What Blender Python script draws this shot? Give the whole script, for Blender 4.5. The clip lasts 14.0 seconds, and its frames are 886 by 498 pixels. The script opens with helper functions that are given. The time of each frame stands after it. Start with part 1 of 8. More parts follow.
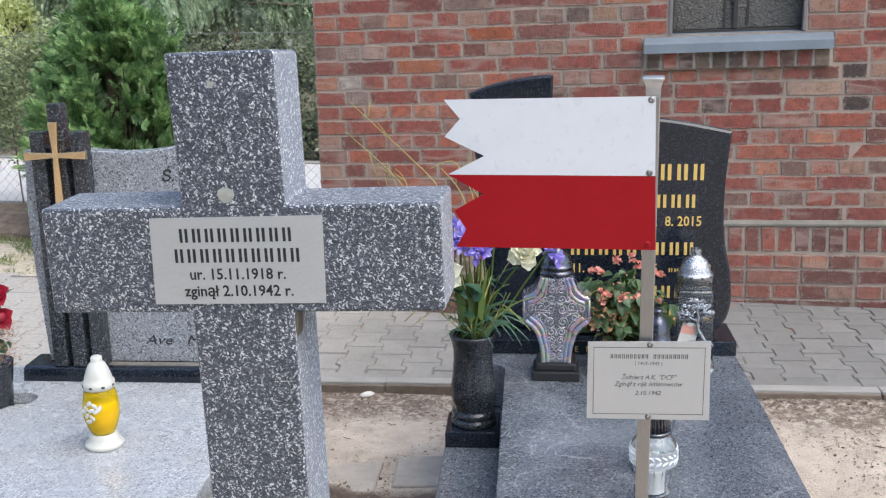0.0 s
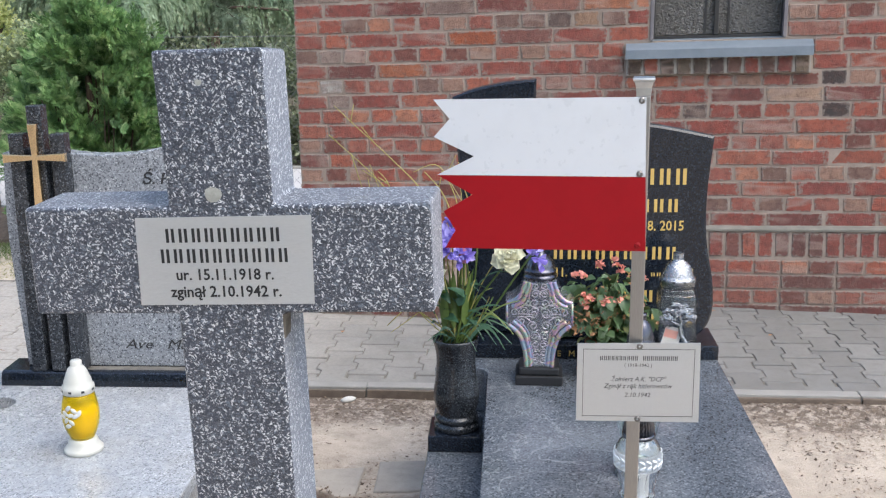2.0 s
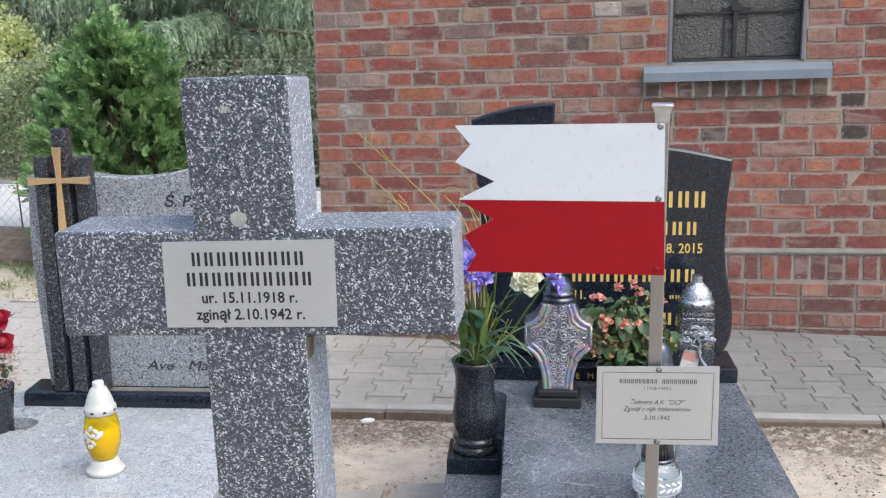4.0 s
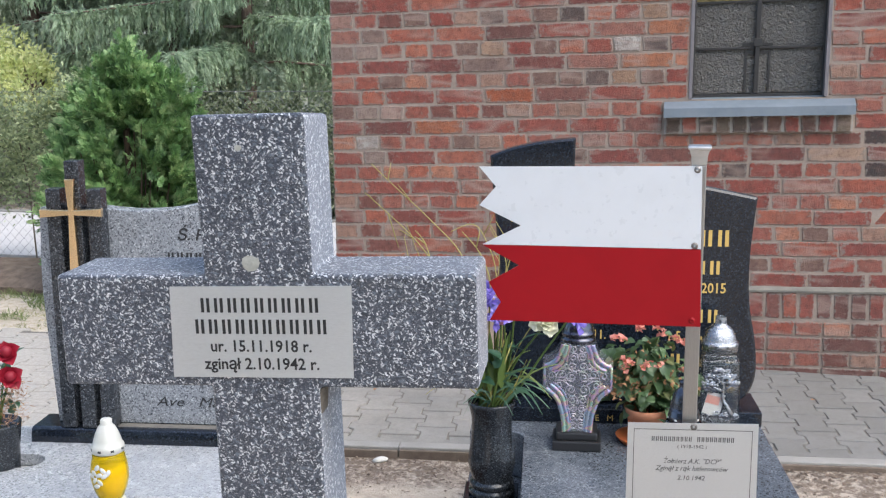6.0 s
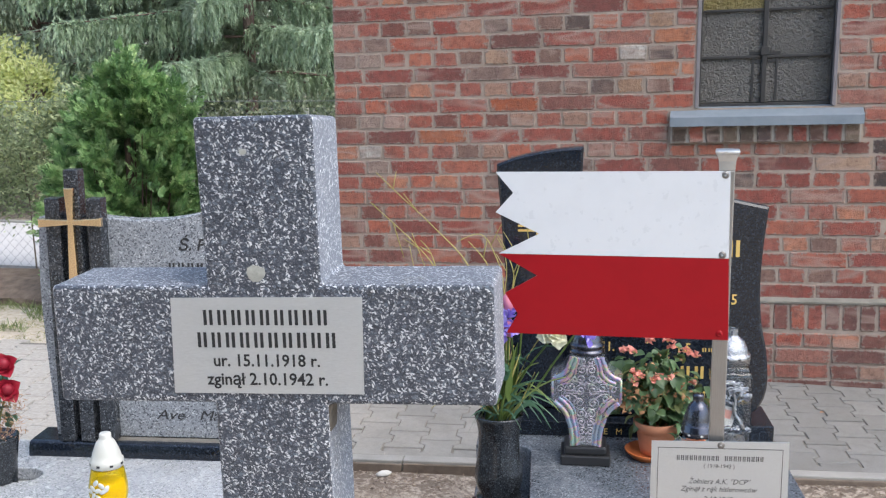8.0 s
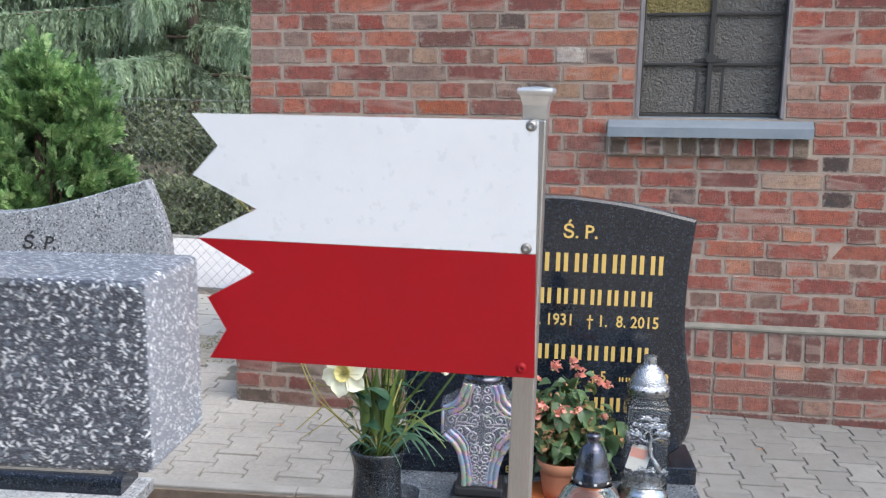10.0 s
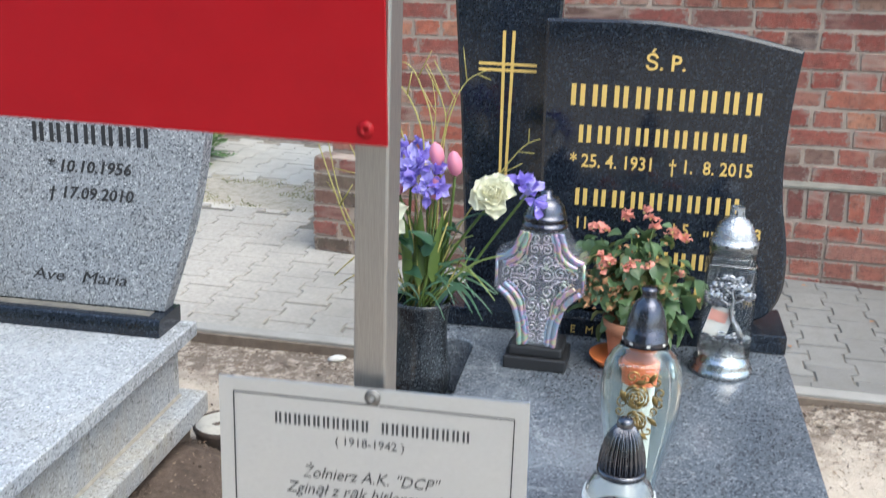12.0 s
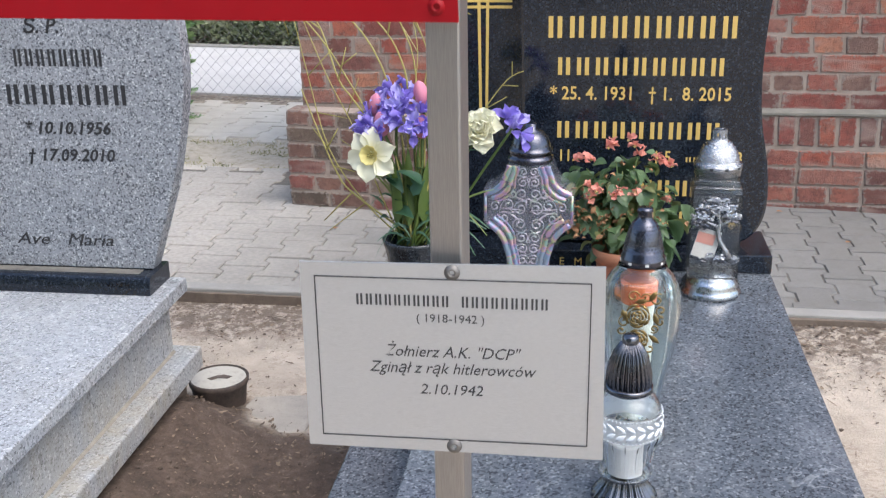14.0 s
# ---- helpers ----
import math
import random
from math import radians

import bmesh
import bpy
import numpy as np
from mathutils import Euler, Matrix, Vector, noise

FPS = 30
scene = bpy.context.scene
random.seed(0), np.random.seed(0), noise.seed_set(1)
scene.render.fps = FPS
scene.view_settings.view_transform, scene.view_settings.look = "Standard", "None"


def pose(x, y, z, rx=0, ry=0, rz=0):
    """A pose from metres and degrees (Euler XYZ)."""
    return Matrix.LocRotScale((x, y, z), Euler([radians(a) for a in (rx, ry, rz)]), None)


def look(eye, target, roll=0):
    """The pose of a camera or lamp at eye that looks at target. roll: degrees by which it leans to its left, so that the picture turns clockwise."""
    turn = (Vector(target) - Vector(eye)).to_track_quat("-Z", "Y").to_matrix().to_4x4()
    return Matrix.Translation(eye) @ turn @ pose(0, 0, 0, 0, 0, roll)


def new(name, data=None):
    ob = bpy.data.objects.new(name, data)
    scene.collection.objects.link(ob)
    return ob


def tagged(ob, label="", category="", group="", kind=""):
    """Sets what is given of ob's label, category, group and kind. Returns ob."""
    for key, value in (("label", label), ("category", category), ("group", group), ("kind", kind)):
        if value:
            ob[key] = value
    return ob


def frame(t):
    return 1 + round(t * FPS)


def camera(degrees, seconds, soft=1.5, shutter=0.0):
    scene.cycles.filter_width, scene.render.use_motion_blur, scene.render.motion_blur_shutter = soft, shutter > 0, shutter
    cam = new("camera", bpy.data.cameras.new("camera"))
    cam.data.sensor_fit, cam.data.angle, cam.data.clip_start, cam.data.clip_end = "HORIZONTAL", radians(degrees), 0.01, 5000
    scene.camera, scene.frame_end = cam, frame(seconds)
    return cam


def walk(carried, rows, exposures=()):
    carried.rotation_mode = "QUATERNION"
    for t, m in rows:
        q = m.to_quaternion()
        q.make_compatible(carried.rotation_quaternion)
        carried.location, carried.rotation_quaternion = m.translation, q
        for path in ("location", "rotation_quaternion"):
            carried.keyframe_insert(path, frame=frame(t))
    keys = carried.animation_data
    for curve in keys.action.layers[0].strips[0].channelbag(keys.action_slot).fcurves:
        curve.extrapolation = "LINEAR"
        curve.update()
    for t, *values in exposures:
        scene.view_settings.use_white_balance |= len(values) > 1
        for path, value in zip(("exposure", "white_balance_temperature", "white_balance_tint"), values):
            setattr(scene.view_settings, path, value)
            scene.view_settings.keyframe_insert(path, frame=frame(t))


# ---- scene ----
cam = camera(44.7, 14.0, soft=1.25, shutter=0.35)
PATH = [
    (0, (0.166, 0.007, 1.637), (-0.253, 1.9, 1.147), -1.1),
    (0.5, (0.161, 0.006, 1.637), (-0.243, 1.903, 1.15), -1.0),
    (1, (0.158, 0.007, 1.635), (-0.236, 1.907, 1.154), -0.9),
    (1.5, (0.156, 0.009, 1.632), (-0.23, 1.912, 1.154), -0.8),
    (2, (0.152, 0.012, 1.629), (-0.229, 1.915, 1.149), -0.7),
    (2.5, (0.15, 0.007, 1.627), (-0.228, 1.908, 1.133), -0.5),
    (3, (0.153, -0.008, 1.635), (-0.26, 1.894, 1.173), -0.8),
    (5.3, (0.134, 0.028, 1.637), (-0.282, 1.939, 1.217), -0.9),
    (5.5, (0.128, 0.039, 1.639), (-0.302, 1.951, 1.24), -0.8),
    (6, (0.126, 0.063, 1.639), (-0.316, 1.975, 1.255), -0.4),
    (6.5, (0.119, 0.082, 1.633), (-0.322, 1.995, 1.249), -0.4),
    (7, (0.113, 0.103, 1.623), (-0.328, 2.013, 1.23), -0.5),
    (7.5, (0.109, 0.107, 1.623), (-0.334, 2.021, 1.252), -0.6),
    (8, (0.098, 0.116, 1.626), (-0.346, 2.031, 1.262), -0.4),
    (8.5, (0.084, 0.139, 1.621), (-0.373, 2.053, 1.266), -0.3),
    (9, (0.151, 0.234, 1.601), (-0.27, 2.158, 1.256), 0.3),
    (9.2, (0.191, 0.301, 1.589), (-0.2, 2.236, 1.268), 1.3),
    (11.3, (0.257, 0.805, 1.44), (-0.161, 2.707, 0.983), 2.7),
    (11.5, (0.285, 0.828, 1.432), (-0.243, 2.688, 0.92), 2.6),
    (12, (0.312, 0.864, 1.405), (-0.266, 2.689, 0.825), 1.8),
    (12.5, (0.28, 0.842, 1.353), (-0.289, 2.63, 0.659), 0.0),
    (13, (0.268, 0.843, 1.345), (-0.274, 2.636, 0.643), -0.5),
    (13.5, (0.266, 0.842, 1.349), (-0.254, 2.65, 0.669), -1.0),
    (14, (0.271, 0.824, 1.373), (-0.241, 2.641, 0.715), -1.0),
]
EXPOSURE = 0.9
walk(cam, [(t, look(eye, target, roll)) for t, eye, target, roll in PATH], [(0.0, EXPOSURE - 0.06, 6420, 7), (3.2, EXPOSURE - 0.03, 6420, 7), (9.2, EXPOSURE, 6420, 7), (11.3, EXPOSURE + 0.28, 6300, 4), (11.6, EXPOSURE + 0.26, 6300, 3), (12.1, EXPOSURE + 0.18, 6300, 2), (12.5, EXPOSURE - 0.03, 6350, 5), (14.0, EXPOSURE, 6420, 8)])

# ---- daylight: a bright, hazy sky ----
SUN_UP, SUN_FROM = radians(58), radians(120)  # height; bearing from +y towards +x
world = bpy.data.worlds.new("overcast_sky")
scene.world = world
world.use_nodes = True
wn = world.node_tree
wn.nodes.clear()
sky = wn.nodes.new("ShaderNodeTexSky")
sky.sky_type = "NISHITA"
sky.sun_disc = False
sky.sun_elevation, sky.sun_rotation = SUN_UP, SUN_FROM
sky.air_density, sky.dust_density, sky.ozone_density = 1.0, 2.6, 1.2
back = wn.nodes.new("ShaderNodeBackground")
back.inputs["Strength"].default_value = 0.2
wout = wn.nodes.new("ShaderNodeOutputWorld")
wn.links.new(sky.outputs[0], back.inputs["Color"])
wn.links.new(back.outputs[0], wout.inputs["Surface"])

sun_data = bpy.data.lights.new("sun", "SUN")
sun_data.energy, sun_data.angle, sun_data.color = 1.15, radians(60), (1.0, 0.985, 0.96)
sun = new("sun", sun_data)
sun_way = Vector((math.sin(SUN_FROM) * math.cos(SUN_UP), math.cos(SUN_FROM) * math.cos(SUN_UP), math.sin(SUN_UP)))
sun.matrix_world = look(sun_way * 30, (0, 0, 0))


# ---- small helpers for nodes and meshes ----
class Nodes:
    """A material under construction."""

    def __init__(self, name, rough=0.6, metal=0.0, spec=0.5):
        self.m = bpy.data.materials.new(name)
        self.m.use_nodes = True
        self.t = self.m.node_tree
        self.b = self.t.nodes["Principled BSDF"]
        self.b.inputs["Roughness"].default_value = rough
        self.b.inputs["Metallic"].default_value = metal
        self.b.inputs["Specular IOR Level"].default_value = spec
        self.co = self.t.nodes.new("ShaderNodeTexCoord").outputs["Object"]

    def n(self, kind, **ins):
        node = self.t.nodes.new(kind)
        for key, v in ins.items():
            node.inputs[key.replace("_", " ")].default_value = v
        return node

    def link(self, a, b):
        self.t.links.new(a, b)

    def world_co(self):
        self.co = self.t.nodes.new("ShaderNodeNewGeometry").outputs["Position"]
        return self

    def noise(self, scale, detail=4.0, rough=0.6, co=None, distort=0.0):
        node = self.n("ShaderNodeTexNoise", Scale=scale, Detail=detail, Roughness=rough, Distortion=distort)
        self.link(co or self.co, node.inputs["Vector"])
        return node.outputs["Fac"]

    def voronoi(self, scale, feature="F1", rand=1.0, co=None, out="Distance"):
        node = self.n("ShaderNodeTexVoronoi", Scale=scale, Randomness=rand)
        node.feature = feature
        self.link(co or self.co, node.inputs["Vector"])
        return node.outputs[out]

    def ramp(self, fac, stops, ease="LINEAR"):
        node = self.n("ShaderNodeValToRGB")
        node.color_ramp.interpolation = ease
        els = node.color_ramp.elements
        while len(els) < len(stops):
            els.new(0.5)
        for el, (p, c) in zip(els, stops):
            el.position = p
            el.color = (c, c, c, 1) if isinstance(c, (int, float)) else (*c, 1)
        self.link(fac, node.inputs["Fac"])
        return node.outputs["Color"]

    def mix(self, fac, a, b, kind="MIX"):
        node = self.t.nodes.new("ShaderNodeMix")
        node.data_type, node.blend_type = "RGBA", kind
        for slot, v in ((0, fac), (6, a), (7, b)):
            if isinstance(v, bpy.types.NodeSocket):
                self.link(v, node.inputs[slot])
            elif slot == 0:
                node.inputs[0].default_value = v
            else:
                node.inputs[slot].default_value = (*v, 1) if len(v) == 3 else v
        return node.outputs[2]

    def math(self, op, a, b=0.0):
        node = self.t.nodes.new("ShaderNodeMath")
        node.operation = op
        for slot, v in ((0, a), (1, b)):
            if isinstance(v, bpy.types.NodeSocket):
                self.link(v, node.inputs[slot])
            else:
                node.inputs[slot].default_value = v
        return node.outputs[0]

    def mapped(self, scale=(1, 1, 1), turn=(0, 0, 0), co=None):
        node = self.t.nodes.new("ShaderNodeMapping")
        node.inputs["Scale"].default_value = scale
        node.inputs["Rotation"].default_value = turn
        self.link(co or self.co, node.inputs["Vector"])
        return node.outputs[0]

    def random(self):
        return self.t.nodes.new("ShaderNodeObjectInfo").outputs["Random"]

    def island(self):
        return self.t.nodes.new("ShaderNodeNewGeometry").outputs["Random Per Island"]

    def colour(self, c):
        if isinstance(c, bpy.types.NodeSocket):
            self.link(c, self.b.inputs["Base Color"])
        else:
            self.b.inputs["Base Color"].default_value = (*c, 1)
        return self

    def rough(self, r):
        self.link(r, self.b.inputs["Roughness"])
        return self

    def bump(self, height, strength=0.3, distance=0.002):
        node = self.n("ShaderNodeBump", Strength=strength, Distance=distance)
        self.link(height, node.inputs["Height"])
        self.link(node.outputs[0], self.b.inputs["Normal"])
        return self


def part(name, bm, material, parent=None, label="", smooth=False):
    """Links a bmesh (or mesh data) as one mesh object under a thing or a part."""
    if isinstance(bm, bpy.types.Mesh):
        me = bm
    else:
        me = bpy.data.meshes.new(name)
        bm.normal_update()
        bm.to_mesh(me)
        bm.free()
    if not me.materials:
        me.materials.append(material)
    if smooth:
        for p in me.polygons:
            p.use_smooth = True
    ob = new(name, me)
    ob.parent = parent
    if label:
        ob["label"] = label
    return ob


def thing(name, m, label, category, group="", kind=""):
    ob = new(name)
    ob.empty_display_size = 0.05
    ob.matrix_world = m
    return tagged(ob, label, category, group, kind)


def box(bm, x0, x1, y0, y1, z0, z1, bevel=0.0, seg=2):
    made = bmesh.ops.create_cube(bm, size=1.0)["verts"]
    for v in made:
        v.co = Vector((x0 + (v.co.x + 0.5) * (x1 - x0), y0 + (v.co.y + 0.5) * (y1 - y0), z0 + (v.co.z + 0.5) * (z1 - z0)))
    if bevel:
        edges = list({e for v in made for e in v.link_edges})
        bmesh.ops.bevel(bm, geom=edges, offset=bevel, segments=seg, affect="EDGES", profile=0.5)
    return bm


def boxed(*a, **k):
    return box(bmesh.new(), *a, **k)


def prism(poly, y0, y1, bevel=0.0, seg=2, up=False):
    """A prism over an outline: in x and z from y0 to y1, or (up) in x and y from z y0 to y1."""
    bm = bmesh.new()
    put = (lambda p, d: (p[0], p[1], d)) if up else (lambda p, d: (p[0], d, p[1]))
    low = [bm.verts.new(put(p, y0)) for p in poly]
    high = [bm.verts.new(put(p, y1)) for p in poly]
    bm.faces.new(low)
    bm.faces.new(high[::-1])
    for i in range(len(poly)):
        j = (i + 1) % len(poly)
        bm.faces.new((low[j], low[i], high[i], high[j]))
    bmesh.ops.recalc_face_normals(bm, faces=bm.faces[:])
    if bevel:
        rims = [e for f in bm.faces if len(f.verts) == len(poly) for e in f.edges]
        if len(poly) == 4:
            rims = list({e for f in bm.faces if all(abs(v.co[2 if up else 1] - f.verts[0].co[2 if up else 1]) < 1e-6 for v in f.verts) for e in f.edges})
        bmesh.ops.bevel(bm, geom=list(set(rims)), offset=bevel, segments=seg, affect="EDGES", profile=0.5)
    return bm


def lathe(profile, seg=32, square=0.0, bm=None, centre=(0, 0), flute=0.0, flutes=0):
    """A turned form from (radius, height) pairs. square: towards a rounded square. flute: depth of flutes round it."""
    bm = bm or bmesh.new()
    rings = []
    for r, z in profile:
        if r < 1e-5:
            rings.append([bm.verts.new((centre[0], centre[1], z))])
            continue
        ring = []
        for i in range(seg):
            a = 2 * math.pi * i / seg
            c, s = math.cos(a), math.sin(a)
            k = 1.0
            if square:
                k = (1 - square) + square / max(abs(c), abs(s))
            if flutes:
                k *= 1 - flute * (0.5 + 0.5 * math.cos(a * flutes))
            ring.append(bm.verts.new((centre[0] + r * k * c, centre[1] + r * k * s, z)))
        rings.append(ring)
    for a, b in zip(rings, rings[1:]):
        for i in range(seg):
            j = (i + 1) % seg
            if len(a) == 1 and len(b) == 1:
                continue
            if len(a) == 1:
                bm.faces.new((a[0], b[j], b[i]))
            elif len(b) == 1:
                bm.faces.new((a[i], a[j], b[0]))
            else:
                bm.faces.new((a[i], a[j], b[j], b[i]))
    return bm


def tube(points, radii, seg=6, bm=None):
    """A round rod along points."""
    bm = bm or bmesh.new()
    pts = [Vector(p) for p in points]
    rings = []
    for i, p in enumerate(pts):
        d = (pts[min(i + 1, len(pts) - 1)] - pts[max(i - 1, 0)]).normalized()
        a = d.cross(Vector((0, 0, 1)) if abs(d.z) < 0.9 else Vector((1, 0, 0))).normalized()
        b = d.cross(a)
        r = radii[i] if isinstance(radii, (list, tuple)) else radii
        rings.append([bm.verts.new(p + (a * math.cos(2 * math.pi * k / seg) + b * math.sin(2 * math.pi * k / seg)) * r) for k in range(seg)])
    for a, b in zip(rings, rings[1:]):
        for k in range(seg):
            bm.faces.new((a[k], a[(k + 1) % seg], b[(k + 1) % seg], b[k]))
    bm.faces.new(rings[0][::-1])
    bm.faces.new(rings[-1])
    bmesh.ops.recalc_face_normals(bm, faces=bm.faces[:])
    return bm


def quads(name, verts, material, parent=None, label="", smooth=False):
    """One mesh from an array of quads, n x 4 x 3."""
    verts = np.asarray(verts, float)
    n = len(verts)
    me = bpy.data.meshes.new(name)
    me.from_pydata(verts.reshape(-1, 3).tolist(), [], np.arange(4 * n).reshape(-1, 4).tolist())
    return part(name, me, material, parent, label, smooth)


def blades(base, way, length, width, rng, droop=0.0, fold=None):
    """Leaf blades (rhombs) at base points along ways; arrays. Returns n x 4 x 3."""
    base, way = np.asarray(base, float), np.asarray(way, float)
    way = way / np.maximum(np.linalg.norm(way, axis=1, keepdims=True), 1e-9)
    side = np.cross(way, rng.normal(size=way.shape))
    side /= np.maximum(np.linalg.norm(side, axis=1, keepdims=True), 1e-9)
    length, width = np.broadcast_to(length, len(base))[:, None], np.broadcast_to(width, len(base))[:, None]
    tip = base + way * length - np.array([0, 0, 1.0]) * droop * length
    mid = base + way * length * 0.45
    return np.stack([base, mid + side * width / 2, tip, mid - side * width / 2], 1)


def text(name, words, size, material, parent, m, align="CENTER", depth=0.0006, shear=0.0, squeeze=1.0, weight=0.0):
    """Raised or painted lettering in the built-in font, in the local x-z plane of m."""
    cu = bpy.data.curves.new(name, "FONT")
    cu.body, cu.size, cu.align_x, cu.extrude, cu.shear, cu.offset = words, size, align, depth, shear, weight
    cu.resolution_u = 2
    tmp = bpy.data.objects.new(name, cu)
    scene.collection.objects.link(tmp)
    me = bpy.data.meshes.new_from_object(tmp.evaluated_get(bpy.context.evaluated_depsgraph_get()))
    bpy.data.objects.remove(tmp)
    me.materials.clear()
    me.transform(m @ pose(0, 0, 0, 90) @ Matrix.Diagonal((squeeze, 1, 1, 1)))
    return tagged(part(name, me, material, parent), kind="stuff")


def bars(name, letters, width, height, material, parent, m, depth=0.0012, fill=0.5):
    """A word as plain upright bars, one for each letter, in the local x-z plane of m."""
    bm = bmesh.new()
    pitch = width / letters
    for i in range(letters):
        x = -width / 2 + (i + 0.5) * pitch
        for s in (-1, 1):
            c = x + s * pitch * 0.21
            box(bm, c - pitch * 0.11, c + pitch * 0.11, -depth / 2, depth / 2, 0, height)
    bm.transform(m)
    return tagged(part(name, bm, material, parent), kind="stuff")


# ---- materials ----
def chipped_stone(name="terrazzo_dark", worn=0.0):
    """Ground terrazzo: dark cement with pale marble chips. worn: rougher, and paler as if lit more."""
    k = Nodes(name, 0.42)
    warp = k.n("ShaderNodeTexNoise", Scale=60.0, Detail=2.0)
    k.link(k.co, warp.inputs["Vector"])
    co = k.mix(0.006, k.co, warp.outputs["Color"], "ADD")
    chips, tones = [], []
    for turn, squash, scale in ((0.35, 0.36, 350), (1.35, 0.42, 380), (2.4, 0.34, 360), (0.9, 0.6, 460)):
        at = k.mapped((1, 1, squash), (0, 0, 0), k.mapped((1, 1, 1), (0.2, turn, 0.3), co))
        near = k.voronoi(scale, co=at)
        tone = k.voronoi(scale, co=at, out="Color")
        chips.append(k.math("MULTIPLY", k.ramp(near, [(0.24, 1.0), (0.36, 0.0)]), k.ramp(tone, [(0.57, 0.0), (0.61, 1.0)])))
        tones.append(tone)
    small = k.ramp(k.voronoi(700, co=co), [(0.22, 1.0), (0.34, 0.0)])
    chip = k.math("MULTIPLY", small, 0.4)
    for c in chips:
        chip = k.math("MAXIMUM", chip, c)
    ra, rb = tones[0], tones[1]
    base = k.ramp(k.noise(14, 6), [(0.3, (0.024, 0.029, 0.043)), (0.7, (0.046, 0.053, 0.074))])
    base = k.mix(k.ramp(k.noise(300, 2), [(0.45, 0.0), (0.7, 0.35)]), base, (0.14, 0.145, 0.15))
    # a second, bluish-grey grade of chips between the white ones
    for scale, squash in ((250, 0.55), (330, 0.8)):
        at = k.mapped((1, 1, squash), (0, 0, 0), k.mapped((1, 1, 1), (0.4, 0.7 + squash, 0.1), co))
        body = k.ramp(k.voronoi(scale, co=at), [(0.34, 1.0), (0.48, 0.0)])
        shade = k.ramp(k.voronoi(scale, co=at, out="Color"), [(0.25, (0.020, 0.024, 0.034)), (0.5, (0.036, 0.044, 0.060)), (0.75, (0.12, 0.142, 0.175))])
        base = k.mix(k.math("MULTIPLY", body, 0.85), base, shade)
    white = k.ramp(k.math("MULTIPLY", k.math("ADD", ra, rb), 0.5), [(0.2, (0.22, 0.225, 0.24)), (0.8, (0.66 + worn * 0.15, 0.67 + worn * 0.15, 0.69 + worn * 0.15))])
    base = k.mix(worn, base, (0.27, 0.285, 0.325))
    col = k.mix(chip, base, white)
    moss = k.math("MULTIPLY", k.ramp(k.noise(9, 5), [(0.63, 0.0), (0.74, 0.45)]), k.ramp(k.noise(120, 3), [(0.45, 0.0), (0.6, 1.0)]))
    col = k.mix(moss, col, (0.16, 0.15, 0.10))
    k.colour(col).rough(k.ramp(k.noise(40, 5), [(0.3, 0.26 + worn), (0.75, 0.5 + worn)]))
    return k.bump(k.noise(180, 4), 0.15, 0.001).m


def grained_stone(name, dark, mid, pale, scale=260.0, rough=0.18, dark_part=0.42, stain=0.1, grime=0.0, marks=0.0):
    """Polished granite: three grains and a faint large cloud."""
    k = Nodes(name, rough)
    cells = k.voronoi(scale, out="Color")
    fine = k.noise(scale * 0.42, 3, 0.75)
    mixv = k.math("ADD", k.math("MULTIPLY", cells, 0.55), k.math("MULTIPLY", fine, 0.45))
    col = k.ramp(mixv, [(dark_part - 0.1, dark), (dark_part + 0.03, mid), (0.62, mid), (0.74, pale)])
    cloud = k.ramp(k.noise(5, 5), [(0.3, 1.0 - stain), (0.7, 1.0 + 0.0)])
    col = k.mix(1.0, col, cloud, "MULTIPLY")
    if grime:  # brown run-off and dust
        runs = k.math("MULTIPLY", k.ramp(k.noise(6, 6, 0.7, co=k.mapped((1, 1, 0.35))), [(0.44, 0.0), (0.70, grime)]), k.ramp(k.noise(1.9, 3), [(0.36, 0.15), (0.62, 1.0)]))
        col = k.mix(runs, col, (0.35, 0.28, 0.165))
    if marks:  # dried water rims and scratches
        rim = k.ramp(k.noise(7, 3, 0.5, distort=1.6), [(0.495, 0.0), (0.51, marks), (0.525, 0.0)])
        col = k.mix(k.math("MULTIPLY", rim, k.ramp(k.noise(2.3, 2), [(0.45, 0.0), (0.6, 1.0)])), col, (0.42, 0.43, 0.44))
        col = k.mix(k.ramp(k.noise(2.6, 5), [(0.50, 0.0), (0.80, marks)]), col, (0.30, 0.31, 0.33))
    k.colour(col)
    k.rough(k.ramp(k.noise(11, 6), [(0.35, rough * 0.8), (0.75, min(0.9, rough * 1.9))]))
    return k.bump(k.noise(220, 3), 0.05, 0.0005).m


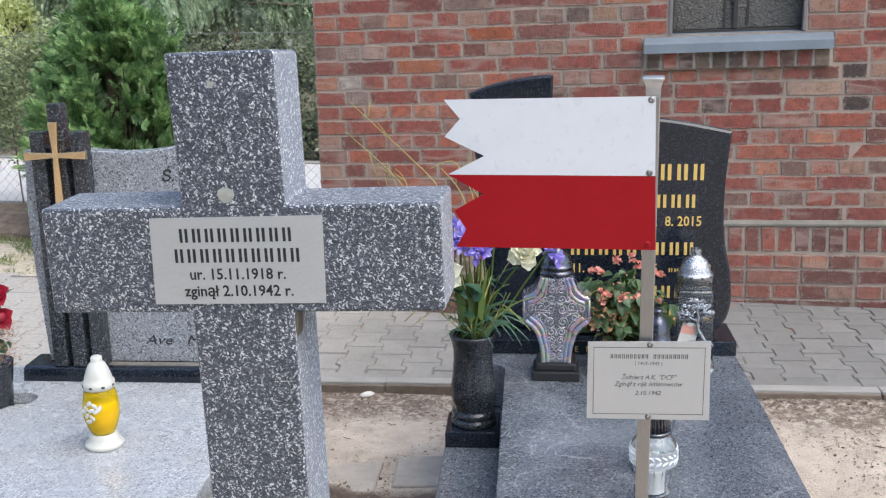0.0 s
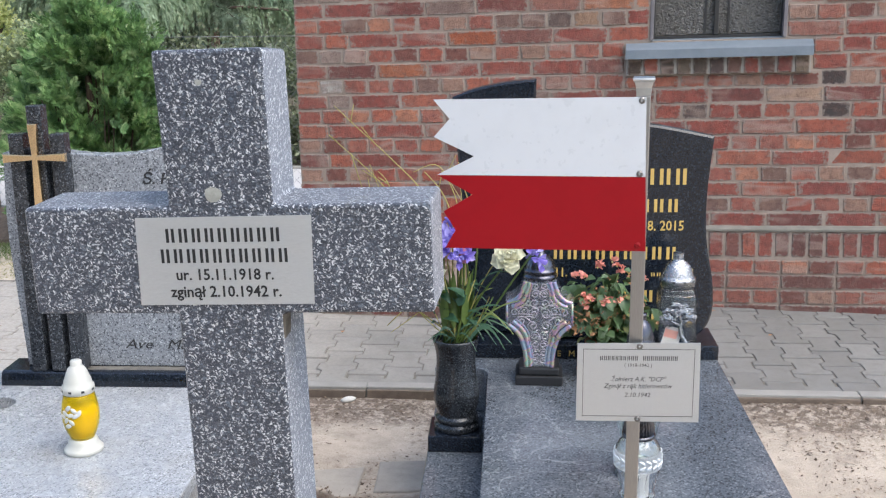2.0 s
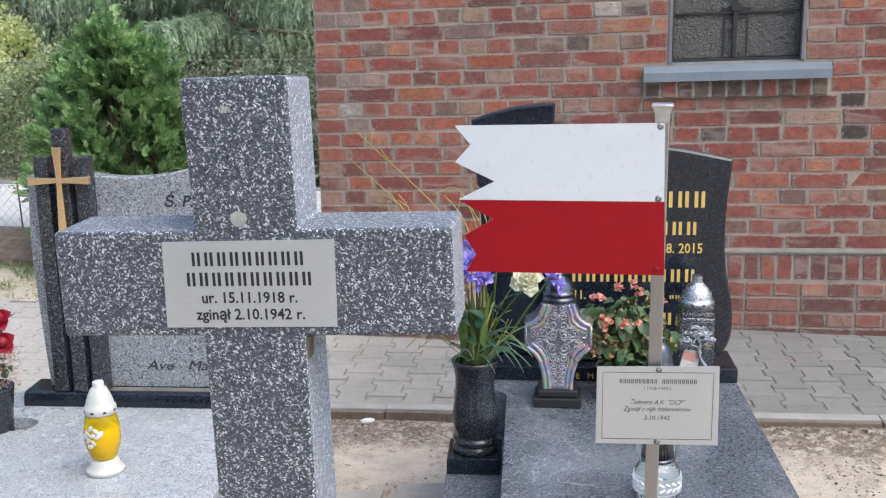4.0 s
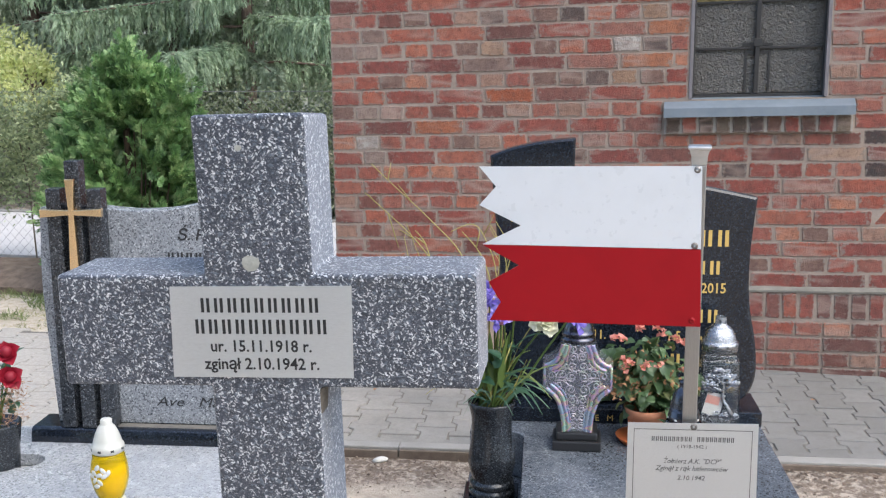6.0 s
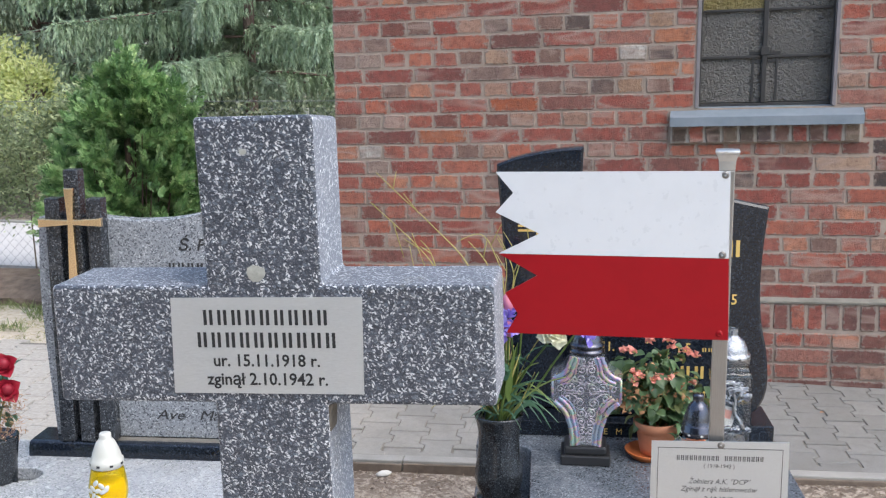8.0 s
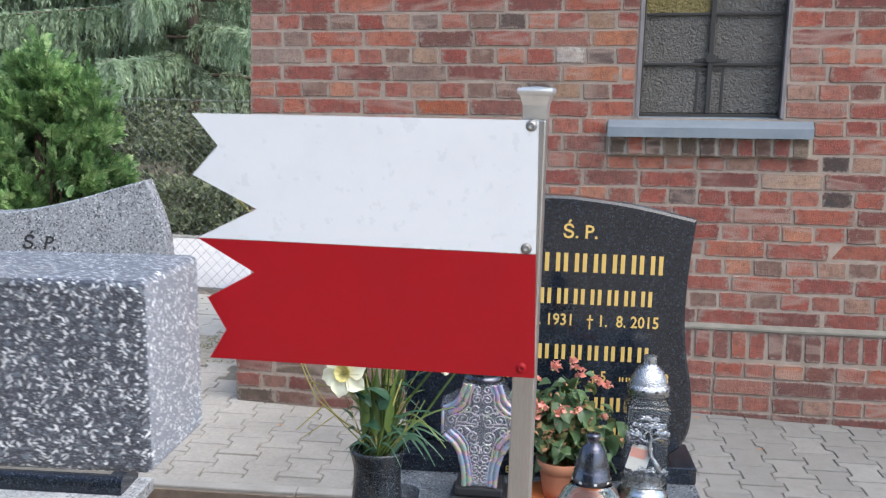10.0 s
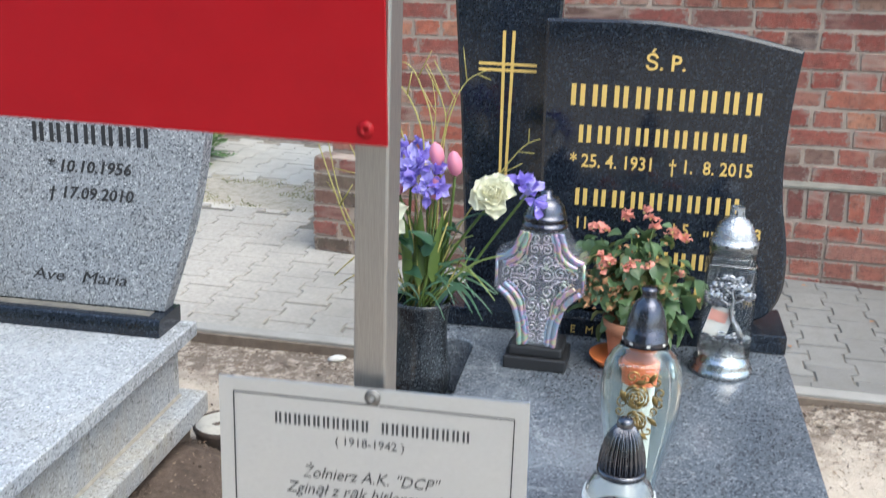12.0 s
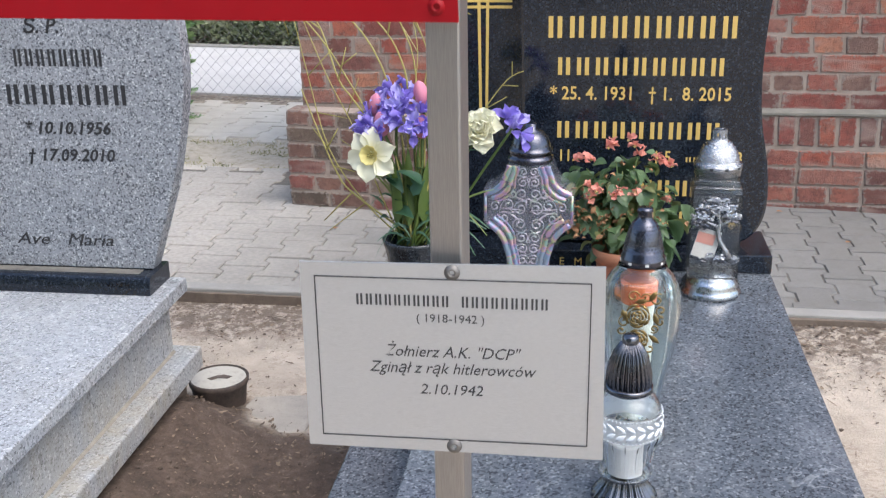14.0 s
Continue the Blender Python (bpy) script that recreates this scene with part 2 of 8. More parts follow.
RED_TONES = [(0.000, (0.275, 0.075, 0.058)), (0.083, (0.326, 0.092, 0.066)), (0.167, (0.210, 0.066, 0.054)), (0.250, (0.376, 0.108, 0.067)), (0.333, (0.250, 0.072, 0.056)), (0.417, (0.171, 0.073, 0.059)), (0.500, (0.308, 0.082, 0.059)), (0.583, (0.404, 0.131, 0.082)), (0.667, (0.238, 0.092, 0.072)), (0.750, (0.281, 0.073, 0.054)), (0.833, (0.190, 0.061, 0.050)), (0.917, (0.345, 0.147, 0.108))]
HEAD_TONES = [(0.000, (0.345, 0.091, 0.062)), (0.071, (0.394, 0.144, 0.100)), (0.143, (0.437, 0.130, 0.076)), (0.214, (0.376, 0.130, 0.089)), (0.286, (0.285, 0.069, 0.050)), (0.357, (0.482, 0.201, 0.119)), (0.429, (0.385, 0.225, 0.160)), (0.500, (0.345, 0.114, 0.082)), (0.571, (0.204, 0.076, 0.057)), (0.643, (0.442, 0.148, 0.089)), (0.714, (0.349, 0.106, 0.070)), (0.786, (0.376, 0.099, 0.062)), (0.857, (0.316, 0.114, 0.082)), (0.929, (0.223, 0.130, 0.100))]


def masonry(name="brick_red", tones=RED_TONES):
    k = Nodes(name, 0.85)
    r = k.random()
    tone = k.ramp(r, tones, "CONSTANT")
    shift = k.t.nodes.new("ShaderNodeVectorMath")
    shift.operation = "ADD"
    k.link(k.co, shift.inputs[0])
    comb = k.t.nodes.new("ShaderNodeCombineXYZ")
    k.link(k.math("MULTIPLY", r, 37.0), comb.inputs[0])
    k.link(k.math("MULTIPLY", r, 91.0), comb.inputs[2])
    k.link(comb.outputs[0], shift.inputs[1])
    co = shift.outputs[0]
    col = k.mix(k.ramp(k.noise(17, 6, 0.7, co=co), [(0.40, 0.0), (0.70, 0.55)]), tone, (0.085, 0.046, 0.04))
    col = k.mix(k.ramp(k.noise(11, 5, 0.65, co=co, distort=0.5), [(0.52, 0.0), (0.70, 0.30)]), col, (0.36, 0.22, 0.165))
    col = k.mix(k.ramp(k.noise(34, 6, 0.75, co=co), [(0.53, 0.0), (0.68, 0.5)]), col, (0.10, 0.045, 0.036))
    smear = k.math("MULTIPLY", k.ramp(k.noise(3.2, 2, co=k.mapped((0.5, 1, 2.2), (0, 0.75, 0), co)), [(0.53, 0.0), (0.58, 0.6), (0.64, 0.0)]), k.ramp(k.noise(1.3, 1, co=co), [(0.44, 0.0), (0.50, 1.0)]))
    col = k.mix(smear, col, (0.40, 0.29, 0.24))
    place = k.t.nodes.new("ShaderNodeNewGeometry").outputs["Position"]
    col = k.mix(k.ramp(k.noise(2.2, 5, co=place), [(0.52, 0.0), (0.74, 0.3)]), col, (0.16, 0.10, 0.08))
    # mortar and grime caught along the brick's edges and on its face
    uv = k.t.nodes.new("ShaderNodeSeparateXYZ")
    k.link(k.t.nodes.new("ShaderNodeTexCoord").outputs["UV"], uv.inputs[0])
    rag = k.noise(60, 5, 0.7, co=place)
    edge = k.math("ADD", k.math("SUBTRACT", 1.0, uv.outputs[0]), k.math("MULTIPLY", k.math("SUBTRACT", rag, 0.5), 1.3))
    col = k.mix(k.ramp(edge, [(0.88, 0.0), (1.04, 0.75)]), col, (0.27, 0.225, 0.19))
    col = k.mix(k.ramp(k.noise(40, 6, 0.75, co=place), [(0.58, 0.0), (0.68, 0.4)]), col, (0.33, 0.24, 0.19))
    k.colour(col)
    return k.bump(k.noise(45, 8, 0.8, co=co), 1.0, 0.012).m


def plain_brick(name, c, c2):
    """A brick of one firing with the wall's mottling and grime."""
    mid = tuple((a + b) / 2 for a, b in zip(c, c2))
    return masonry(name, [(0.0, c), (0.3, mid), (0.65, c2)])


def cement(name, a, b, scale=20.0, rough=0.9, bump=0.5, speck=0.25):
    k = Nodes(name, rough).world_co()
    col = k.ramp(k.noise(scale, 6, 0.65), [(0.28, a), (0.72, b)])
    col = k.mix(k.ramp(k.noise(260, 3), [(0.55, 0.0), (0.72, speck)]), col, tuple(v * 0.45 for v in a))
    k.colour(col)
    return k.bump(k.noise(130, 5), bump, 0.003).m


def paver_stone():
    k = Nodes("paving_concrete", 0.85)
    r = k.random()
    k2 = k.t.nodes.new("ShaderNodeNewGeometry").outputs["Position"]
    col = k.ramp(r, [(0.0, (0.176, 0.170, 0.160)), (0.5, (0.202, 0.195, 0.183)), (1.0, (0.232, 0.224, 0.210))])
    col = k.mix(k.ramp(k.noise(3.0, 5, co=k2), [(0.35, 0.0), (0.75, 0.45)]), col, (0.155, 0.142, 0.122))
    col = k.mix(k.ramp(k.noise(240, 3, co=k2), [(0.52, 0.0), (0.7, 0.45)]), col, (0.115, 0.11, 0.10))
    k.colour(col)
    col = k.mix(k.ramp(k.noise(16, 6, 0.75, co=k2), [(0.46, 0.0), (0.72, 0.5)]), col, (0.125, 0.116, 0.10))
    k.colour(col)
    # paler towards the left: sand dust, plus the open light there put into colour
    where = k.t.nodes.new("ShaderNodeSeparateXYZ")
    k.link(k2, where.inputs[0])
    lie = k.math("ADD", where.outputs[0], k.math("MULTIPLY", k.math("SUBTRACT", k.noise(2.4, 5, co=k2), 0.5), 1.6))
    dust = k.math("MULTIPLY", k.ramp(k.math("ADD", k.math("MULTIPLY", lie, 0.2), 0.5), [(0.12, 0.75), (0.36, 0.0)]), k.ramp(k.noise(55, 5, co=k2), [(0.30, 0.5), (0.65, 1.0)]))
    k.colour(k.mix(dust, col, (0.47, 0.425, 0.37)))
    return k.bump(k.noise(120, 5, 0.7, co=k2), 0.6, 0.003).m


def sandy_ground():
    k = Nodes("sandy_soil", 0.95).world_co()
    sand = k.ramp(k.noise(7, 8, 0.65), [(0.28, (0.38, 0.315, 0.25)), (0.7, (0.56, 0.48, 0.39))])
    litter = k.math("MULTIPLY", k.ramp(k.noise(2.6, 4), [(0.47, 0.0), (0.62, 1.0)]), k.ramp(k.noise(38, 8, 0.8), [(0.47, 0.0), (0.63, 0.75)]))
    col = k.mix(litter, sand, (0.15, 0.095, 0.065))
    crumbs = k.math("MULTIPLY", k.ramp(k.noise(150, 6, 0.8), [(0.52, 0.0), (0.62, 0.6)]), k.ramp(k.noise(5, 4), [(0.40, 0.1), (0.64, 0.9)]))
    col = k.mix(crumbs, col, (0.17, 0.125, 0.09))
    # brown litter swept up along the kerb
    spot = k.t.nodes.new("ShaderNodeSeparateXYZ")
    k.link(k.co, spot.inputs[0])
    off = k.math("SUBTRACT", k.math("ADD", k.math("MULTIPLY", spot.outputs[0], 0.114), 4.189), spot.outputs[1])
    off = k.math("ADD", off, k.math("MULTIPLY", k.math("SUBTRACT", k.noise(6, 5), 0.5), 0.5))
    band = k.ramp(off, [(0.0, 0.95), (0.20, 0.85), (0.36, 0.0)])
    col = k.mix(k.math("MULTIPLY", band, k.ramp(k.noise(30, 8, 0.8), [(0.42, 0.1), (0.53, 0.95)])), col, (0.115, 0.082, 0.06))
    # bare dark earth between the graves
    sep = k.t.nodes.new("ShaderNodeSeparateXYZ")
    k.link(k.co, sep.inputs[0])
    wob = k.math("MULTIPLY", k.math("SUBTRACT", k.noise(4.5, 5), 0.5), 0.4)
    edge = k.math("ADD", sep.outputs[1], wob)
    near = k.ramp(k.math("MULTIPLY", edge, 0.1), [(0.316, 1.0), (0.324, 0.0)])
    inx = k.math("MULTIPLY", k.ramp(k.math("ADD", k.math("MULTIPLY", sep.outputs[0], 0.1), 0.5), [(0.36, 0.0), (0.37, 1.0)]), k.ramp(k.math("ADD", k.math("MULTIPLY", sep.outputs[0], 0.1), 0.5), [(0.485, 1.0), (0.50, 0.0)]))
    near = k.math("MULTIPLY", near, k.ramp(k.math("MULTIPLY", edge, 0.1), [(0.14, 0.0), (0.155, 1.0)]))
    soil = k.ramp(k.noise(32, 8, 0.75), [(0.3, (0.06, 0.042, 0.032)), (0.55, (0.125, 0.088, 0.066)), (0.8, (0.23, 0.175, 0.135))])
    soil = k.mix(k.ramp(k.noise(9, 5, 0.65), [(0.42, 0.0), (0.66, 0.65)]), soil, (0.045, 0.032, 0.025))
    col = k.mix(k.math("MULTIPLY", near, inx), col, soil)
    # dark earth round the sunken pot
    spot2 = k.n("ShaderNodeVectorMath")
    spot2.operation = "DISTANCE"
    k.link(k.co, spot2.inputs[0])
    spot2.inputs[1].default_value = (-1.15, 3.23, -0.03)
    ring = k.ramp(k.math("ADD", spot2.outputs["Value"], k.math("MULTIPLY", wob, 0.35)), [(0.14, 1.0), (0.19, 0.0)])
    col = k.mix(ring, col, soil)
    # grass strip beyond the paving
    gy = k.math("ADD", sep.outputs[1], k.math("MULTIPLY", wob, 0.6))
    strip = k.math("MULTIPLY", k.ramp(k.math("MULTIPLY", gy, 0.1), [(0.535, 0.0), (0.555, 1.0)]), k.ramp(k.math("MULTIPLY", gy, 0.1), [(0.715, 1.0), (0.74, 0.0)]))
    turf = k.ramp(k.noise(22, 7, 0.7), [(0.3, (0.36, 0.31, 0.21)), (0.5, (0.56, 0.49, 0.39)), (0.75, (0.66, 0.59, 0.50))])
    col = k.mix(k.math("MULTIPLY", strip, 0.8), col, turf)
    # worn turf farther off
    dist = k.n("ShaderNodeVectorMath")
    dist.operation = "LENGTH"
    k.link(k.co, dist.inputs[0])
    far = k.ramp(k.math("MULTIPLY", dist.outputs["Value"], 0.02), [(0.22, 0.0), (0.4, 1.0)])
    col = k.mix(far, col, k.ramp(k.noise(0.8, 6), [(0.3, (0.10, 0.11, 0.06)), (0.7, (0.24, 0.22, 0.16))]))
    k.colour(col)
    return k.bump(k.noise(70, 8, 0.7), 0.8, 0.012).m


def leafy(name, dark, mid, tip, rough=0.55, trans=0.25, clumps=0.0, single=0.38):
    """Leaves of mixed tone; clumps: old dark and young pale growth, so many clumps a metre."""
    k = Nodes(name, rough)
    r = k.island()
    if clumps:
        young = k.ramp(k.noise(clumps, 2, 0.4), [(0.34, 0.0), (0.68, 1.0)])
        r = k.math("ADD", k.math("MULTIPLY", r, single), k.math("MULTIPLY", young, 1.0 - single))
    col = k.ramp(r, [(0.0, dark), (0.5, mid), (1.0, tip)])
    col = k.mix(k.ramp(k.noise(3.0, 3), [(0.35, 0.0), (0.7, 0.6)]), col, dark)
    k.colour(col)
    if trans:
        thin = k.t.nodes.new("ShaderNodeBsdfTranslucent")
        k.link(col, thin.inputs["Color"])
        both = k.t.nodes.new("ShaderNodeMixShader")
        both.inputs[0].default_value = trans
        k.link(k.b.outputs[0], both.inputs[1])
        k.link(thin.outputs[0], both.inputs[2])
        k.link(both.outputs[0], k.t.nodes["Material Output"].inputs["Surface"])
    return k.m


def metal(name, c, rough=0.3, wear=0.15, brushed=None):
    k = Nodes(name, rough, 1.0)
    n = k.noise(60, 4, co=k.mapped(brushed) if brushed else None)
    k.colour(k.mix(k.ramp(n, [(0.35, 0.0), (0.75, 1.0)]), c, tuple(v * 0.8 for v in c)))
    k.rough(k.ramp(n, [(0.3, max(0.05, rough - wear)), (0.75, rough + wear)]))
    return k.m


def paint(name, c, rough=0.4, dirt=0.12, spec=0.5):
    k = Nodes(name, rough, 0.0, spec)
    n = k.noise(30, 6)
    col = k.mix(k.ramp(n, [(0.45, 0.0), (0.8, dirt)]), c, tuple(v * 0.5 for v in c))
    k.colour(col)
    k.rough(k.ramp(k.noise(90, 3), [(0.3, rough * 0.85), (0.7, min(1.0, rough * 1.2))]))
    return k.m


def glass(name, tint=(1, 1, 1), rough=0.03, bumpy=0.0, scale=60.0, ior=1.45):
    k = Nodes(name, rough)
    k.colour(tint)
    k.b.inputs["Transmission Weight"].default_value = 1.0
    k.b.inputs["IOR"].default_value = ior
    if bumpy:
        k.bump(k.noise(scale, 4), bumpy, 0.004)
    return k.m


def bark(name, a, b):
    k = Nodes(name, 0.95)
    n = k.noise(10, 7, 0.7, co=k.mapped((2.5, 2.5, 0.5)))
    k.colour(k.ramp(n, [(0.3, a), (0.7, b)]))
    return k.bump(n, 0.9, 0.03).m


TERRAZZO = chipped_stone()
# rougher, paler copies for the faces of the cross that catch more light
TERRAZZO_TOP_LIT = chipped_stone("terrazzo_weathered", 0.22)
TERRAZZO_SIDE_LIT = chipped_stone("terrazzo_unpolished", 0.62)
GRANITE_PALE = grained_stone("granite_pale", (0.085, 0.09, 0.102), (0.27, 0.283, 0.305), (0.56, 0.575, 0.59), 250, 0.22, 0.425, 0.12)
# same granite made paler: the slab's stronger daylight is in these colours, besides stains
GRANITE_SLAB_LIT = grained_stone("granite_pale_slab", (0.17, 0.177, 0.19), (0.37, 0.384, 0.404), (0.61, 0.62, 0.64), 225, 0.2, 0.40, 0.14, 0.15)
GRANITE_SIDE = grained_stone("granite_pale_stained", (0.155, 0.163, 0.173), (0.36, 0.374, 0.388), (0.60, 0.61, 0.62), 225, 0.3, 0.40, 0.14, 0.6)
GRANITE_DARK = grained_stone("granite_dark_grey", (0.048, 0.054, 0.065), (0.112, 0.126, 0.146), (0.225, 0.243, 0.268), 235, 0.13, 0.435, 0.24, 0.0, 0.42)
GRANITE_BLACK = grained_stone("granite_black", (0.0045, 0.0062, 0.0105), (0.0105, 0.0145, 0.0225), (0.040, 0.049, 0.064), 300, 0.075, 0.465, 0.1)
GRANITE_PILLAR = grained_stone("granite_pillar", (0.012, 0.014, 0.018), (0.036, 0.040, 0.047), (0.17, 0.18, 0.195), 300, 0.20, 0.455, 0.12)
GRANITE_VASE = grained_stone("granite_vase", (0.008, 0.009, 0.011), (0.022, 0.025, 0.029), (0.085, 0.092, 0.10), 420, 0.14, 0.46, 0.1)
BRICK = masonry()
BRICK_HEAD = masonry("brick_header", HEAD_TONES)
BRICK_OLIVE = plain_brick("brick_brown", (0.10, 0.075, 0.055), (0.22, 0.165, 0.115))
BRICK_BROWN = plain_brick("brick_weathered", (0.13, 0.07, 0.053), (0.25, 0.125, 0.09))
# sand-dusted, and painted paler still to offset the chapel's shade on it
PAVER_DUSTY = cement("sand_dusted_paving", (0.48, 0.43, 0.37), (0.60, 0.55, 0.48), 7, 0.9, 0.4, 0.15)
BRICK_PALE = plain_brick("brick_whitened", (0.42, 0.375, 0.33), (0.52, 0.48, 0.43))
BRICK_ORANGE = plain_brick("brick_orange", (0.36, 0.10, 0.045), (0.43, 0.165, 0.085))
BRICK_SAND = plain_brick("brick_sandy", (0.36, 0.22, 0.14), (0.44, 0.29, 0.20))
BRICK_GREY = plain_brick("brick_grey", (0.24, 0.16, 0.13), (0.34, 0.25, 0.205))
BRICK_PINK = plain_brick("brick_pinkish", (0.33, 0.16, 0.12), (0.43, 0.27, 0.215))
BRICK_WORN = plain_brick("brick_dull_red", (0.17, 0.05, 0.04), (0.26, 0.09, 0.07))
BRICK_DARK = plain_brick("brick_burnt", (0.06, 0.048, 0.044), (0.14, 0.098, 0.082))
MORTAR = cement("lime_mortar", (0.26, 0.20, 0.16), (0.39, 0.315, 0.26), 16)
MORTAR_PALE = cement("pale_mortar", (0.30, 0.27, 0.235), (0.42, 0.385, 0.34), 20)
PAVER = paver_stone()
KERB = cement("kerb_concrete", (0.23, 0.22, 0.20), (0.31, 0.295, 0.27), 9)
PAVING_BED = cement("joint_sand", (0.11, 0.098, 0.082), (0.19, 0.17, 0.143), 30)
GROUND = sandy_ground()
GOLD_PAINT = paint("gold_paint", (0.62, 0.42, 0.12), 0.4, 0.1)
GOLD = metal("brushed_bronze_gold", (0.92, 0.68, 0.40), 0.22, 0.06, (60, 60, 3))
BLACK_PAINT = paint("engraved_black", (0.016, 0.016, 0.018), 0.6, 0.0)
GREY_PAINT = paint("engraved_grey", (0.045, 0.045, 0.05), 0.6, 0.0)
STEEL = metal("brushed_steel_plate", (0.60, 0.615, 0.625), 0.45, 0.1, (3, 3, 120))
STEEL.node_tree.nodes["Principled BSDF"].inputs["Metallic"].default_value = 0.7
STEEL_DULL = metal("dull_steel_notice", (0.63, 0.645, 0.66), 0.40, 0.06, (6, 3, 160))
STEEL_DULL.node_tree.nodes["Principled BSDF"].inputs["Metallic"].default_value = 0.85
STEEL_POLE = metal("stainless_pole", (0.42, 0.40, 0.38), 0.42, 0.08, (60, 60, 2))
FLAG_WHITE = paint("white_enamel", (0.60, 0.615, 0.64), 0.3, 0.1)
FLAG_RED = paint("red_enamel", (0.285, 0.005, 0.010), 0.4, 0.2, 0.2)
ZINC = cement("painted_zinc", (0.15, 0.18, 0.21), (0.22, 0.25, 0.28), 8, 0.5, 0.1, 0.1)
IRON = paint("black_iron", (0.03, 0.028, 0.027), 0.55, 0.1)
JAMB = cement("window_jamb_paint", (0.15, 0.135, 0.14), (0.22, 0.20, 0.205), 12, 0.7, 0.2, 0.2)

# ---- ground, one sheet to the horizon ----
GROUND_Z = -0.055


def heap(x, y):
    """Earth heaped between the graves and against the pale grave's footing."""
    if abs(x) > 6 or abs(y - 3) > 6:
        return 0.0
    d = x + 1.096 + (y - 3.1) * 0.133
    swept = (0.026 if x > -0.3 else 0.012) * math.exp(-(((4.189 + 0.114 * x - y) / 0.17) ** 2))
    bank = 0.105 * math.exp(-((max(d, 0.0) / 0.14) ** 2)) if d > -0.25 else 0.0
    bank += 0.04 * math.exp(-(((x + 1.15) / 0.10) ** 2 + ((y - 3.23) / 0.08) ** 2)) * (1 + math.exp((y - 3.19) * 34)) * (1 + math.exp((1.2 - y) * 12))
    return swept + 0.03 * math.exp(-(((x + 0.75) / 0.3) ** 2 + ((y - 2.6) / 0.5) ** 2)) + bank / (1 + math.exp((y - 3.19) * 34)) / (1 + math.exp((1.2 - y) * 12))


def sheet():
    xs = np.concatenate([[-900, -300, -90, -30, -12], np.arange(-6.0, 3.01, 0.06), [6, 15, 40, 120, 400, 900]])
    ys = np.concatenate([[-900, -300, -60, -15, -4], np.arange(-1.0, 8.01, 0.06), [10, 14, 20, 30, 60, 150, 400, 900]])
    verts = []
    for y in ys:
        for x in xs:
            near = max(0.0, 1 - max(0, abs(x + 1) - 4.5) / 4) * max(0.0, 1 - max(0, abs(y - 3.5) - 4.5) / 4)
            dz = noise.noise((x * 2.1, y * 2.1, 0.3)) * 0.012 + noise.noise((x * 9, y * 9, 1.7)) * 0.006
            verts.append((x, y, GROUND_Z + near * (dz + heap(x, y))))
    nx = len(xs)
    faces = [(j * nx + i, j * nx + i + 1, (j + 1) * nx + i + 1, (j + 1) * nx + i) for j in range(len(ys) - 1) for i in range(nx - 1)]
    me = bpy.data.meshes.new("ground")
    me.from_pydata(verts, [], faces)
    return tagged(part("ground", me, GROUND, None, smooth=True), "pale sandy ground with dark litter and bare earth", "ground", kind="structure")


sheet()

# ---- the chapel wall: core, window opening, ledges ----
WALL_Y, WALL_X0, WALL_X1 = 5.493, -1.727, 3.2
WIN = (0.108, 0.743, 1.288, 2.07)
WALL_H = 2.30
COURSE = 0.0780
SINK = 0.0262  # the settled building: its courses sink towards the corner


def slant(bm):
    """Lets the level lines of a mesh follow the sunken courses."""
    for v in bm.verts:
        v.co.z += SINK * (v.co.x - WALL_X0)
    return bm


def moulding(profile, x0, x1):
    """A bar along x with an outline in y and z."""
    bm = bmesh.new()
    va = [bm.verts.new((x0, y, z)) for y, z in profile]
    vb = [bm.verts.new((x1, y, z)) for y, z in profile]
    for i in range(len(profile)):
        j = (i + 1) % len(profile)
        bm.faces.new((va[i], va[j], vb[j], vb[i]))
    bm.faces.new(va)
    bm.faces.new(vb[::-1])
    bmesh.ops.recalc_face_normals(bm, faces=bm.faces[:])
    return bm


def wall_core():
    bm = bmesh.new()
    y0, y1 = WALL_Y + 0.0038, WALL_Y + 0.38
    x0, x1, z0, z1 = WIN
    for a in ((WALL_X0 + 0.006, x0, -0.1, WALL_H), (x1, WALL_X1, -0.1, WALL_H), (x0, x1, -0.1, z0), (x0, x1, z1, WALL_H)):
        box(bm, a[0], a[1], y0, y1, a[2], a[3])
    return slant(bm)


wall = tagged(part("wall_chapel", wall_core(), MORTAR), "old red brick chapel wall with pale lime mortar", "wall", kind="structure")
side = boxed(WALL_X0 + 0.004, WALL_X0 + 0.36, WALL_Y + 0.385, WALL_Y + 1.2, -0.1, WALL_H)
tagged(part("wall_chapel_side", side, MORTAR), "side wall of the brick chapel", "wall", kind="structure")
far_side = boxed(WALL_X1 - 0.3, WALL_X1, WALL_Y + 0.385, WALL_Y + 1.2, -0.1, WALL_H)
tagged(part("wall_chapel_far_side", far_side, MORTAR), "far side wall of the brick chapel", "wall", kind="structure")
rear = boxed(WALL_X0 + 0.004, WALL_X1, WALL_Y + 1.204, WALL_Y + 1.4, -0.1, WALL_H)
tagged(part("wall_chapel_rear", rear, MORTAR), "rear wall of the brick chapel", "wall", kind="structure")
lid = boxed(WALL_X0 - 0.03, WALL_X1 + 0.03, WALL_Y - 0.1, WALL_Y + 1.5, WALL_H + 0.003, WALL_H + 0.12)
tagged(part("roof_chapel", lid, MORTAR), "plain roof slab over the chapel", "roof", kind="structure")

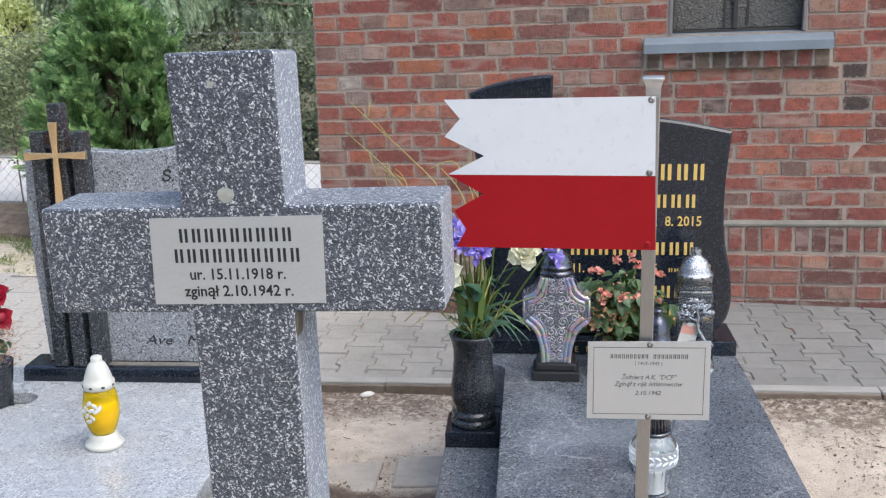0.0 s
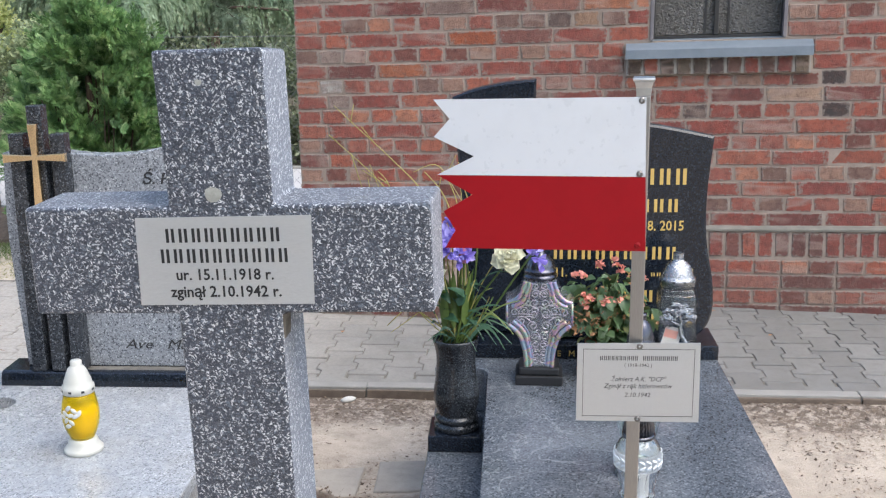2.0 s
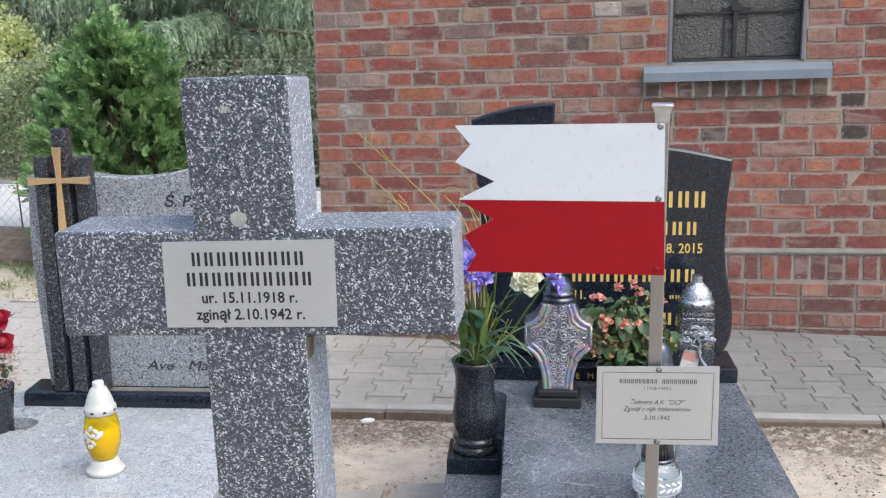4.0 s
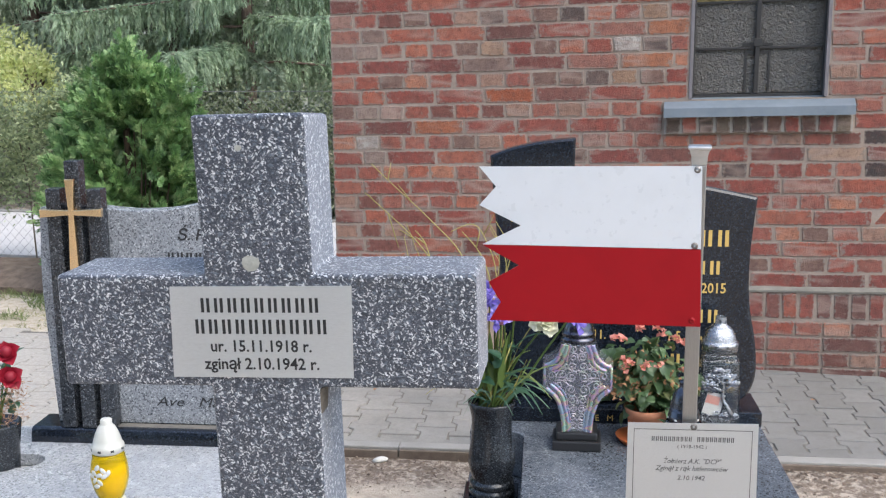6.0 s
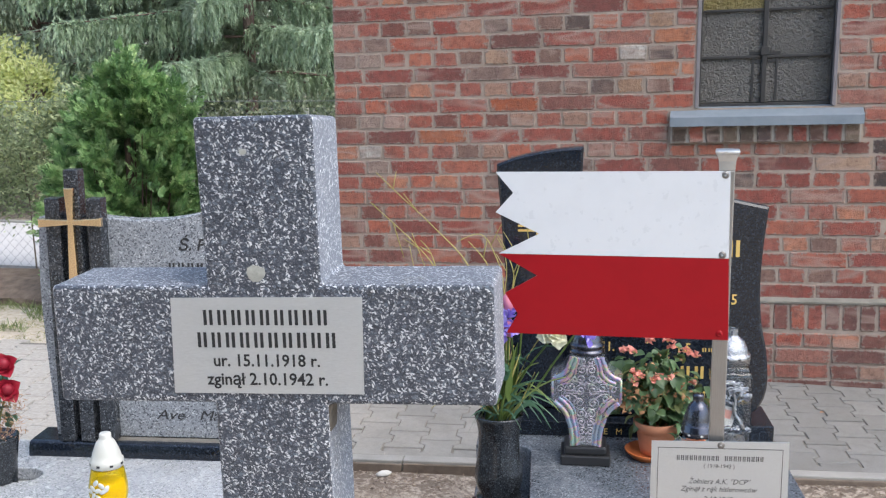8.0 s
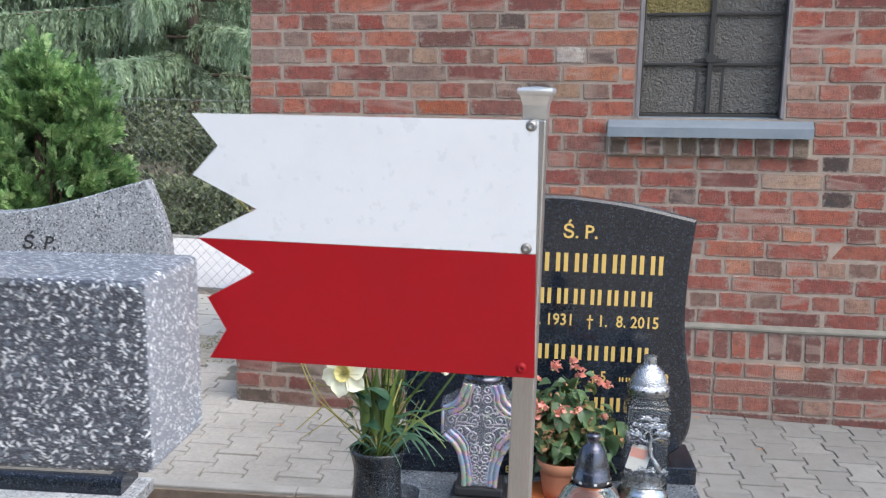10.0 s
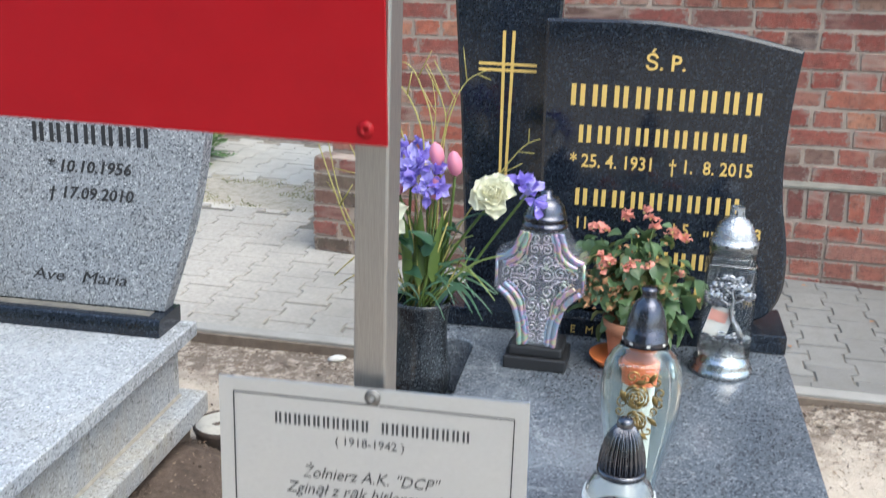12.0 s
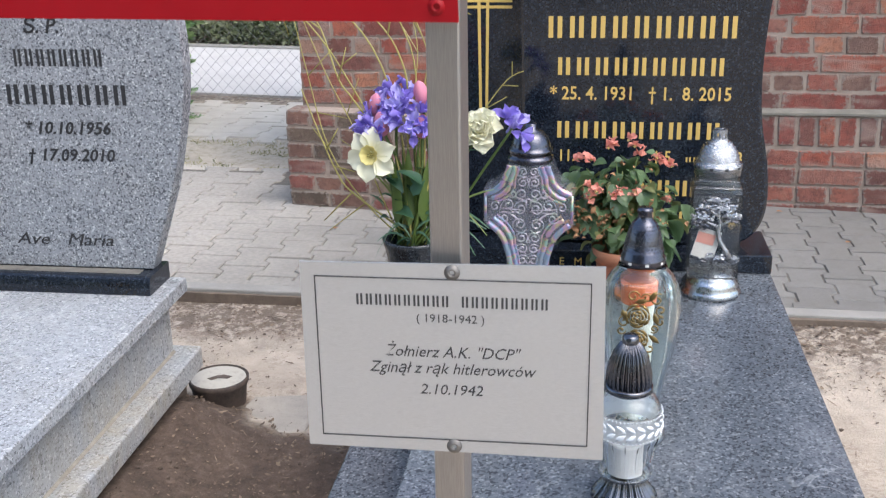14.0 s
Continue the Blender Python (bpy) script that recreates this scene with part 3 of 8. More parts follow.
# weathered mortar ledge on the wall's foot, and the foot course proud of the wall
LEDGE_Z = 0.365
ledge = moulding([(WALL_Y + 0.02, LEDGE_Z), (WALL_Y - 0.004, LEDGE_Z - 0.002), (WALL_Y - 0.026, LEDGE_Z - 0.016), (WALL_Y - 0.026, LEDGE_Z - 0.026), (WALL_Y + 0.02, LEDGE_Z - 0.028)], -0.8, WALL_X1)
tagged(part("wall_ledge", slant(ledge), cement("ledge_cement", (0.15, 0.14, 0.115), (0.24, 0.22, 0.185), 14)), "grey cement ledge along the foot of the wall", "ledge", kind="structure")
tagged(part("wall_foot", slant(boxed(-0.8, WALL_X1, WALL_Y - 0.016, WALL_Y + 0.008, -0.2, LEDGE_Z - 0.03)), MORTAR), "mortar bed of the wall's foot", "wall", kind="structure")

# ---- window with ornamental glass ----
win = thing("window_1", pose(0, 0, 0), "tall chapel window with dimpled glass and thin iron bars", "window", kind="structure")
x0, x1, z0, z1 = WIN
GY = WALL_Y + 0.078
WG = Nodes("ornamental_glass", 0.13, 0.0, 0.5)
WG.colour((0.21, 0.20, 0.185))
WG.b.inputs["Transmission Weight"].default_value = 0.35
WG.bump(WG.math("ADD", WG.noise(48, 2, distort=1.2), WG.math("MULTIPLY", WG.noise(110, 2), 0.4)), 1.0, 0.03)
WIN_GLASS = WG.m
# upper left pane: yellow light from indoors put into the glass colour
WIN_LIT = WG.m.copy()
WIN_LIT.name = "ornamental_glass_amber"
WIN_LIT.node_tree.nodes["Principled BSDF"].inputs["Base Color"].default_value = (0.34, 0.28, 0.12, 1)
frame_bm = bmesh.new()
FR = 0.020
box(frame_bm, x0, x0 + FR, GY - 0.02, GY + 0.03, z0, z1, 0.003)
box(frame_bm, x1 - FR, x1, GY - 0.02, GY + 0.03, z0, z1, 0.003)
box(frame_bm, x0 + FR, x1 - FR, GY - 0.02, GY + 0.03, z0, z0 + 0.020, 0.003)
part("window_frame", slant(frame_bm), IRON, win)
for sx0, sx1 in ((x0 - 0.004, x0 + 0.013), (x1 - 0.013, x1 + 0.004)):
    part("jamb", slant(boxed(sx0, sx1, WALL_Y - 0.004, GY - 0.021, z0 + 0.004, z1 - 0.002, 0.002)), JAMB, win)
mx = 0.420
part("mullion", slant(boxed(mx - 0.011, mx + 0.011, GY - 0.024, GY + 0.02, z0 + 0.021, z1, 0.003)), IRON, win)
bar_z = [1.527, 1.747, 1.967]
for z in bar_z:
    for a, b in ((x0 + FR + 0.001, mx - 0.012), (mx + 0.012, x1 - FR - 0.001)):
        part("glazing_bar", slant(boxed(a, b, GY - 0.014, GY + 0.014, z - 0.006, z + 0.006, 0.002)), IRON, win)
levels = [z0 + 0.02] + bar_z + [z1]
for lo, hi in zip(levels, levels[1:]):
    for a, b in ((x0 + FR - 0.001, mx - 0.010), (mx + 0.010, x1 - FR + 0.001)):
        p = part("pane", slant(boxed(a, b, GY - 0.002, GY + 0.002, lo + 0.004, hi - 0.004)), WIN_LIT if lo > 1.7 and b < mx else WIN_GLASS, win)
        p.visible_shadow = False

part("window_catch", slant(boxed(mx - 0.019, mx + 0.021, GY - 0.030, GY - 0.0245, 1.534, 1.572, 0.002)), IRON, win, "small iron window catch")
# inner casement just behind the glass
for a, b, lo, hi in ((mx - 0.058, mx - 0.046, z0 + 0.03, 1.515), (mx + 0.052, mx + 0.064, z0 + 0.03, 1.515), (mx - 0.045, mx - 0.013, 1.498, 1.512), (mx + 0.013, mx + 0.051, 1.498, 1.512), (mx - 0.070, mx - 0.013, 1.536, 1.550), (mx + 0.013, mx + 0.074, 1.536, 1.550)):
    part("casement_bar", slant(boxed(a, b, GY - 0.0062, GY - 0.0026, lo, hi, 0.001)), IRON, win)
# the chapel's dim inner room: a pale plastered back wall and inner window frame seen through the glass
INNER = cement("inner_plaster", (0.30, 0.28, 0.25), (0.40, 0.38, 0.35), 4, 0.9, 0.1, 0.1)
tagged(part("wall_inner", boxed(WALL_X0 + 0.4, WALL_X1 - 0.4, WALL_Y + 0.9, WALL_Y + 1.0, -0.05, WALL_H - 0.05), INNER), "pale plastered wall inside the chapel", "wall", kind="structure")

# sloping zinc sill and the rowlock under it
sx0, sx1 = -0.010, 0.870
sill = moulding([(WALL_Y - 0.001, 1.280), (WALL_Y - 0.060, 1.253), (WALL_Y - 0.064, 1.250), (WALL_Y - 0.064, 1.207), (WALL_Y - 0.052, 1.207), (WALL_Y - 0.001, 1.228)], sx0, sx1)
bed = moulding([(GY - 0.021, 1.294), (WALL_Y - 0.0005, 1.2803), (WALL_Y - 0.0005, 1.255), (GY - 0.021, 1.255)], x0 + 0.002, x1 - 0.002)
me = bpy.data.meshes.new("sill_bed")
bed.to_mesh(me)
bed.free()
sill.from_mesh(me)
part("window_sill", slant(sill), ZINC, win, "blue-grey painted zinc window sill")
part("sill_bed", slant(boxed(sx0 + 0.004, sx1 - 0.004, WALL_Y - 0.022, WALL_Y + 0.003, 1.126, 1.2065)), MORTAR_PALE, win, "pale mortar between the bricks under the sill")

# ---- paving: bed, kerb; its blocks stand at the end of the file ----
EDGING = cement("stained_edging", (0.10, 0.075, 0.058), (0.20, 0.155, 0.12), 12)
TURN_P = 6.5
PAV = pose(0, 4.189, 0, 0, 0, TURN_P)  # local y = 0 along the kerb's front edge


def slab_xy(m, x0, x1, y0, y1, z0, z1, bevel=0.0):
    bm = boxed(x0, x1, y0, y1, z0, z1, bevel)
    bm.transform(m)
    return bm


tagged(part("paving_bed", slab_xy(PAV, -5.0, 4.0, 0.06, 1.60, -0.12, -0.0085), PAVING_BED), "sand bed under the paving", "paving", kind="structure")
kerb = thing("kerb", PAV, "narrow grey concrete kerb along the paved path", "kerb", kind="structure")
for i in range(9):
    part("kerb_stone", boxed(-5.0 + i * 1.0 + 0.0006, -4.0 + i * 1.0 - 0.0006, 0.0, 0.06, -0.14, 0.002 + 0.002 * math.sin(i * 2.1), 0.005), KERB, kerb)
    # thin board that makes the kerb's front darker than its top
    part("edging_board", boxed(-5.0 + i * 1.0 + 0.004, -4.0 + i * 1.0 - 0.003, -0.016, -0.001, -0.14, -0.006 - 0.003 * (i % 2), 0.003), EDGING, kerb, "dark brown edging along the kerb's front")

# ---- graves ----
T_AT = pose(0.376, 3.449, 0, 0, 0, 7.6)
N_AT = pose(-1.18, 3.098, 0, 0, 0, 7.6)


def arc(cx, cy, r, a0, a1, n=8):
    return [(cx + r * math.cos(radians(a0 + (a1 - a0) * i / n)), cy + r * math.sin(radians(a0 + (a1 - a0) * i / n))) for i in range(n + 1)]


def smooth_line(pts, n=6):
    """Catmull-Rom through points."""
    out = []
    P = [Vector((*p, 0)) for p in pts]
    for i in range(len(P) - 1):
        a, b, c, d = P[max(i - 1, 0)], P[i], P[i + 1], P[min(i + 2, len(P) - 1)]
        for k in range(n):
            t = k / n
            q = 0.5 * ((2 * b) + (c - a) * t + (2 * a - 5 * b + 4 * c - d) * t * t + (3 * b - a - 3 * c + d) * t ** 3)
            out.append((q.x, q.y))
    out.append(pts[-1])
    return out


# the dark grave
T_TOP = 0.42
grave = thing("grave_dark", T_AT, "dark grey polished granite grave with a black double headstone", "grave")
part("frame", boxed(-0.925, -0.002, -1.8, 0.26, -0.1, 0.27, 0.006), GRANITE_DARK, grave)
slab_poly = [(0.0, -1.78), (0.0, 0.25), (-0.92, 0.25), (-0.92, -0.09)] + arc(-0.80, -0.14, 0.05, 90, 0)[0:] + [(-0.75, -1.78)]
part("slab", prism(slab_poly, 0.272, T_TOP, 0.004, 2, True), GRANITE_DARK, grave)
part("plinth", boxed(-0.87, 0.0, 0.0, 0.2, T_TOP + 0.0005, T_TOP + 0.048, 0.003), GRANITE_BLACK, grave)
BASE_T = T_TOP + 0.049
s1 = [(-0.632, 1.194)] + smooth_line([(-0.632, 1.1945), (-0.406, 1.199), (-0.324, 1.194), (-0.194, 1.178), (-0.034, 1.146)], 5)[1:] + \
    smooth_line([(-0.034, 1.146), (-0.047, 1.0), (-0.049, 0.88), (-0.040, 0.78), (-0.022, 0.69), (-0.014, 0.60), (-0.022, 0.54), (-0.048, 0.496), (-0.095, BASE_T)], 4)[1:] + [(-0.618, BASE_T)]
stele1 = part("headstone", prism(s1, 0.060, 0.118, 0.007, 1), GRANITE_BLACK, grave, "black polished granite headstone with gold lettering")
s2 = smooth_line([(-0.812, BASE_T), (-0.826, 0.7), (-0.842, 0.95), (-0.868, 1.26)], 4) + smooth_line([(-0.868, 1.268), (-0.80, 1.293), (-0.70, 1.314), (-0.596, 1.324)], 4) + [(-0.60, 1.2), (-0.60, BASE_T)]
stele2 = part("headstone_wing", prism(s2, 0.122, 0.182, 0.007, 1), GRANITE_BLACK, grave, "taller narrow black stone with a gold cross")
FT = 0.060 - 0.0008


def on_t(u, z, v=FT):
    return pose(u, v, z)


text("letters", "Ś. P.", 0.052, GOLD_PAINT, stele1, on_t(-0.345, 1.086), weight=0.0008)
bars("name_bar", 9, 0.463, 0.052, GOLD_PAINT, stele1, on_t(-0.340, 0.992))
bars("name_bar", 9, 0.412, 0.043, GOLD_PAINT, stele1, on_t(-0.340, 0.902))
text("letters", "* 25. 4. 1931   † 1.  8. 2015", 0.046, GOLD_PAINT, stele1, on_t(-0.337, 0.842), squeeze=0.86, weight=0.0006)
bars("name_bar", 9, 0.41, 0.042, GOLD_PAINT, stele1, on_t(-0.340, 0.745))
text("letters", "11.", 0.042, GOLD_PAINT, stele1, on_t(-0.535, 0.686), "LEFT", squeeze=0.86, weight=0.0006)
text("letters", "† 5.", 0.042, GOLD_PAINT, stele1, on_t(-0.30, 0.686), "LEFT", squeeze=0.86, weight=0.0006)
bars("date_bar", 4, 0.075, 0.012, GOLD_PAINT, stele1, on_t(-0.185, 0.688))
text("letters", "78", 0.042, GOLD_PAINT, stele1, on_t(-0.083, 0.686), "RIGHT", squeeze=0.9, weight=0.0006)
bars("name_bar", 3, 0.13, 0.04, GOLD_PAINT, stele1, on_t(-0.27, 0.60))
text("letters", "8", 0.042, GOLD_PAINT, stele1, on_t(-0.083, 0.525), "RIGHT", squeeze=0.9, weight=0.0006)
bars("date_bar", 3, 0.10, 0.034, GOLD_PAINT, stele1, on_t(-0.25, 0.525))
text("letters", "E   M", 0.028, GOLD_PAINT, grave, on_t(-0.495, 0.43, -0.0008))
# double-line gold cross on the wing
for off in (-0.0075, 0.0075):
    part("cross_line", prism([(-0.727 + off * 1.6 - 0.004, 1.155), (-0.727 + off * 1.6 + 0.004, 1.155), (-0.727 + off + 0.0035, 0.79), (-0.727 + off - 0.0035, 0.79)], 0.1205, 0.1216), GOLD_PAINT, stele2)
    part("cross_line", prism([(-0.80, 1.066 + off - 0.0035), (-0.655, 1.066 + off - 0.0035), (-0.655, 1.066 + off + 0.0035), (-0.80, 1.066 + off + 0.0035)], 0.1203, 0.1214), GOLD_PAINT, stele2)

# the pale grave
N_TOP = 0.36
grave_n = thing("grave_pale", N_AT, "speckled pale grey granite grave with a curved headstone", "grave")
part("footing", boxed(-1.02, 0.085, -1.8, 0.165, 0.088, 0.150, 0.006), GRANITE_SIDE, grave_n)
# dark base set into the gap; the footing's shade is partly in its colour
part("foundation", boxed(-0.99, 0.045, -1.76, 0.125, -0.12, 0.0875), EDGING, grave_n, "recessed foundation, brown as earth in the footing's shade")
part("dirt_line", prism([(0.0215, 0.1508), (0.030, 0.1508), (0.0255, 0.1525), (0.0215, 0.156)], -1.748, 0.118), cement("beige_grime", (0.22, 0.195, 0.16), (0.34, 0.31, 0.265), 40), grave_n, "beige grime in the joint")
part("side_wall", boxed(-0.97, 0.022, -1.75, 0.12, 0.151, 0.318, 0.004), GRANITE_SIDE, grave_n)
slab_n = [(0.068, -1.78), (0.068, 0.142), (-1.0, 0.142), (-1.0, -0.10)] + arc(-0.70, -0.155, 0.055, 90, -90)[0:] + [(-0.80, -0.21), (-0.80, -1.78)]
part("slab", prism(slab_n, 0.319, N_TOP, 0.004, 2, True), GRANITE_SLAB_LIT, grave_n)
plinth_line = [(0.135, N_TOP + 0.0005), (0.135, N_TOP + 0.047), (0.020, N_TOP + 0.047), (0.012, N_TOP + 0.0455), (0.006, N_TOP + 0.041), (0.002, N_TOP + 0.033), (-0.001, N_TOP + 0.020), (-0.002, N_TOP + 0.0005)]
part("plinth", moulding(plinth_line, -0.756, 0.027), GRANITE_BLACK, grave_n, smooth=False)
part("plinth_dust", boxed(-0.50, -0.012, 0.030, 0.064, N_TOP + 0.0472, N_TOP + 0.0478), cement("fine_dust", (0.10, 0.095, 0.085), (0.19, 0.175, 0.15), 30), grave_n, "fine dust along the headstone's foot")
BN = N_TOP + 0.048
sn = smooth_line([(0.012, BN), (0.062, 0.55), (0.10, 0.67), (0.137, 0.85), (0.145, 0.98), (0.132, 1.09), (0.085, 1.215)], 4) + \
    smooth_line([(0.085, 1.215), (0.0, 1.19), (-0.10, 1.158), (-0.19, 1.134), (-0.28, 1.118), (-0.38, 1.113), (-0.46, 1.118), (-0.58, 1.13), (-0.70, 1.12)], 4)[1:] + smooth_line([(-0.70, 1.12), (-0.712, 0.9), (-0.706, 0.7), (-0.69, BN)], 3)[1:]
FN = 0.066
stone_n = part("headstone", prism(sn, FN, 0.126, 0.004), GRANITE_PALE, grave_n, "pale speckled granite headstone with engraved lettering")


def on_n(u, z):
    return pose(u, FN - 0.0008, z)


text("letters", "Ś. P.", 0.052, BLACK_PAINT, stone_n, on_n(-0.21, 1.02), shear=0.25, weight=0.0008)
bars("name_bar", 8, 0.24, 0.042, BLACK_PAINT, stone_n, on_n(-0.175, 0.938))
bars("name_bar", 7, 0.33, 0.05, BLACK_PAINT, stone_n, on_n(-0.165, 0.842))
text("letters", "* 10.10.1956", 0.045, BLACK_PAINT, stone_n, on_n(-0.175, 0.767), shear=0.25, weight=0.0008)
text("letters", "† 17.09.2010", 0.045, BLACK_PAINT, stone_n, on_n(-0.175, 0.697), shear=0.25, weight=0.0008)
text("letters", "Ave   Maria", 0.046, BLACK_PAINT, stone_n, on_n(-0.222, 0.470), shear=0.3, squeeze=1.25)
for u0, top in ((-0.652, 1.187), (-0.586, 1.275), (-0.520, 1.187)):
    part("pillar", boxed(u0, u0 + 0.046, 0.010, 0.060, BN, top, 0.003), GRANITE_PILLAR, grave_n, "dark speckled granite pillar")
gc = prism([(-0.578, 1.222), (-0.548, 1.222), (-0.554, 1.125), (-0.466, 1.131), (-0.466, 1.104), (-0.554, 1.108), (-0.548, 0.84), (-0.584, 0.84), (-0.572, 1.108), (-0.665, 1.100), (-0.665, 1.128), (-0.572, 1.125)], -0.012, 0.006, 0.003)
part("gold_cross", gc, GOLD, grave_n, "brushed gold metal cross with flared ends")

# ---- terrazzo cross with its steel plate ----
cross = thing("grave_cross", pose(-0.334, 1.150, 0, 0, 0, 5.0) @ pose(0, 0, 1.32, 0, -1.5, 0) @ pose(0, 0, -1.32), "weathered dark terrazzo grave cross with white chips", "cross")
W2, ARM, D = 0.0625, 0.238, 0.104
outline = [(-W2, -0.05), (W2, -0.05), (W2, 1.254), (ARM + 0.005, 1.254), (ARM + 0.005, 1.384), (W2, 1.384), (W2, 1.561), (-W2 - 0.003, 1.561), (-W2, 1.384), (-ARM, 1.384), (-ARM, 1.254), (-W2, 1.254)]
cross_bm = prism(outline, 0.0, D)
for v in cross_bm.verts:
    if v.co.z > 1.5 and v.co.y > 0.05:
        v.co.z -= 0.008
bmesh.ops.bevel(cross_bm, geom=[e for e in cross_bm.edges if abs(e.verts[0].co.z) > 0.0 or True], offset=0.005, segments=3, affect="EDGES", profile=0.5)
cross_bm.normal_update()
# brighter light on sides and top is put into the colour here
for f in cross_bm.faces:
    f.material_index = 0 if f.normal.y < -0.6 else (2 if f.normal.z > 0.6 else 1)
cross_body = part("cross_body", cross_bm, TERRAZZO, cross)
cross_body.data.materials.append(TERRAZZO_SIDE_LIT)
cross_body.data.materials.append(TERRAZZO_TOP_LIT)
plate = part("name_plate", prism([(-0.1055, 1.2660), (0.1030, 1.2665), (0.1055, 1.3715), (-0.1025, 1.3708)], -0.0022, -0.0003), STEEL, cross, "brushed steel plate with black engraved lettering")
PY = -0.0026
bars("name_bar", 9, 0.140, 0.0165, BLACK_PAINT, plate, pose(0, PY, 1.3415), 0.0004)
bars("name_bar", 10, 0.156, 0.0165, BLACK_PAINT, plate, pose(0, PY, 1.317), 0.0004)
text("letters", "ur. 15.11.1918 r.", 0.0188, BLACK_PAINT, plate, pose(-0.001, PY, 1.2965), depth=0.0002, squeeze=0.93, weight=0.0003)
text("letters", "zginął 2.10.1942 r.", 0.0188, BLACK_PAINT, plate, pose(-0.001, PY, 1.276), depth=0.0002, squeeze=0.95, weight=0.0003)

part("crook_patch", prism([(W2 - 0.008, 1.2535), (W2 + 0.006, 1.2535), (W2 + 0.0022, 1.244), (W2 + 0.0008, 1.222), (W2 - 0.008, 1.222)], 0.004, 0.034, 0.002), cement("dark_cement", (0.06, 0.05, 0.04), (0.13, 0.112, 0.09), 60), cross, "brown cement filling in the crook of the arm")
LIME = cement("lime_stain", (0.24, 0.24, 0.21), (0.40, 0.40, 0.36), 90, 0.9, 0.3, 0.2)
for u, z, s in ((-0.007, 1.397, 0.0105), (-0.013, 1.5245, 0.004)):
    pts = [(u + s * (1 + 0.10 * math.sin(2.1 * i + u * 900)) * math.cos(i * 0.628), z + s * 0.85 * (1 + 0.10 * math.cos(1.7 * i)) * math.sin(i * 0.628)) for i in range(10)]
    part("lime_patch", prism(pts, -0.0009, 0.002), LIME, cross, "pale lime stain on the stone")

# ---- flag and notice on a square steel post ----
sign = thing("flag_post", pose(0.131, 1.318, 0), "steel post with a white and red pennant and notice", "sign post")
post = part("post", boxed(-0.0036, 0.0130, -0.009, 0.0076, -0.06, 1.496, 0.0012), STEEL_POLE, sign, "square stainless steel post")
cap_bm = lathe([(0, 1.4962), (0.0086, 1.4962), (0.0092, 1.506), (0.0112, 1.5125), (0.0128, 1.5140), (0.0132, 1.5160), (0.0125, 1.5178), (0, 1.5190)], 32, 0.86)
cap_bm.transform(pose(0.0047, -0.0007, 0))
part("cap", cap_bm, metal("pale_cap_metal", (0.62, 0.62, 0.61), 0.4, 0.08), sign, "flared pale metal cap")
FL = pose(0.002, -0.011, 0, 0, 0, 4)
white = [(0.006, 1.4955), (-0.247, 1.492), (-0.2275, 1.469), (-0.247, 1.447), (-0.198, 1.4235), (-0.243, 1.4003), (0.008, 1.4003)]
red = [(0.008, 1.3997), (-0.243, 1.3997), (-0.200, 1.376), (-0.236, 1.355), (-0.2215, 1.331), (-0.2345, 1.3085), (0.011, 1.3085)]
for nm, poly, mat_, lab in (("flag_white", white, FLAG_WHITE, "white painted upper half with a jagged end"), ("flag_red", red, FLAG_RED, "red painted lower half with a jagged end")):
    b = prism(poly, -0.001, 0.001)
    b.transform(FL)
    part(nm, b, mat_, sign, lab)


def rivet(m, material, parent):
    b = lathe([(0.0050, 0), (0.0050, 0.0004), (0.0034, 0.0008), (0.0030, 0.0013), (0.0018, 0.0016), (0.0014, -0.0010), (0.0, -0.0010)], 16)
    b.transform(m @ pose(0, 0, 0, 90) @ Matrix.Scale(0.8, 4))
    return part("rivet", b, material, parent, smooth=True)


RIVET = metal("rivet_metal", (0.27, 0.255, 0.24), 0.6)
for z in (1.4905, 1.403, 1.3145):
    rivet(FL @ pose(0.001, -0.0011, z + 0.001), FLAG_RED if z < 1.32 else RIVET, sign)
SG = pose(0.004, -0.0175, 0, 0, 0, 8)
sg = [(-0.0710, 1.0895), (0.0822, 1.0885), (0.0805, 1.1935), (-0.0706, 1.1920)]
b = prism(sg, -0.0006, 0.0006)
b.transform(SG)
notice = part("notice_plate", b, STEEL_DULL, sign, "grey steel notice with engraved text and a line border")
fr = bmesh.new()
for a in ((-0.0635, 0.0742, 1.1844, 1.1850), (-0.0635, 0.0742, 1.0958, 1.0964), (-0.0635, -0.0629, 1.0958, 1.1850), (0.0736, 0.0742, 1.0958, 1.1850)):
    box(fr, a[0], a[1], -0.0010, -0.0007, a[2], a[3])
fr.transform(SG)
part("border", fr, GREY_PAINT, notice)


def on_s(u, z):
    return SG @ pose(u, -0.0008, z)


bars("name_bar", 10, 0.048, 0.0058, GREY_PAINT, notice, on_s(-0.0192, 1.1702), 0.0003, 0.62)
bars("name_bar", 9, 0.044, 0.0058, GREY_PAINT, notice, on_s(0.0318, 1.1702), 0.0003, 0.62)
text("letters", "( 1918-1942 )", 0.0063, GREY_PAINT, notice, on_s(0.0048, 1.1618), depth=0.0001)
text("letters", 'Żołnierz A.K. "DCP"', 0.0087, GREY_PAINT, notice, on_s(0.0048, 1.1427), depth=0.0001, shear=0.3, squeeze=0.93)
text("letters", "Zginął z rąk hitlerowców", 0.0087, GREY_PAINT, notice, on_s(0.0048, 1.1336), depth=0.0001, shear=0.3, squeeze=0.93)
text("letters", "2.10.1942", 0.0082, GREY_PAINT, notice, on_s(0.0048, 1.1220), depth=0.0001, shear=0.2)
for z in (1.1885, 1.0925):
    rivet(SG @ pose(0.006, -0.0007, z), RIVET, notice)

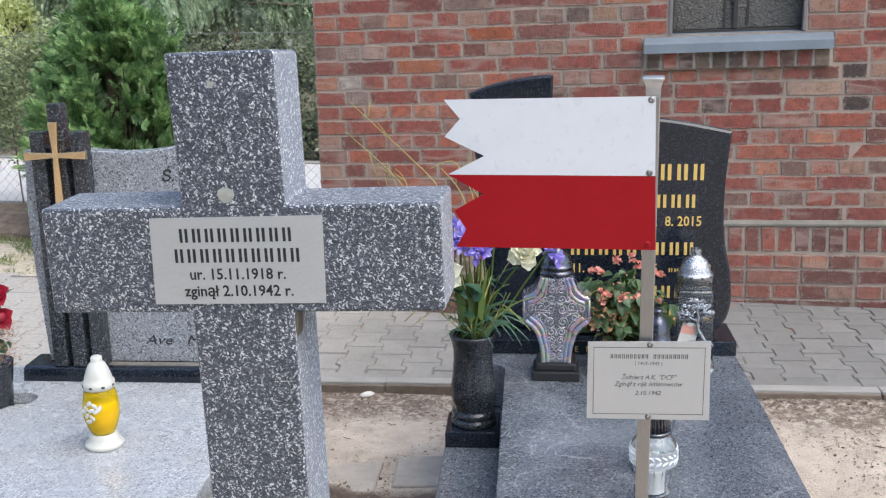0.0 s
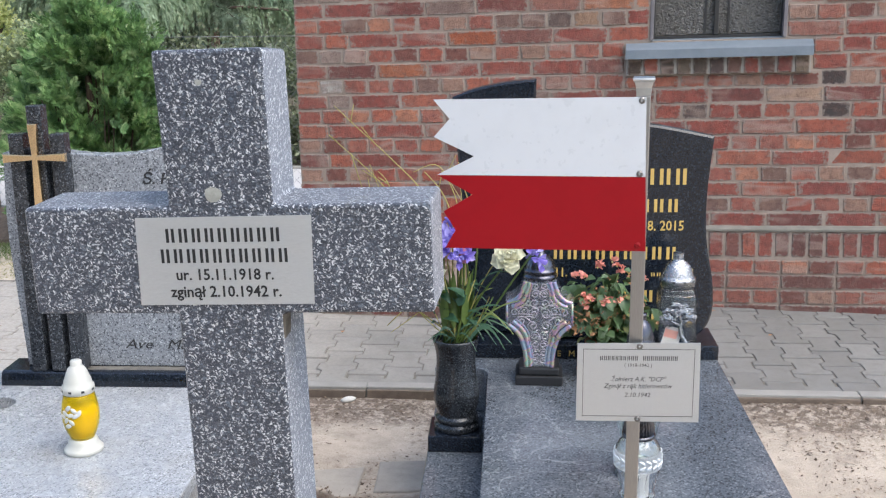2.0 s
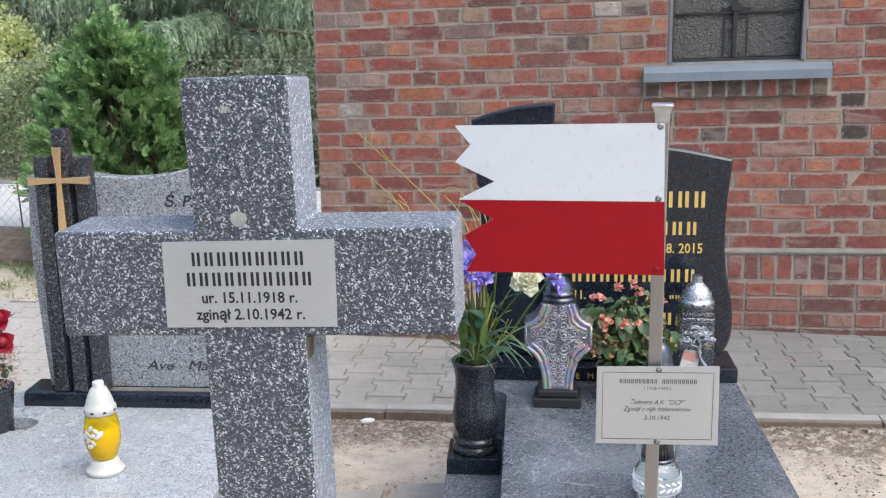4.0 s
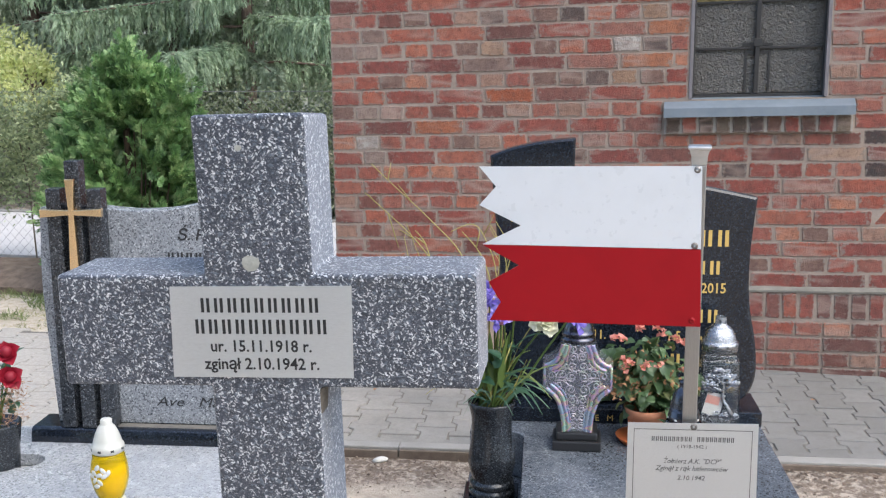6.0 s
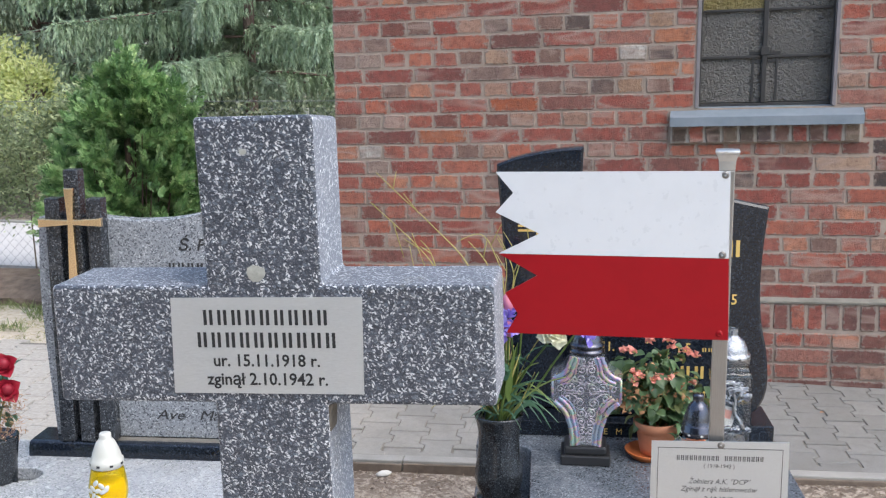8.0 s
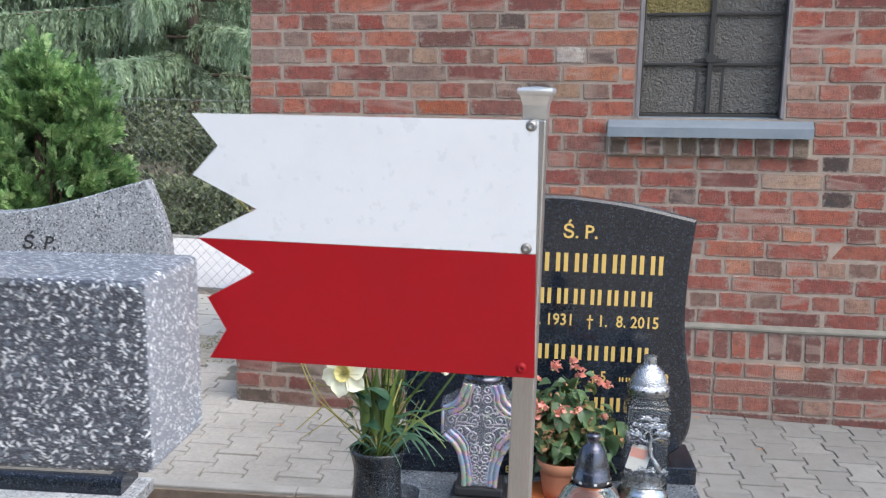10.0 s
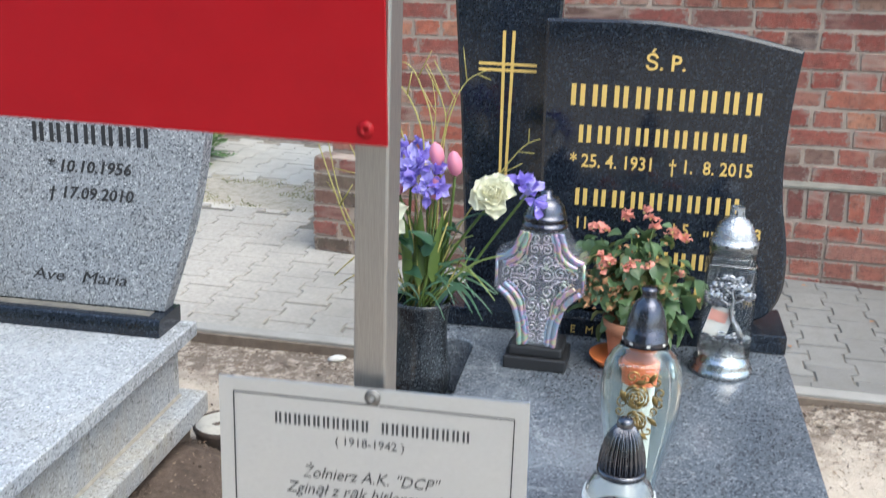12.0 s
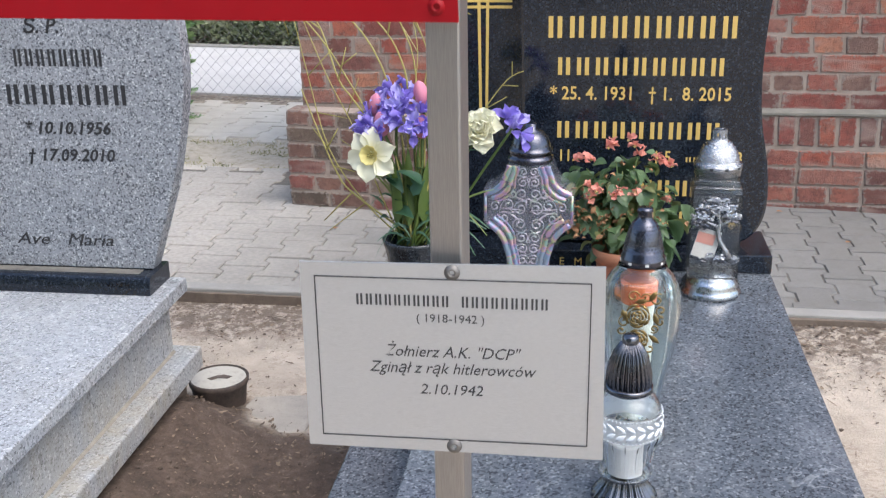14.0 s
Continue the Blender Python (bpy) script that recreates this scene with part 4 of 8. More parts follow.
# ---- things on the graves ----
GLASS = glass("clear_glass", (0.96, 0.98, 0.98), 0.02)
GLASS_CUT = glass("cut_glass", (0.98, 0.99, 0.99), 0.09, 0.35, 55.0)
CUT = Nodes("moulded_iridescent_glass", 0.08)
CUT.colour(CUT.ramp(CUT.noise(30, 2), [(0.35, (0.20, 0.23, 0.25)), (0.5, (0.27, 0.25, 0.31)), (0.65, (0.23, 0.28, 0.27))]))
CUT.b.inputs["Alpha"].default_value = 0.30
CUT.b.inputs["Coat Weight"].default_value = 1.0
CUT.b.inputs["Coat Roughness"].default_value = 0.05
CUT.bump(CUT.noise(38, 2, distort=1.2), 0.35, 0.005)
IRIDESCENT = CUT.m
RB = Nodes("rainbow_glass_rim", 0.08)
RB.colour(RB.ramp(RB.noise(34, 1.5, distort=0.6), [(0.30, (0.40, 0.42, 0.44)), (0.42, (0.28, 0.42, 0.56)), (0.47, (0.50, 0.34, 0.58)), (0.52, (0.66, 0.40, 0.42)), (0.57, (0.58, 0.56, 0.32)), (0.62, (0.30, 0.55, 0.46)), (0.70, (0.42, 0.44, 0.46))]))
RB.b.inputs["Transmission Weight"].default_value = 0.5
RB.b.inputs["Metallic"].default_value = 0.25
RAINBOW = RB.m
SC = Nodes("scroll_glass", 0.10, 0.3)
SC.colour(SC.ramp(SC.noise(40, 2), [(0.35, (0.50, 0.56, 0.58)), (0.5, (0.62, 0.55, 0.62)), (0.65, (0.56, 0.61, 0.54))]))
SC.b.inputs["Transmission Weight"].default_value = 0.55
SCROLL_GLASS = SC.m
GLASS_BRIGHT = glass("bright_glass_relief", (0.97, 0.98, 0.99), 0.04, ior=1.5)
GLASS_GREEN = glass("greenish_bottle_glass", (0.90, 0.97, 0.94), 0.02)
PAPER = paint("white_paper", (0.62, 0.61, 0.58), 0.7, 0.15)
SILVER_BRIGHT = metal("bright_silver", (0.45, 0.46, 0.48), 0.24, 0.08)
hm = SILVER_BRIGHT.node_tree
hn, hb = hm.nodes.new("ShaderNodeTexNoise"), hm.nodes.new("ShaderNodeBump")
hn.inputs["Scale"].default_value = 140
hb.inputs["Strength"].default_value, hb.inputs["Distance"].default_value = 0.5, 0.002
hm.links.new(hn.outputs["Fac"], hb.inputs["Height"])
hm.links.new(hb.outputs[0], hm.nodes["Principled BSDF"].inputs["Normal"])
LEAF_OLIVE = leafy("begonia_leaf_olive", (0.12, 0.14, 0.045), (0.22, 0.235, 0.09), (0.34, 0.33, 0.15), 0.5)
PETAL_LILAC = leafy("lilac_petal", (0.30, 0.24, 0.68), (0.50, 0.45, 0.82), (0.76, 0.73, 0.92), 0.6)
SILVER = metal("silvered_plastic", (0.50, 0.51, 0.525), 0.28, 0.08)
PEWTER = metal("dark_pewter", (0.15, 0.15, 0.165), 0.24, 0.1)
SMOKE = metal("smoked_cap", (0.11, 0.11, 0.13), 0.25, 0.08)
WAX = paint("white_wax", (0.42, 0.42, 0.425), 0.5, 0.05)
WAX_WHITE = paint("white_relief", (0.62, 0.61, 0.58), 0.5, 0.05)
WHITE_PLASTIC = paint("ivory_plastic", (0.52, 0.51, 0.46), 0.4, 0.12)
YELLOW = Nodes("yellow_candle_glass", 0.06)
YELLOW.colour((0.86, 0.68, 0.03))
YELLOW.b.inputs["Transmission Weight"].default_value = 0.85
YELLOW.b.inputs["IOR"].default_value = 1.3
YELLOW = YELLOW.m
TERRACOTTA = cement("terracotta", (0.42, 0.16, 0.08), (0.52, 0.23, 0.13), 18, 0.8, 0.1, 0.2)
TERRACOTTA_BRIGHT = paint("orange_plastic", (0.60, 0.17, 0.05), 0.45, 0.15)
PETAL_VIOLET = leafy("violet_petal", (0.14, 0.09, 0.46), (0.29, 0.22, 0.66), (0.60, 0.55, 0.88), 0.6)
PETAL_CREAM = leafy("cream_petal", (0.74, 0.71, 0.50), (0.82, 0.80, 0.62), (0.87, 0.86, 0.75), 0.6)
PETAL_YELLOW = leafy("yellow_trumpet", (0.68, 0.58, 0.20), (0.76, 0.68, 0.30), (0.80, 0.75, 0.40), 0.6)
PETAL_PINK = leafy("pink_petal", (0.62, 0.15, 0.26), (0.75, 0.30, 0.40), (0.80, 0.45, 0.52), 0.6)
PETAL_CORAL = leafy("coral_petal", (0.62, 0.19, 0.14), (0.76, 0.33, 0.26), (0.84, 0.54, 0.46), 0.6)
PETAL_RED = leafy("red_rose_petal", (0.22, 0.006, 0.018), (0.40, 0.012, 0.035), (0.55, 0.06, 0.08), 0.55)
STEM_GREEN = leafy("green_stem", (0.065, 0.115, 0.028), (0.15, 0.21, 0.045), (0.27, 0.31, 0.085), 0.5)
LEAF_DEEP = leafy("deep_green_leaf", (0.02, 0.06, 0.03), (0.05, 0.12, 0.06), (0.11, 0.21, 0.12), 0.4)
LEAF_BEGONIA = leafy("begonia_leaf", (0.055, 0.10, 0.045), (0.125, 0.20, 0.09), (0.27, 0.36, 0.19), 0.32)
LEAF_DRY = leafy("dry_leaf", (0.25, 0.11, 0.05), (0.40, 0.22, 0.11), (0.55, 0.38, 0.22), 0.8)
TWIG_YELLOW = leafy("yellow_twig", (0.30, 0.26, 0.07), (0.46, 0.40, 0.13), (0.58, 0.52, 0.22), 0.7)
GOLD_LEAF = metal("antique_gold", (0.30, 0.21, 0.085), 0.38)
BLACK_PLASTIC = paint("black_plastic", (0.022, 0.022, 0.024), 0.35, 0.1)


def shell(profile, wall=0.004, seg=40, square=0.0):
    """A hollow turned glass body: the outer profile and the inner one, as one closed wall."""
    inner = [(max(r - wall, 0.003), z) for r, z in profile]
    inner[0] = (inner[0][0], inner[0][1] + wall)
    return lathe([(0, profile[0][1])] + profile + inner[::-1] + [(0, inner[0][1])], seg, square)


def clear(ob):
    ob.visible_shadow = False
    return ob


# yellow grave candle on the pale slab
candle = thing("grave_candle", pose(-1.400, 2.575, N_TOP) @ Matrix.Diagonal((0.88, 0.88, 1.0, 1.0)), "yellow glass grave candle with ivory cap and foot", "grave candle")
part("foot", lathe([(0, 0), (0.058, 0), (0.061, 0.004), (0.061, 0.011), (0.058, 0.014), (0.050, 0.019), (0.047, 0.030), (0.043, 0.038), (0.041, 0.041), (0, 0.041)], 40), WHITE_PLASTIC, candle, smooth=True)
clear(part("glass_body", shell([(0.036, 0.0415), (0.041, 0.05), (0.052, 0.075), (0.058, 0.10), (0.058, 0.125), (0.053, 0.15), (0.048, 0.170), (0.046, 0.176)], 0.003, 48), YELLOW, candle, smooth=True))
part("wax", lathe([(0, 0.0460), (0.034, 0.0460), (0.046, 0.075), (0.052, 0.10), (0.0515, 0.120), (0.046, 0.134), (0, 0.131)], 36), paint("yellow_wax", (0.68, 0.53, 0.04), 0.5, 0.1), candle, "yellow wax inside the glass", smooth=True)
for i in range(6):
    a = 2 * math.pi * i / 6 - 1.35
    arch = [(0.0105 * math.cos(t), 0.0, 0.012 + 0.020 * math.sin(t)) for t in np.linspace(0, math.pi, 9)]
    ob = part("cap_arch", tube(arch, 0.0014, 6), WHITE_PLASTIC, candle, smooth=True)
    ob.matrix_local = pose(0.0440 * math.cos(a), 0.0440 * math.sin(a), 0.192, 0, 0, math.degrees(a) + 90) @ pose(0, 0, 0, -26, 0, 0)
cap = part("cap", lathe([(0.048, 0.1765), (0.050, 0.178), (0.050, 0.196), (0.045, 0.199), (0.042, 0.212), (0.034, 0.232), (0.026, 0.247), (0.019, 0.253), (0.018, 0.255), (0.018, 0.266), (0.015, 0.269), (0, 0.269)], 36), WHITE_PLASTIC, candle, smooth=True)
for i in range(8):
    a = 2 * math.pi * i / 8
    part("vent", boxed(-0.005, 0.005, -0.001, 0.001, -0.003, 0.003), BLACK_PLASTIC, cap).matrix_local = pose(0.0502 * math.cos(a), 0.0502 * math.sin(a), 0.188, 0, 0, math.degrees(a) + 90)
petal_bm = bmesh.new()
for u, z, tilt in ((-0.026, 0.145, 40), (-0.038, 0.128, -30), (-0.020, 0.124, 20), (-0.036, 0.108, 50), (-0.018, 0.104, -40), (-0.030, 0.092, 10), (-0.008, 0.138, -35), (-0.004, 0.122, 30), (0.006, 0.130, 60), (-0.048, 0.118, -10)):
    r = 0.0575
    x = u + 0.018
    y = -math.sqrt(max(r * r - x * x, 0)) + 0.0002
    p = lathe([(0, 0.0), (0.0042, 0.0005), (0.0066, 0.002), (0.0068, 0.004), (0.004, 0.0062), (0, 0.007)], 8)
    p.transform(pose(x, y + 0.002, z, 90, 0, math.degrees(math.asin(x / r)) * 0.9) @ pose(0, 0, 0, 0, 0, tilt) @ Matrix.Diagonal((1.75, 1.0, 0.55, 1)))
    tmp = bpy.data.meshes.new("t")
    p.to_mesh(tmp)
    p.free()
    petal_bm.from_mesh(tmp)
tagged(part("flower_relief", petal_bm, WAX_WHITE, candle, "white moulded flower", smooth=True), kind="stuff")

# granite vase on its block, in the notch of the dark grave
part("vase_block", boxed(-0.922, -0.762, -0.415, -0.255, 0.2705, 0.32, 0.004), GRANITE_BLACK, grave)
VASE = pose(-0.412, 3.006, 0.3205)
vase = thing("vase", VASE, "dark speckled turned granite vase on a block", "vase")
part("vase_body", lathe([(0, 0), (0.066, 0), (0.068, 0.006), (0.067, 0.018), (0.060, 0.022), (0.060, 0.026), (0.066, 0.031), (0.064, 0.042), (0.056, 0.046), (0.056, 0.050), (0.064, 0.070), (0.069, 0.095), (0.068, 0.12), (0.062, 0.16), (0.0585, 0.20), (0.059, 0.235), (0.064, 0.262), (0.069, 0.276), (0.070, 0.284), (0.066, 0.287), (0.058, 0.282), (0.054, 0.26), (0, 0.255)], 44), GRANITE_VASE, vase, smooth=True)


# ---- petals, leaves and flowers ----
def leaf_mesh(name, length, width, cup=0.25, droop=0.2, material=None, n=5, blunt=0.5):
    """A curved leaf along +x, with a fold along the middle."""
    bm = bmesh.new()
    rows = []
    for i in range(n + 1):
        t = i / n
        w = width * (math.sin(math.pi * min(1, t ** blunt * 0.98 + 0.01)) ** 0.8) * 0.5
        x, z = length * t, length * (0.25 * t - droop * t * t)
        rows.append([bm.verts.new((x, -w, z + cup * w)), bm.verts.new((x, 0, z)), bm.verts.new((x, w, z + cup * w))])
    return finish_leaf(bm, rows, name, material)


def petal_mesh(name, length, width, cup=0.4, curl_=0.2, ruffle=0.06, material=None, seed=0, wide=0.58, n=6):
    """A round-ended petal along +x, cupped across, with a wavy rim."""
    rng = random.Random(seed)
    ph = rng.uniform(0, 6)
    bm = bmesh.new()
    rows = []
    for i in range(n + 1):
        t = i / n
        w = width / 2 * ((t / wide) ** 0.75 * 0.92 + 0.08 if t < wide else math.sqrt(max(0.05, 1 - ((t - wide) / (1 - wide)) ** 2.4)))
        row = []
        for j in range(5):
            u = j / 2 - 1
            z = length * (0.22 * t - curl_ * t * t) + cup * w * u * u + ruffle * length * t * t * math.sin(u * 4.5 + ph)
            row.append(bm.verts.new((length * t * (1 - 0.10 * u * u * t), w * u, z)))
        rows.append(row)
    return finish_leaf(bm, rows, name, material)


def finish_leaf(bm, rows, name, material):
    for a, b in zip(rows, rows[1:]):
        for k in range(len(a) - 1):
            bm.faces.new((a[k], a[k + 1], b[k + 1], b[k]))
    me = bpy.data.meshes.new(name)
    bm.to_mesh(me)
    bm.free()
    me.materials.append(material)
    for p in me.polygons:
        p.use_smooth = True
    return me


def put(name, me, parent, m, label=""):
    ob = new(name, me)
    ob.parent = parent
    ob.matrix_basis = m
    if label:
        ob["label"] = label
    return ob


rng_f = random.Random(21)
bouquet = thing("bouquet", pose(-0.412, 3.006, 0.58), "artificial bouquet of violet, cream and pink flowers in a vase", "bouquet")
O = Vector((-0.412, 3.006, 0.58))
cream_petal = [petal_mesh("petal", 0.056, 0.047, 0.45, 0.30, 0.07, PETAL_CREAM, s, 0.5) for s in range(3)]
rose_petal = [petal_mesh("petal", 0.042, 0.046, 0.75, 0.20, 0.10, PETAL_CREAM, s + 5, 0.68) for s in range(4)]
violet_petal = [petal_mesh("petal", 0.036, 0.021, 0.8, c, 0.10, m, s + 10, 0.6) for s, (c, m) in enumerate(((0.5, PETAL_VIOLET), (0.2, PETAL_VIOLET), (-0.1, PETAL_VIOLET), (0.35, PETAL_LILAC), (0.05, PETAL_LILAC)))]


def aimed(at, aim):
    return pose(*(Vector(at) - O)) @ Vector(aim).to_track_quat("Z", "Y").to_matrix().to_4x4()


def daffodil(at, aim):
    base = aimed(at, aim)
    cup = lathe([(0.005, -0.004), (0.012, 0.004), (0.017, 0.014), (0.0225, 0.022), (0.021, 0.0215), (0.015, 0.012), (0.008, 0.004), (0, 0.002)], 36, 0, None, (0, 0), 0.10, 9)
    cup.transform(base)
    head = part("daffodil", cup, PETAL_YELLOW, bouquet, "cream daffodil with a yellow trumpet", smooth=True)
    for i in range(6):
        put("petal", cream_petal[i % 3], head, base @ pose(0, 0, 0.003 * (i % 2), 0, 0, i * 60 + 20 + rng_f.uniform(-8, 8)) @ pose(0.006, 0, 0, rng_f.uniform(-10, 10), rng_f.uniform(-18, 4), 0))
    for i in range(5):
        b = lathe([(0, 0), (0.0012, 0.002), (0.0014, 0.014), (0, 0.016)], 6)
        b.transform(base @ pose(0.004 * math.cos(i * 1.26), 0.004 * math.sin(i * 1.26), 0.004))
        part("stamen", b, TWIG_YELLOW, head)


def double_rose(at, aim):
    base = aimed(at, aim)
    bud = lathe([(0, -0.012), (0.009, -0.006), (0.013, 0.008), (0.008, 0.026), (0, 0.028)], 14)
    bud.transform(base)
    head = part("rose_flower", bud, PETAL_CREAM, bouquet, "cream double rose", smooth=True)
    for i in range(26):
        t = i / 25
        put("petal", rose_petal[i % 4], head, base @ pose(0, 0, 0.012 - 0.018 * t, 0, 0, i * 137.5) @ pose(0.005 + 0.006 * t, 0, 0, rng_f.uniform(-14, 14), -82 + 84 * t + rng_f.uniform(-9, 9), 0) @ Matrix.Scale(0.62 + 0.42 * t, 4))


def iris(at, aim, florets=6, size=1.0):
    base = aimed(at, aim) @ Matrix.Scale(size, 4)
    throat = lathe([(0.003, -0.035), (0.006, -0.015), (0.010, 0.0), (0, 0.0)], 10)
    throat.transform(base)
    head = part("iris", throat, PETAL_VIOLET, bouquet, "violet artificial iris", smooth=True)
    for f in range(florets):
        a = f * 2.4
        r = 0.0 if f == 0 else 0.024
        tilt = 0 if f == 0 else 38
        fm = base @ pose(0, 0, -0.004) @ pose(0, 0, 0, 0, 0, math.degrees(a)) @ pose(r, 0, 0.006 * (f % 2), 0, tilt + rng_f.uniform(-15, 15), 0)
        for i in range(6):
            put("petal", violet_petal[rng_f.randrange(5)], head, fm @ pose(0, 0, 0, 0, 0, i * 60 + rng_f.uniform(-15, 15)) @ pose(0.003, 0, 0, rng_f.uniform(-20, 20), (-62 if i % 2 else -30) + rng_f.uniform(-14, 14), 0) @ Matrix.Scale(rng_f.uniform(0.8, 1.15), 4))


def tulip(at, aim):
    bm = lathe([(0.003, -0.012), (0.012, -0.006), (0.017, 0.008), (0.0165, 0.024), (0.011, 0.038), (0.003, 0.046), (0, 0.047)], 18, 0.0, None, (0, 0), 0.14, 3)
    bm.transform(aimed(at, aim))
    return part("tulip", bm, PETAL_PINK, bouquet, "pink artificial tulip bud", smooth=True)


heads = []
for at, aim, size, n in (((-0.490, 2.985, 0.860), (-0.25, -0.6, 0.7), 0.92, 6), ((-0.444, 3.01, 0.912), (-0.1, -0.5, 0.9), 1.05, 6), ((-0.400, 2.985, 0.874), (0.2, -0.8, 0.6), 1.0, 6), ((-0.186, 3.03, 0.868), (0.7, -0.4, 0.7), 0.95, 3)):
    iris(at, aim, n, size)
    heads.append(at)
daffodil((-0.480, 2.946, 0.806), (-0.12, -1, 0.2))
double_rose((-0.250, 2.975, 0.862), (0.1, -0.85, 0.5))
heads += [(-0.478, 2.955, 0.80), (-0.248, 2.985, 0.858)]
for at in ((-0.491, 3.01, 0.885), (-0.468, 2.985, 0.85), (-0.385, 3.01, 0.915), (-0.384, 3.00, 0.846), (-0.345, 3.01, 0.90)):
    tulip(at, (rng_f.uniform(-0.3, 0.3), -0.3, 1))
    heads.append(at)
for hd in heads:
    a = Vector((rng_f.uniform(-0.03, 0.03), rng_f.uniform(-0.03, 0.03), -0.02))
    b = Vector(hd) - O
    mid = a.lerp(b, 0.55) + Vector((rng_f.uniform(-0.012, 0.012), 0.01, 0.02))
    part("stem", tube([a, a.lerp(mid, 0.6), mid, mid.lerp(b, 0.6), b], 0.0032, 6), STEM_GREEN, bouquet, smooth=True)
for i in range(20):
    a = Vector((rng_f.uniform(-0.045, 0.04), rng_f.uniform(-0.04, 0.03), -0.02))
    b = a + Vector((rng_f.uniform(-0.07, 0.10), rng_f.uniform(-0.04, 0.03), rng_f.uniform(0.12, 0.24)))
    part("stem", tube([a, a.lerp(b, 0.5) + Vector((0.008, 0, 0)), b], [0.0034, 0.003, 0.0016], 5), STEM_GREEN if i % 3 else TWIG_YELLOW, bouquet, smooth=True)
# dark green leaf clusters low in the bunch, and long grassy blades to both sides
green_leaf = leaf_mesh("leaf", 0.055, 0.03, 0.4, 0.4, LEAF_DEEP)
for i in range(32):
    at = Vector((rng_f.uniform(-0.055, 0.05), rng_f.uniform(-0.05, 0.03), rng_f.uniform(0.03, 0.20)))
    put("leaf", green_leaf, bouquet, pose(*at, rng_f.uniform(-40, 40), rng_f.uniform(-60, 30), rng_f.uniform(0, 360)) @ Matrix.Scale(rng_f.uniform(0.6, 1.2), 4))
broad = leaf_mesh("leaf", 0.17, 0.034, 0.5, 0.05, STEM_GREEN, 6)
for x, y, rz, ry, s in ((-0.02, -0.02, 200, -80, 1.1), (0.02, -0.01, 20, -78, 1.15), (0.035, -0.02, -30, -72, 1.0), (0.0, -0.03, -80, -84, 1.0), (-0.03, -0.03, 250, -76, 0.9), (0.03, 0.0, 60, -66, 1.0)):
    put("leaf", broad, bouquet, pose(x, y, 0.06, 0, ry, rz) @ Matrix.Scale(s, 4))


def grass_blade(a, b, sag, w=0.0035):
    a, b = Vector(a), Vector(b)
    pts = []
    for i in range(8):
        t = i / 7
        p = a.lerp(b, t)
        p.z += sag * math.sin(math.pi * t)
        pts.append((p, w * (1 - t) ** 0.6 + 0.0006))
    bm = bmesh.new()
    rows = [(bm.verts.new(p + Vector((0, 0, -r))), bm.verts.new(p + Vector((0, 0.002, r)))) for p, r in pts]
    for q, r in zip(rows, rows[1:]):
        bm.faces.new((q[0], q[1], r[1], r[0]))
    return bm


for i in range(26):
    right = i % 3 != 0
    a = (rng_f.uniform(-0.02, 0.03), rng_f.uniform(-0.03, 0.02), rng_f.uniform(0.0, 0.08))
    reach = rng_f.uniform(0.08, 0.19) * (1 if right else -0.7)
    b = (a[0] + reach, a[1] + rng_f.uniform(-0.06, 0.03), a[2] + rng_f.uniform(-0.05, 0.17))
    part("grass_blade", grass_blade(a, b, rng_f.uniform(0.02, 0.07), rng_f.uniform(0.002, 0.004)), LEAF_DEEP if i % 4 else STEM_GREEN, bouquet)
part("grass_blade", grass_blade((0.04, -0.03, 0.02), (0.155, -0.05, 0.01), 0.06, 0.008), LEAF_DEEP, bouquet)


# long yellow twigs
def twig(points, r=0.0022, sides=()):
    bm = bmesh.new()
    pts = [Vector(p) for p in points]
    tube(smooth3(pts), [r * (1 - 0.6 * i / (len(pts) * 4)) for i in range(len(smooth3(pts)))], 5, bm)
    for i, (t, off) in enumerate(sides):
        p = smooth3(pts)[int(t * (len(smooth3(pts)) - 1))]
        tube([p, p + Vector(off) * 0.6, p + Vector(off)], [r * 0.7, r * 0.6, r * 0.4], 4, bm)
    bm.transform(Matrix.Translation(-O))
    return part("twig", bm, TWIG_YELLOW, bouquet, smooth=True)


def smooth3(P, n=4):
    out = []
    for i in range(len(P) - 1):
        a, b, c, d = P[max(i - 1, 0)], P[i], P[i + 1], P[min(i + 2, len(P) - 1)]
        for k in range(n):
            t = k / n
            out.append(0.5 * ((2 * b) + (c - a) * t + (2 * a - 5 * b + 4 * c - d) * t * t + (3 * b - a - 3 * c + d) * t ** 3))
    return out + [P[-1]]


twig([(-0.42, 3.0, 0.58), (-0.47, 3.0, 0.80), (-0.55, 3.01, 0.95), (-0.64, 3.02, 1.07), (-0.79, 3.03, 1.20)], 0.0024, [(0.75, (-0.05, 0, 0.03)), (0.9, (0.03, 0, -0.10)), (0.6, (0.04, 0, 0.03)), (0.95, (-0.02, 0, 0.02))])
twig([(-0.41, 3.01, 0.58), (-0.44, 3.02, 0.85), (-0.50, 3.03, 1.02), (-0.60, 3.03, 1.13), (-0.70, 3.03, 1.22), (-0.77, 3.03, 1.285)], 0.0024, [(0.7, (-0.04, 0, 0.05)), (0.85, (0.01, 0, 0.05))])
twig([(-0.40, 3.01, 0.60), (-0.40, 3.02, 0.95), (-0.43, 3.02, 1.07), (-0.47, 3.02, 1.12), (-0.53, 3.0, 1.10)], 0.002, [(0.6, (0.03, 0, 0.06))])
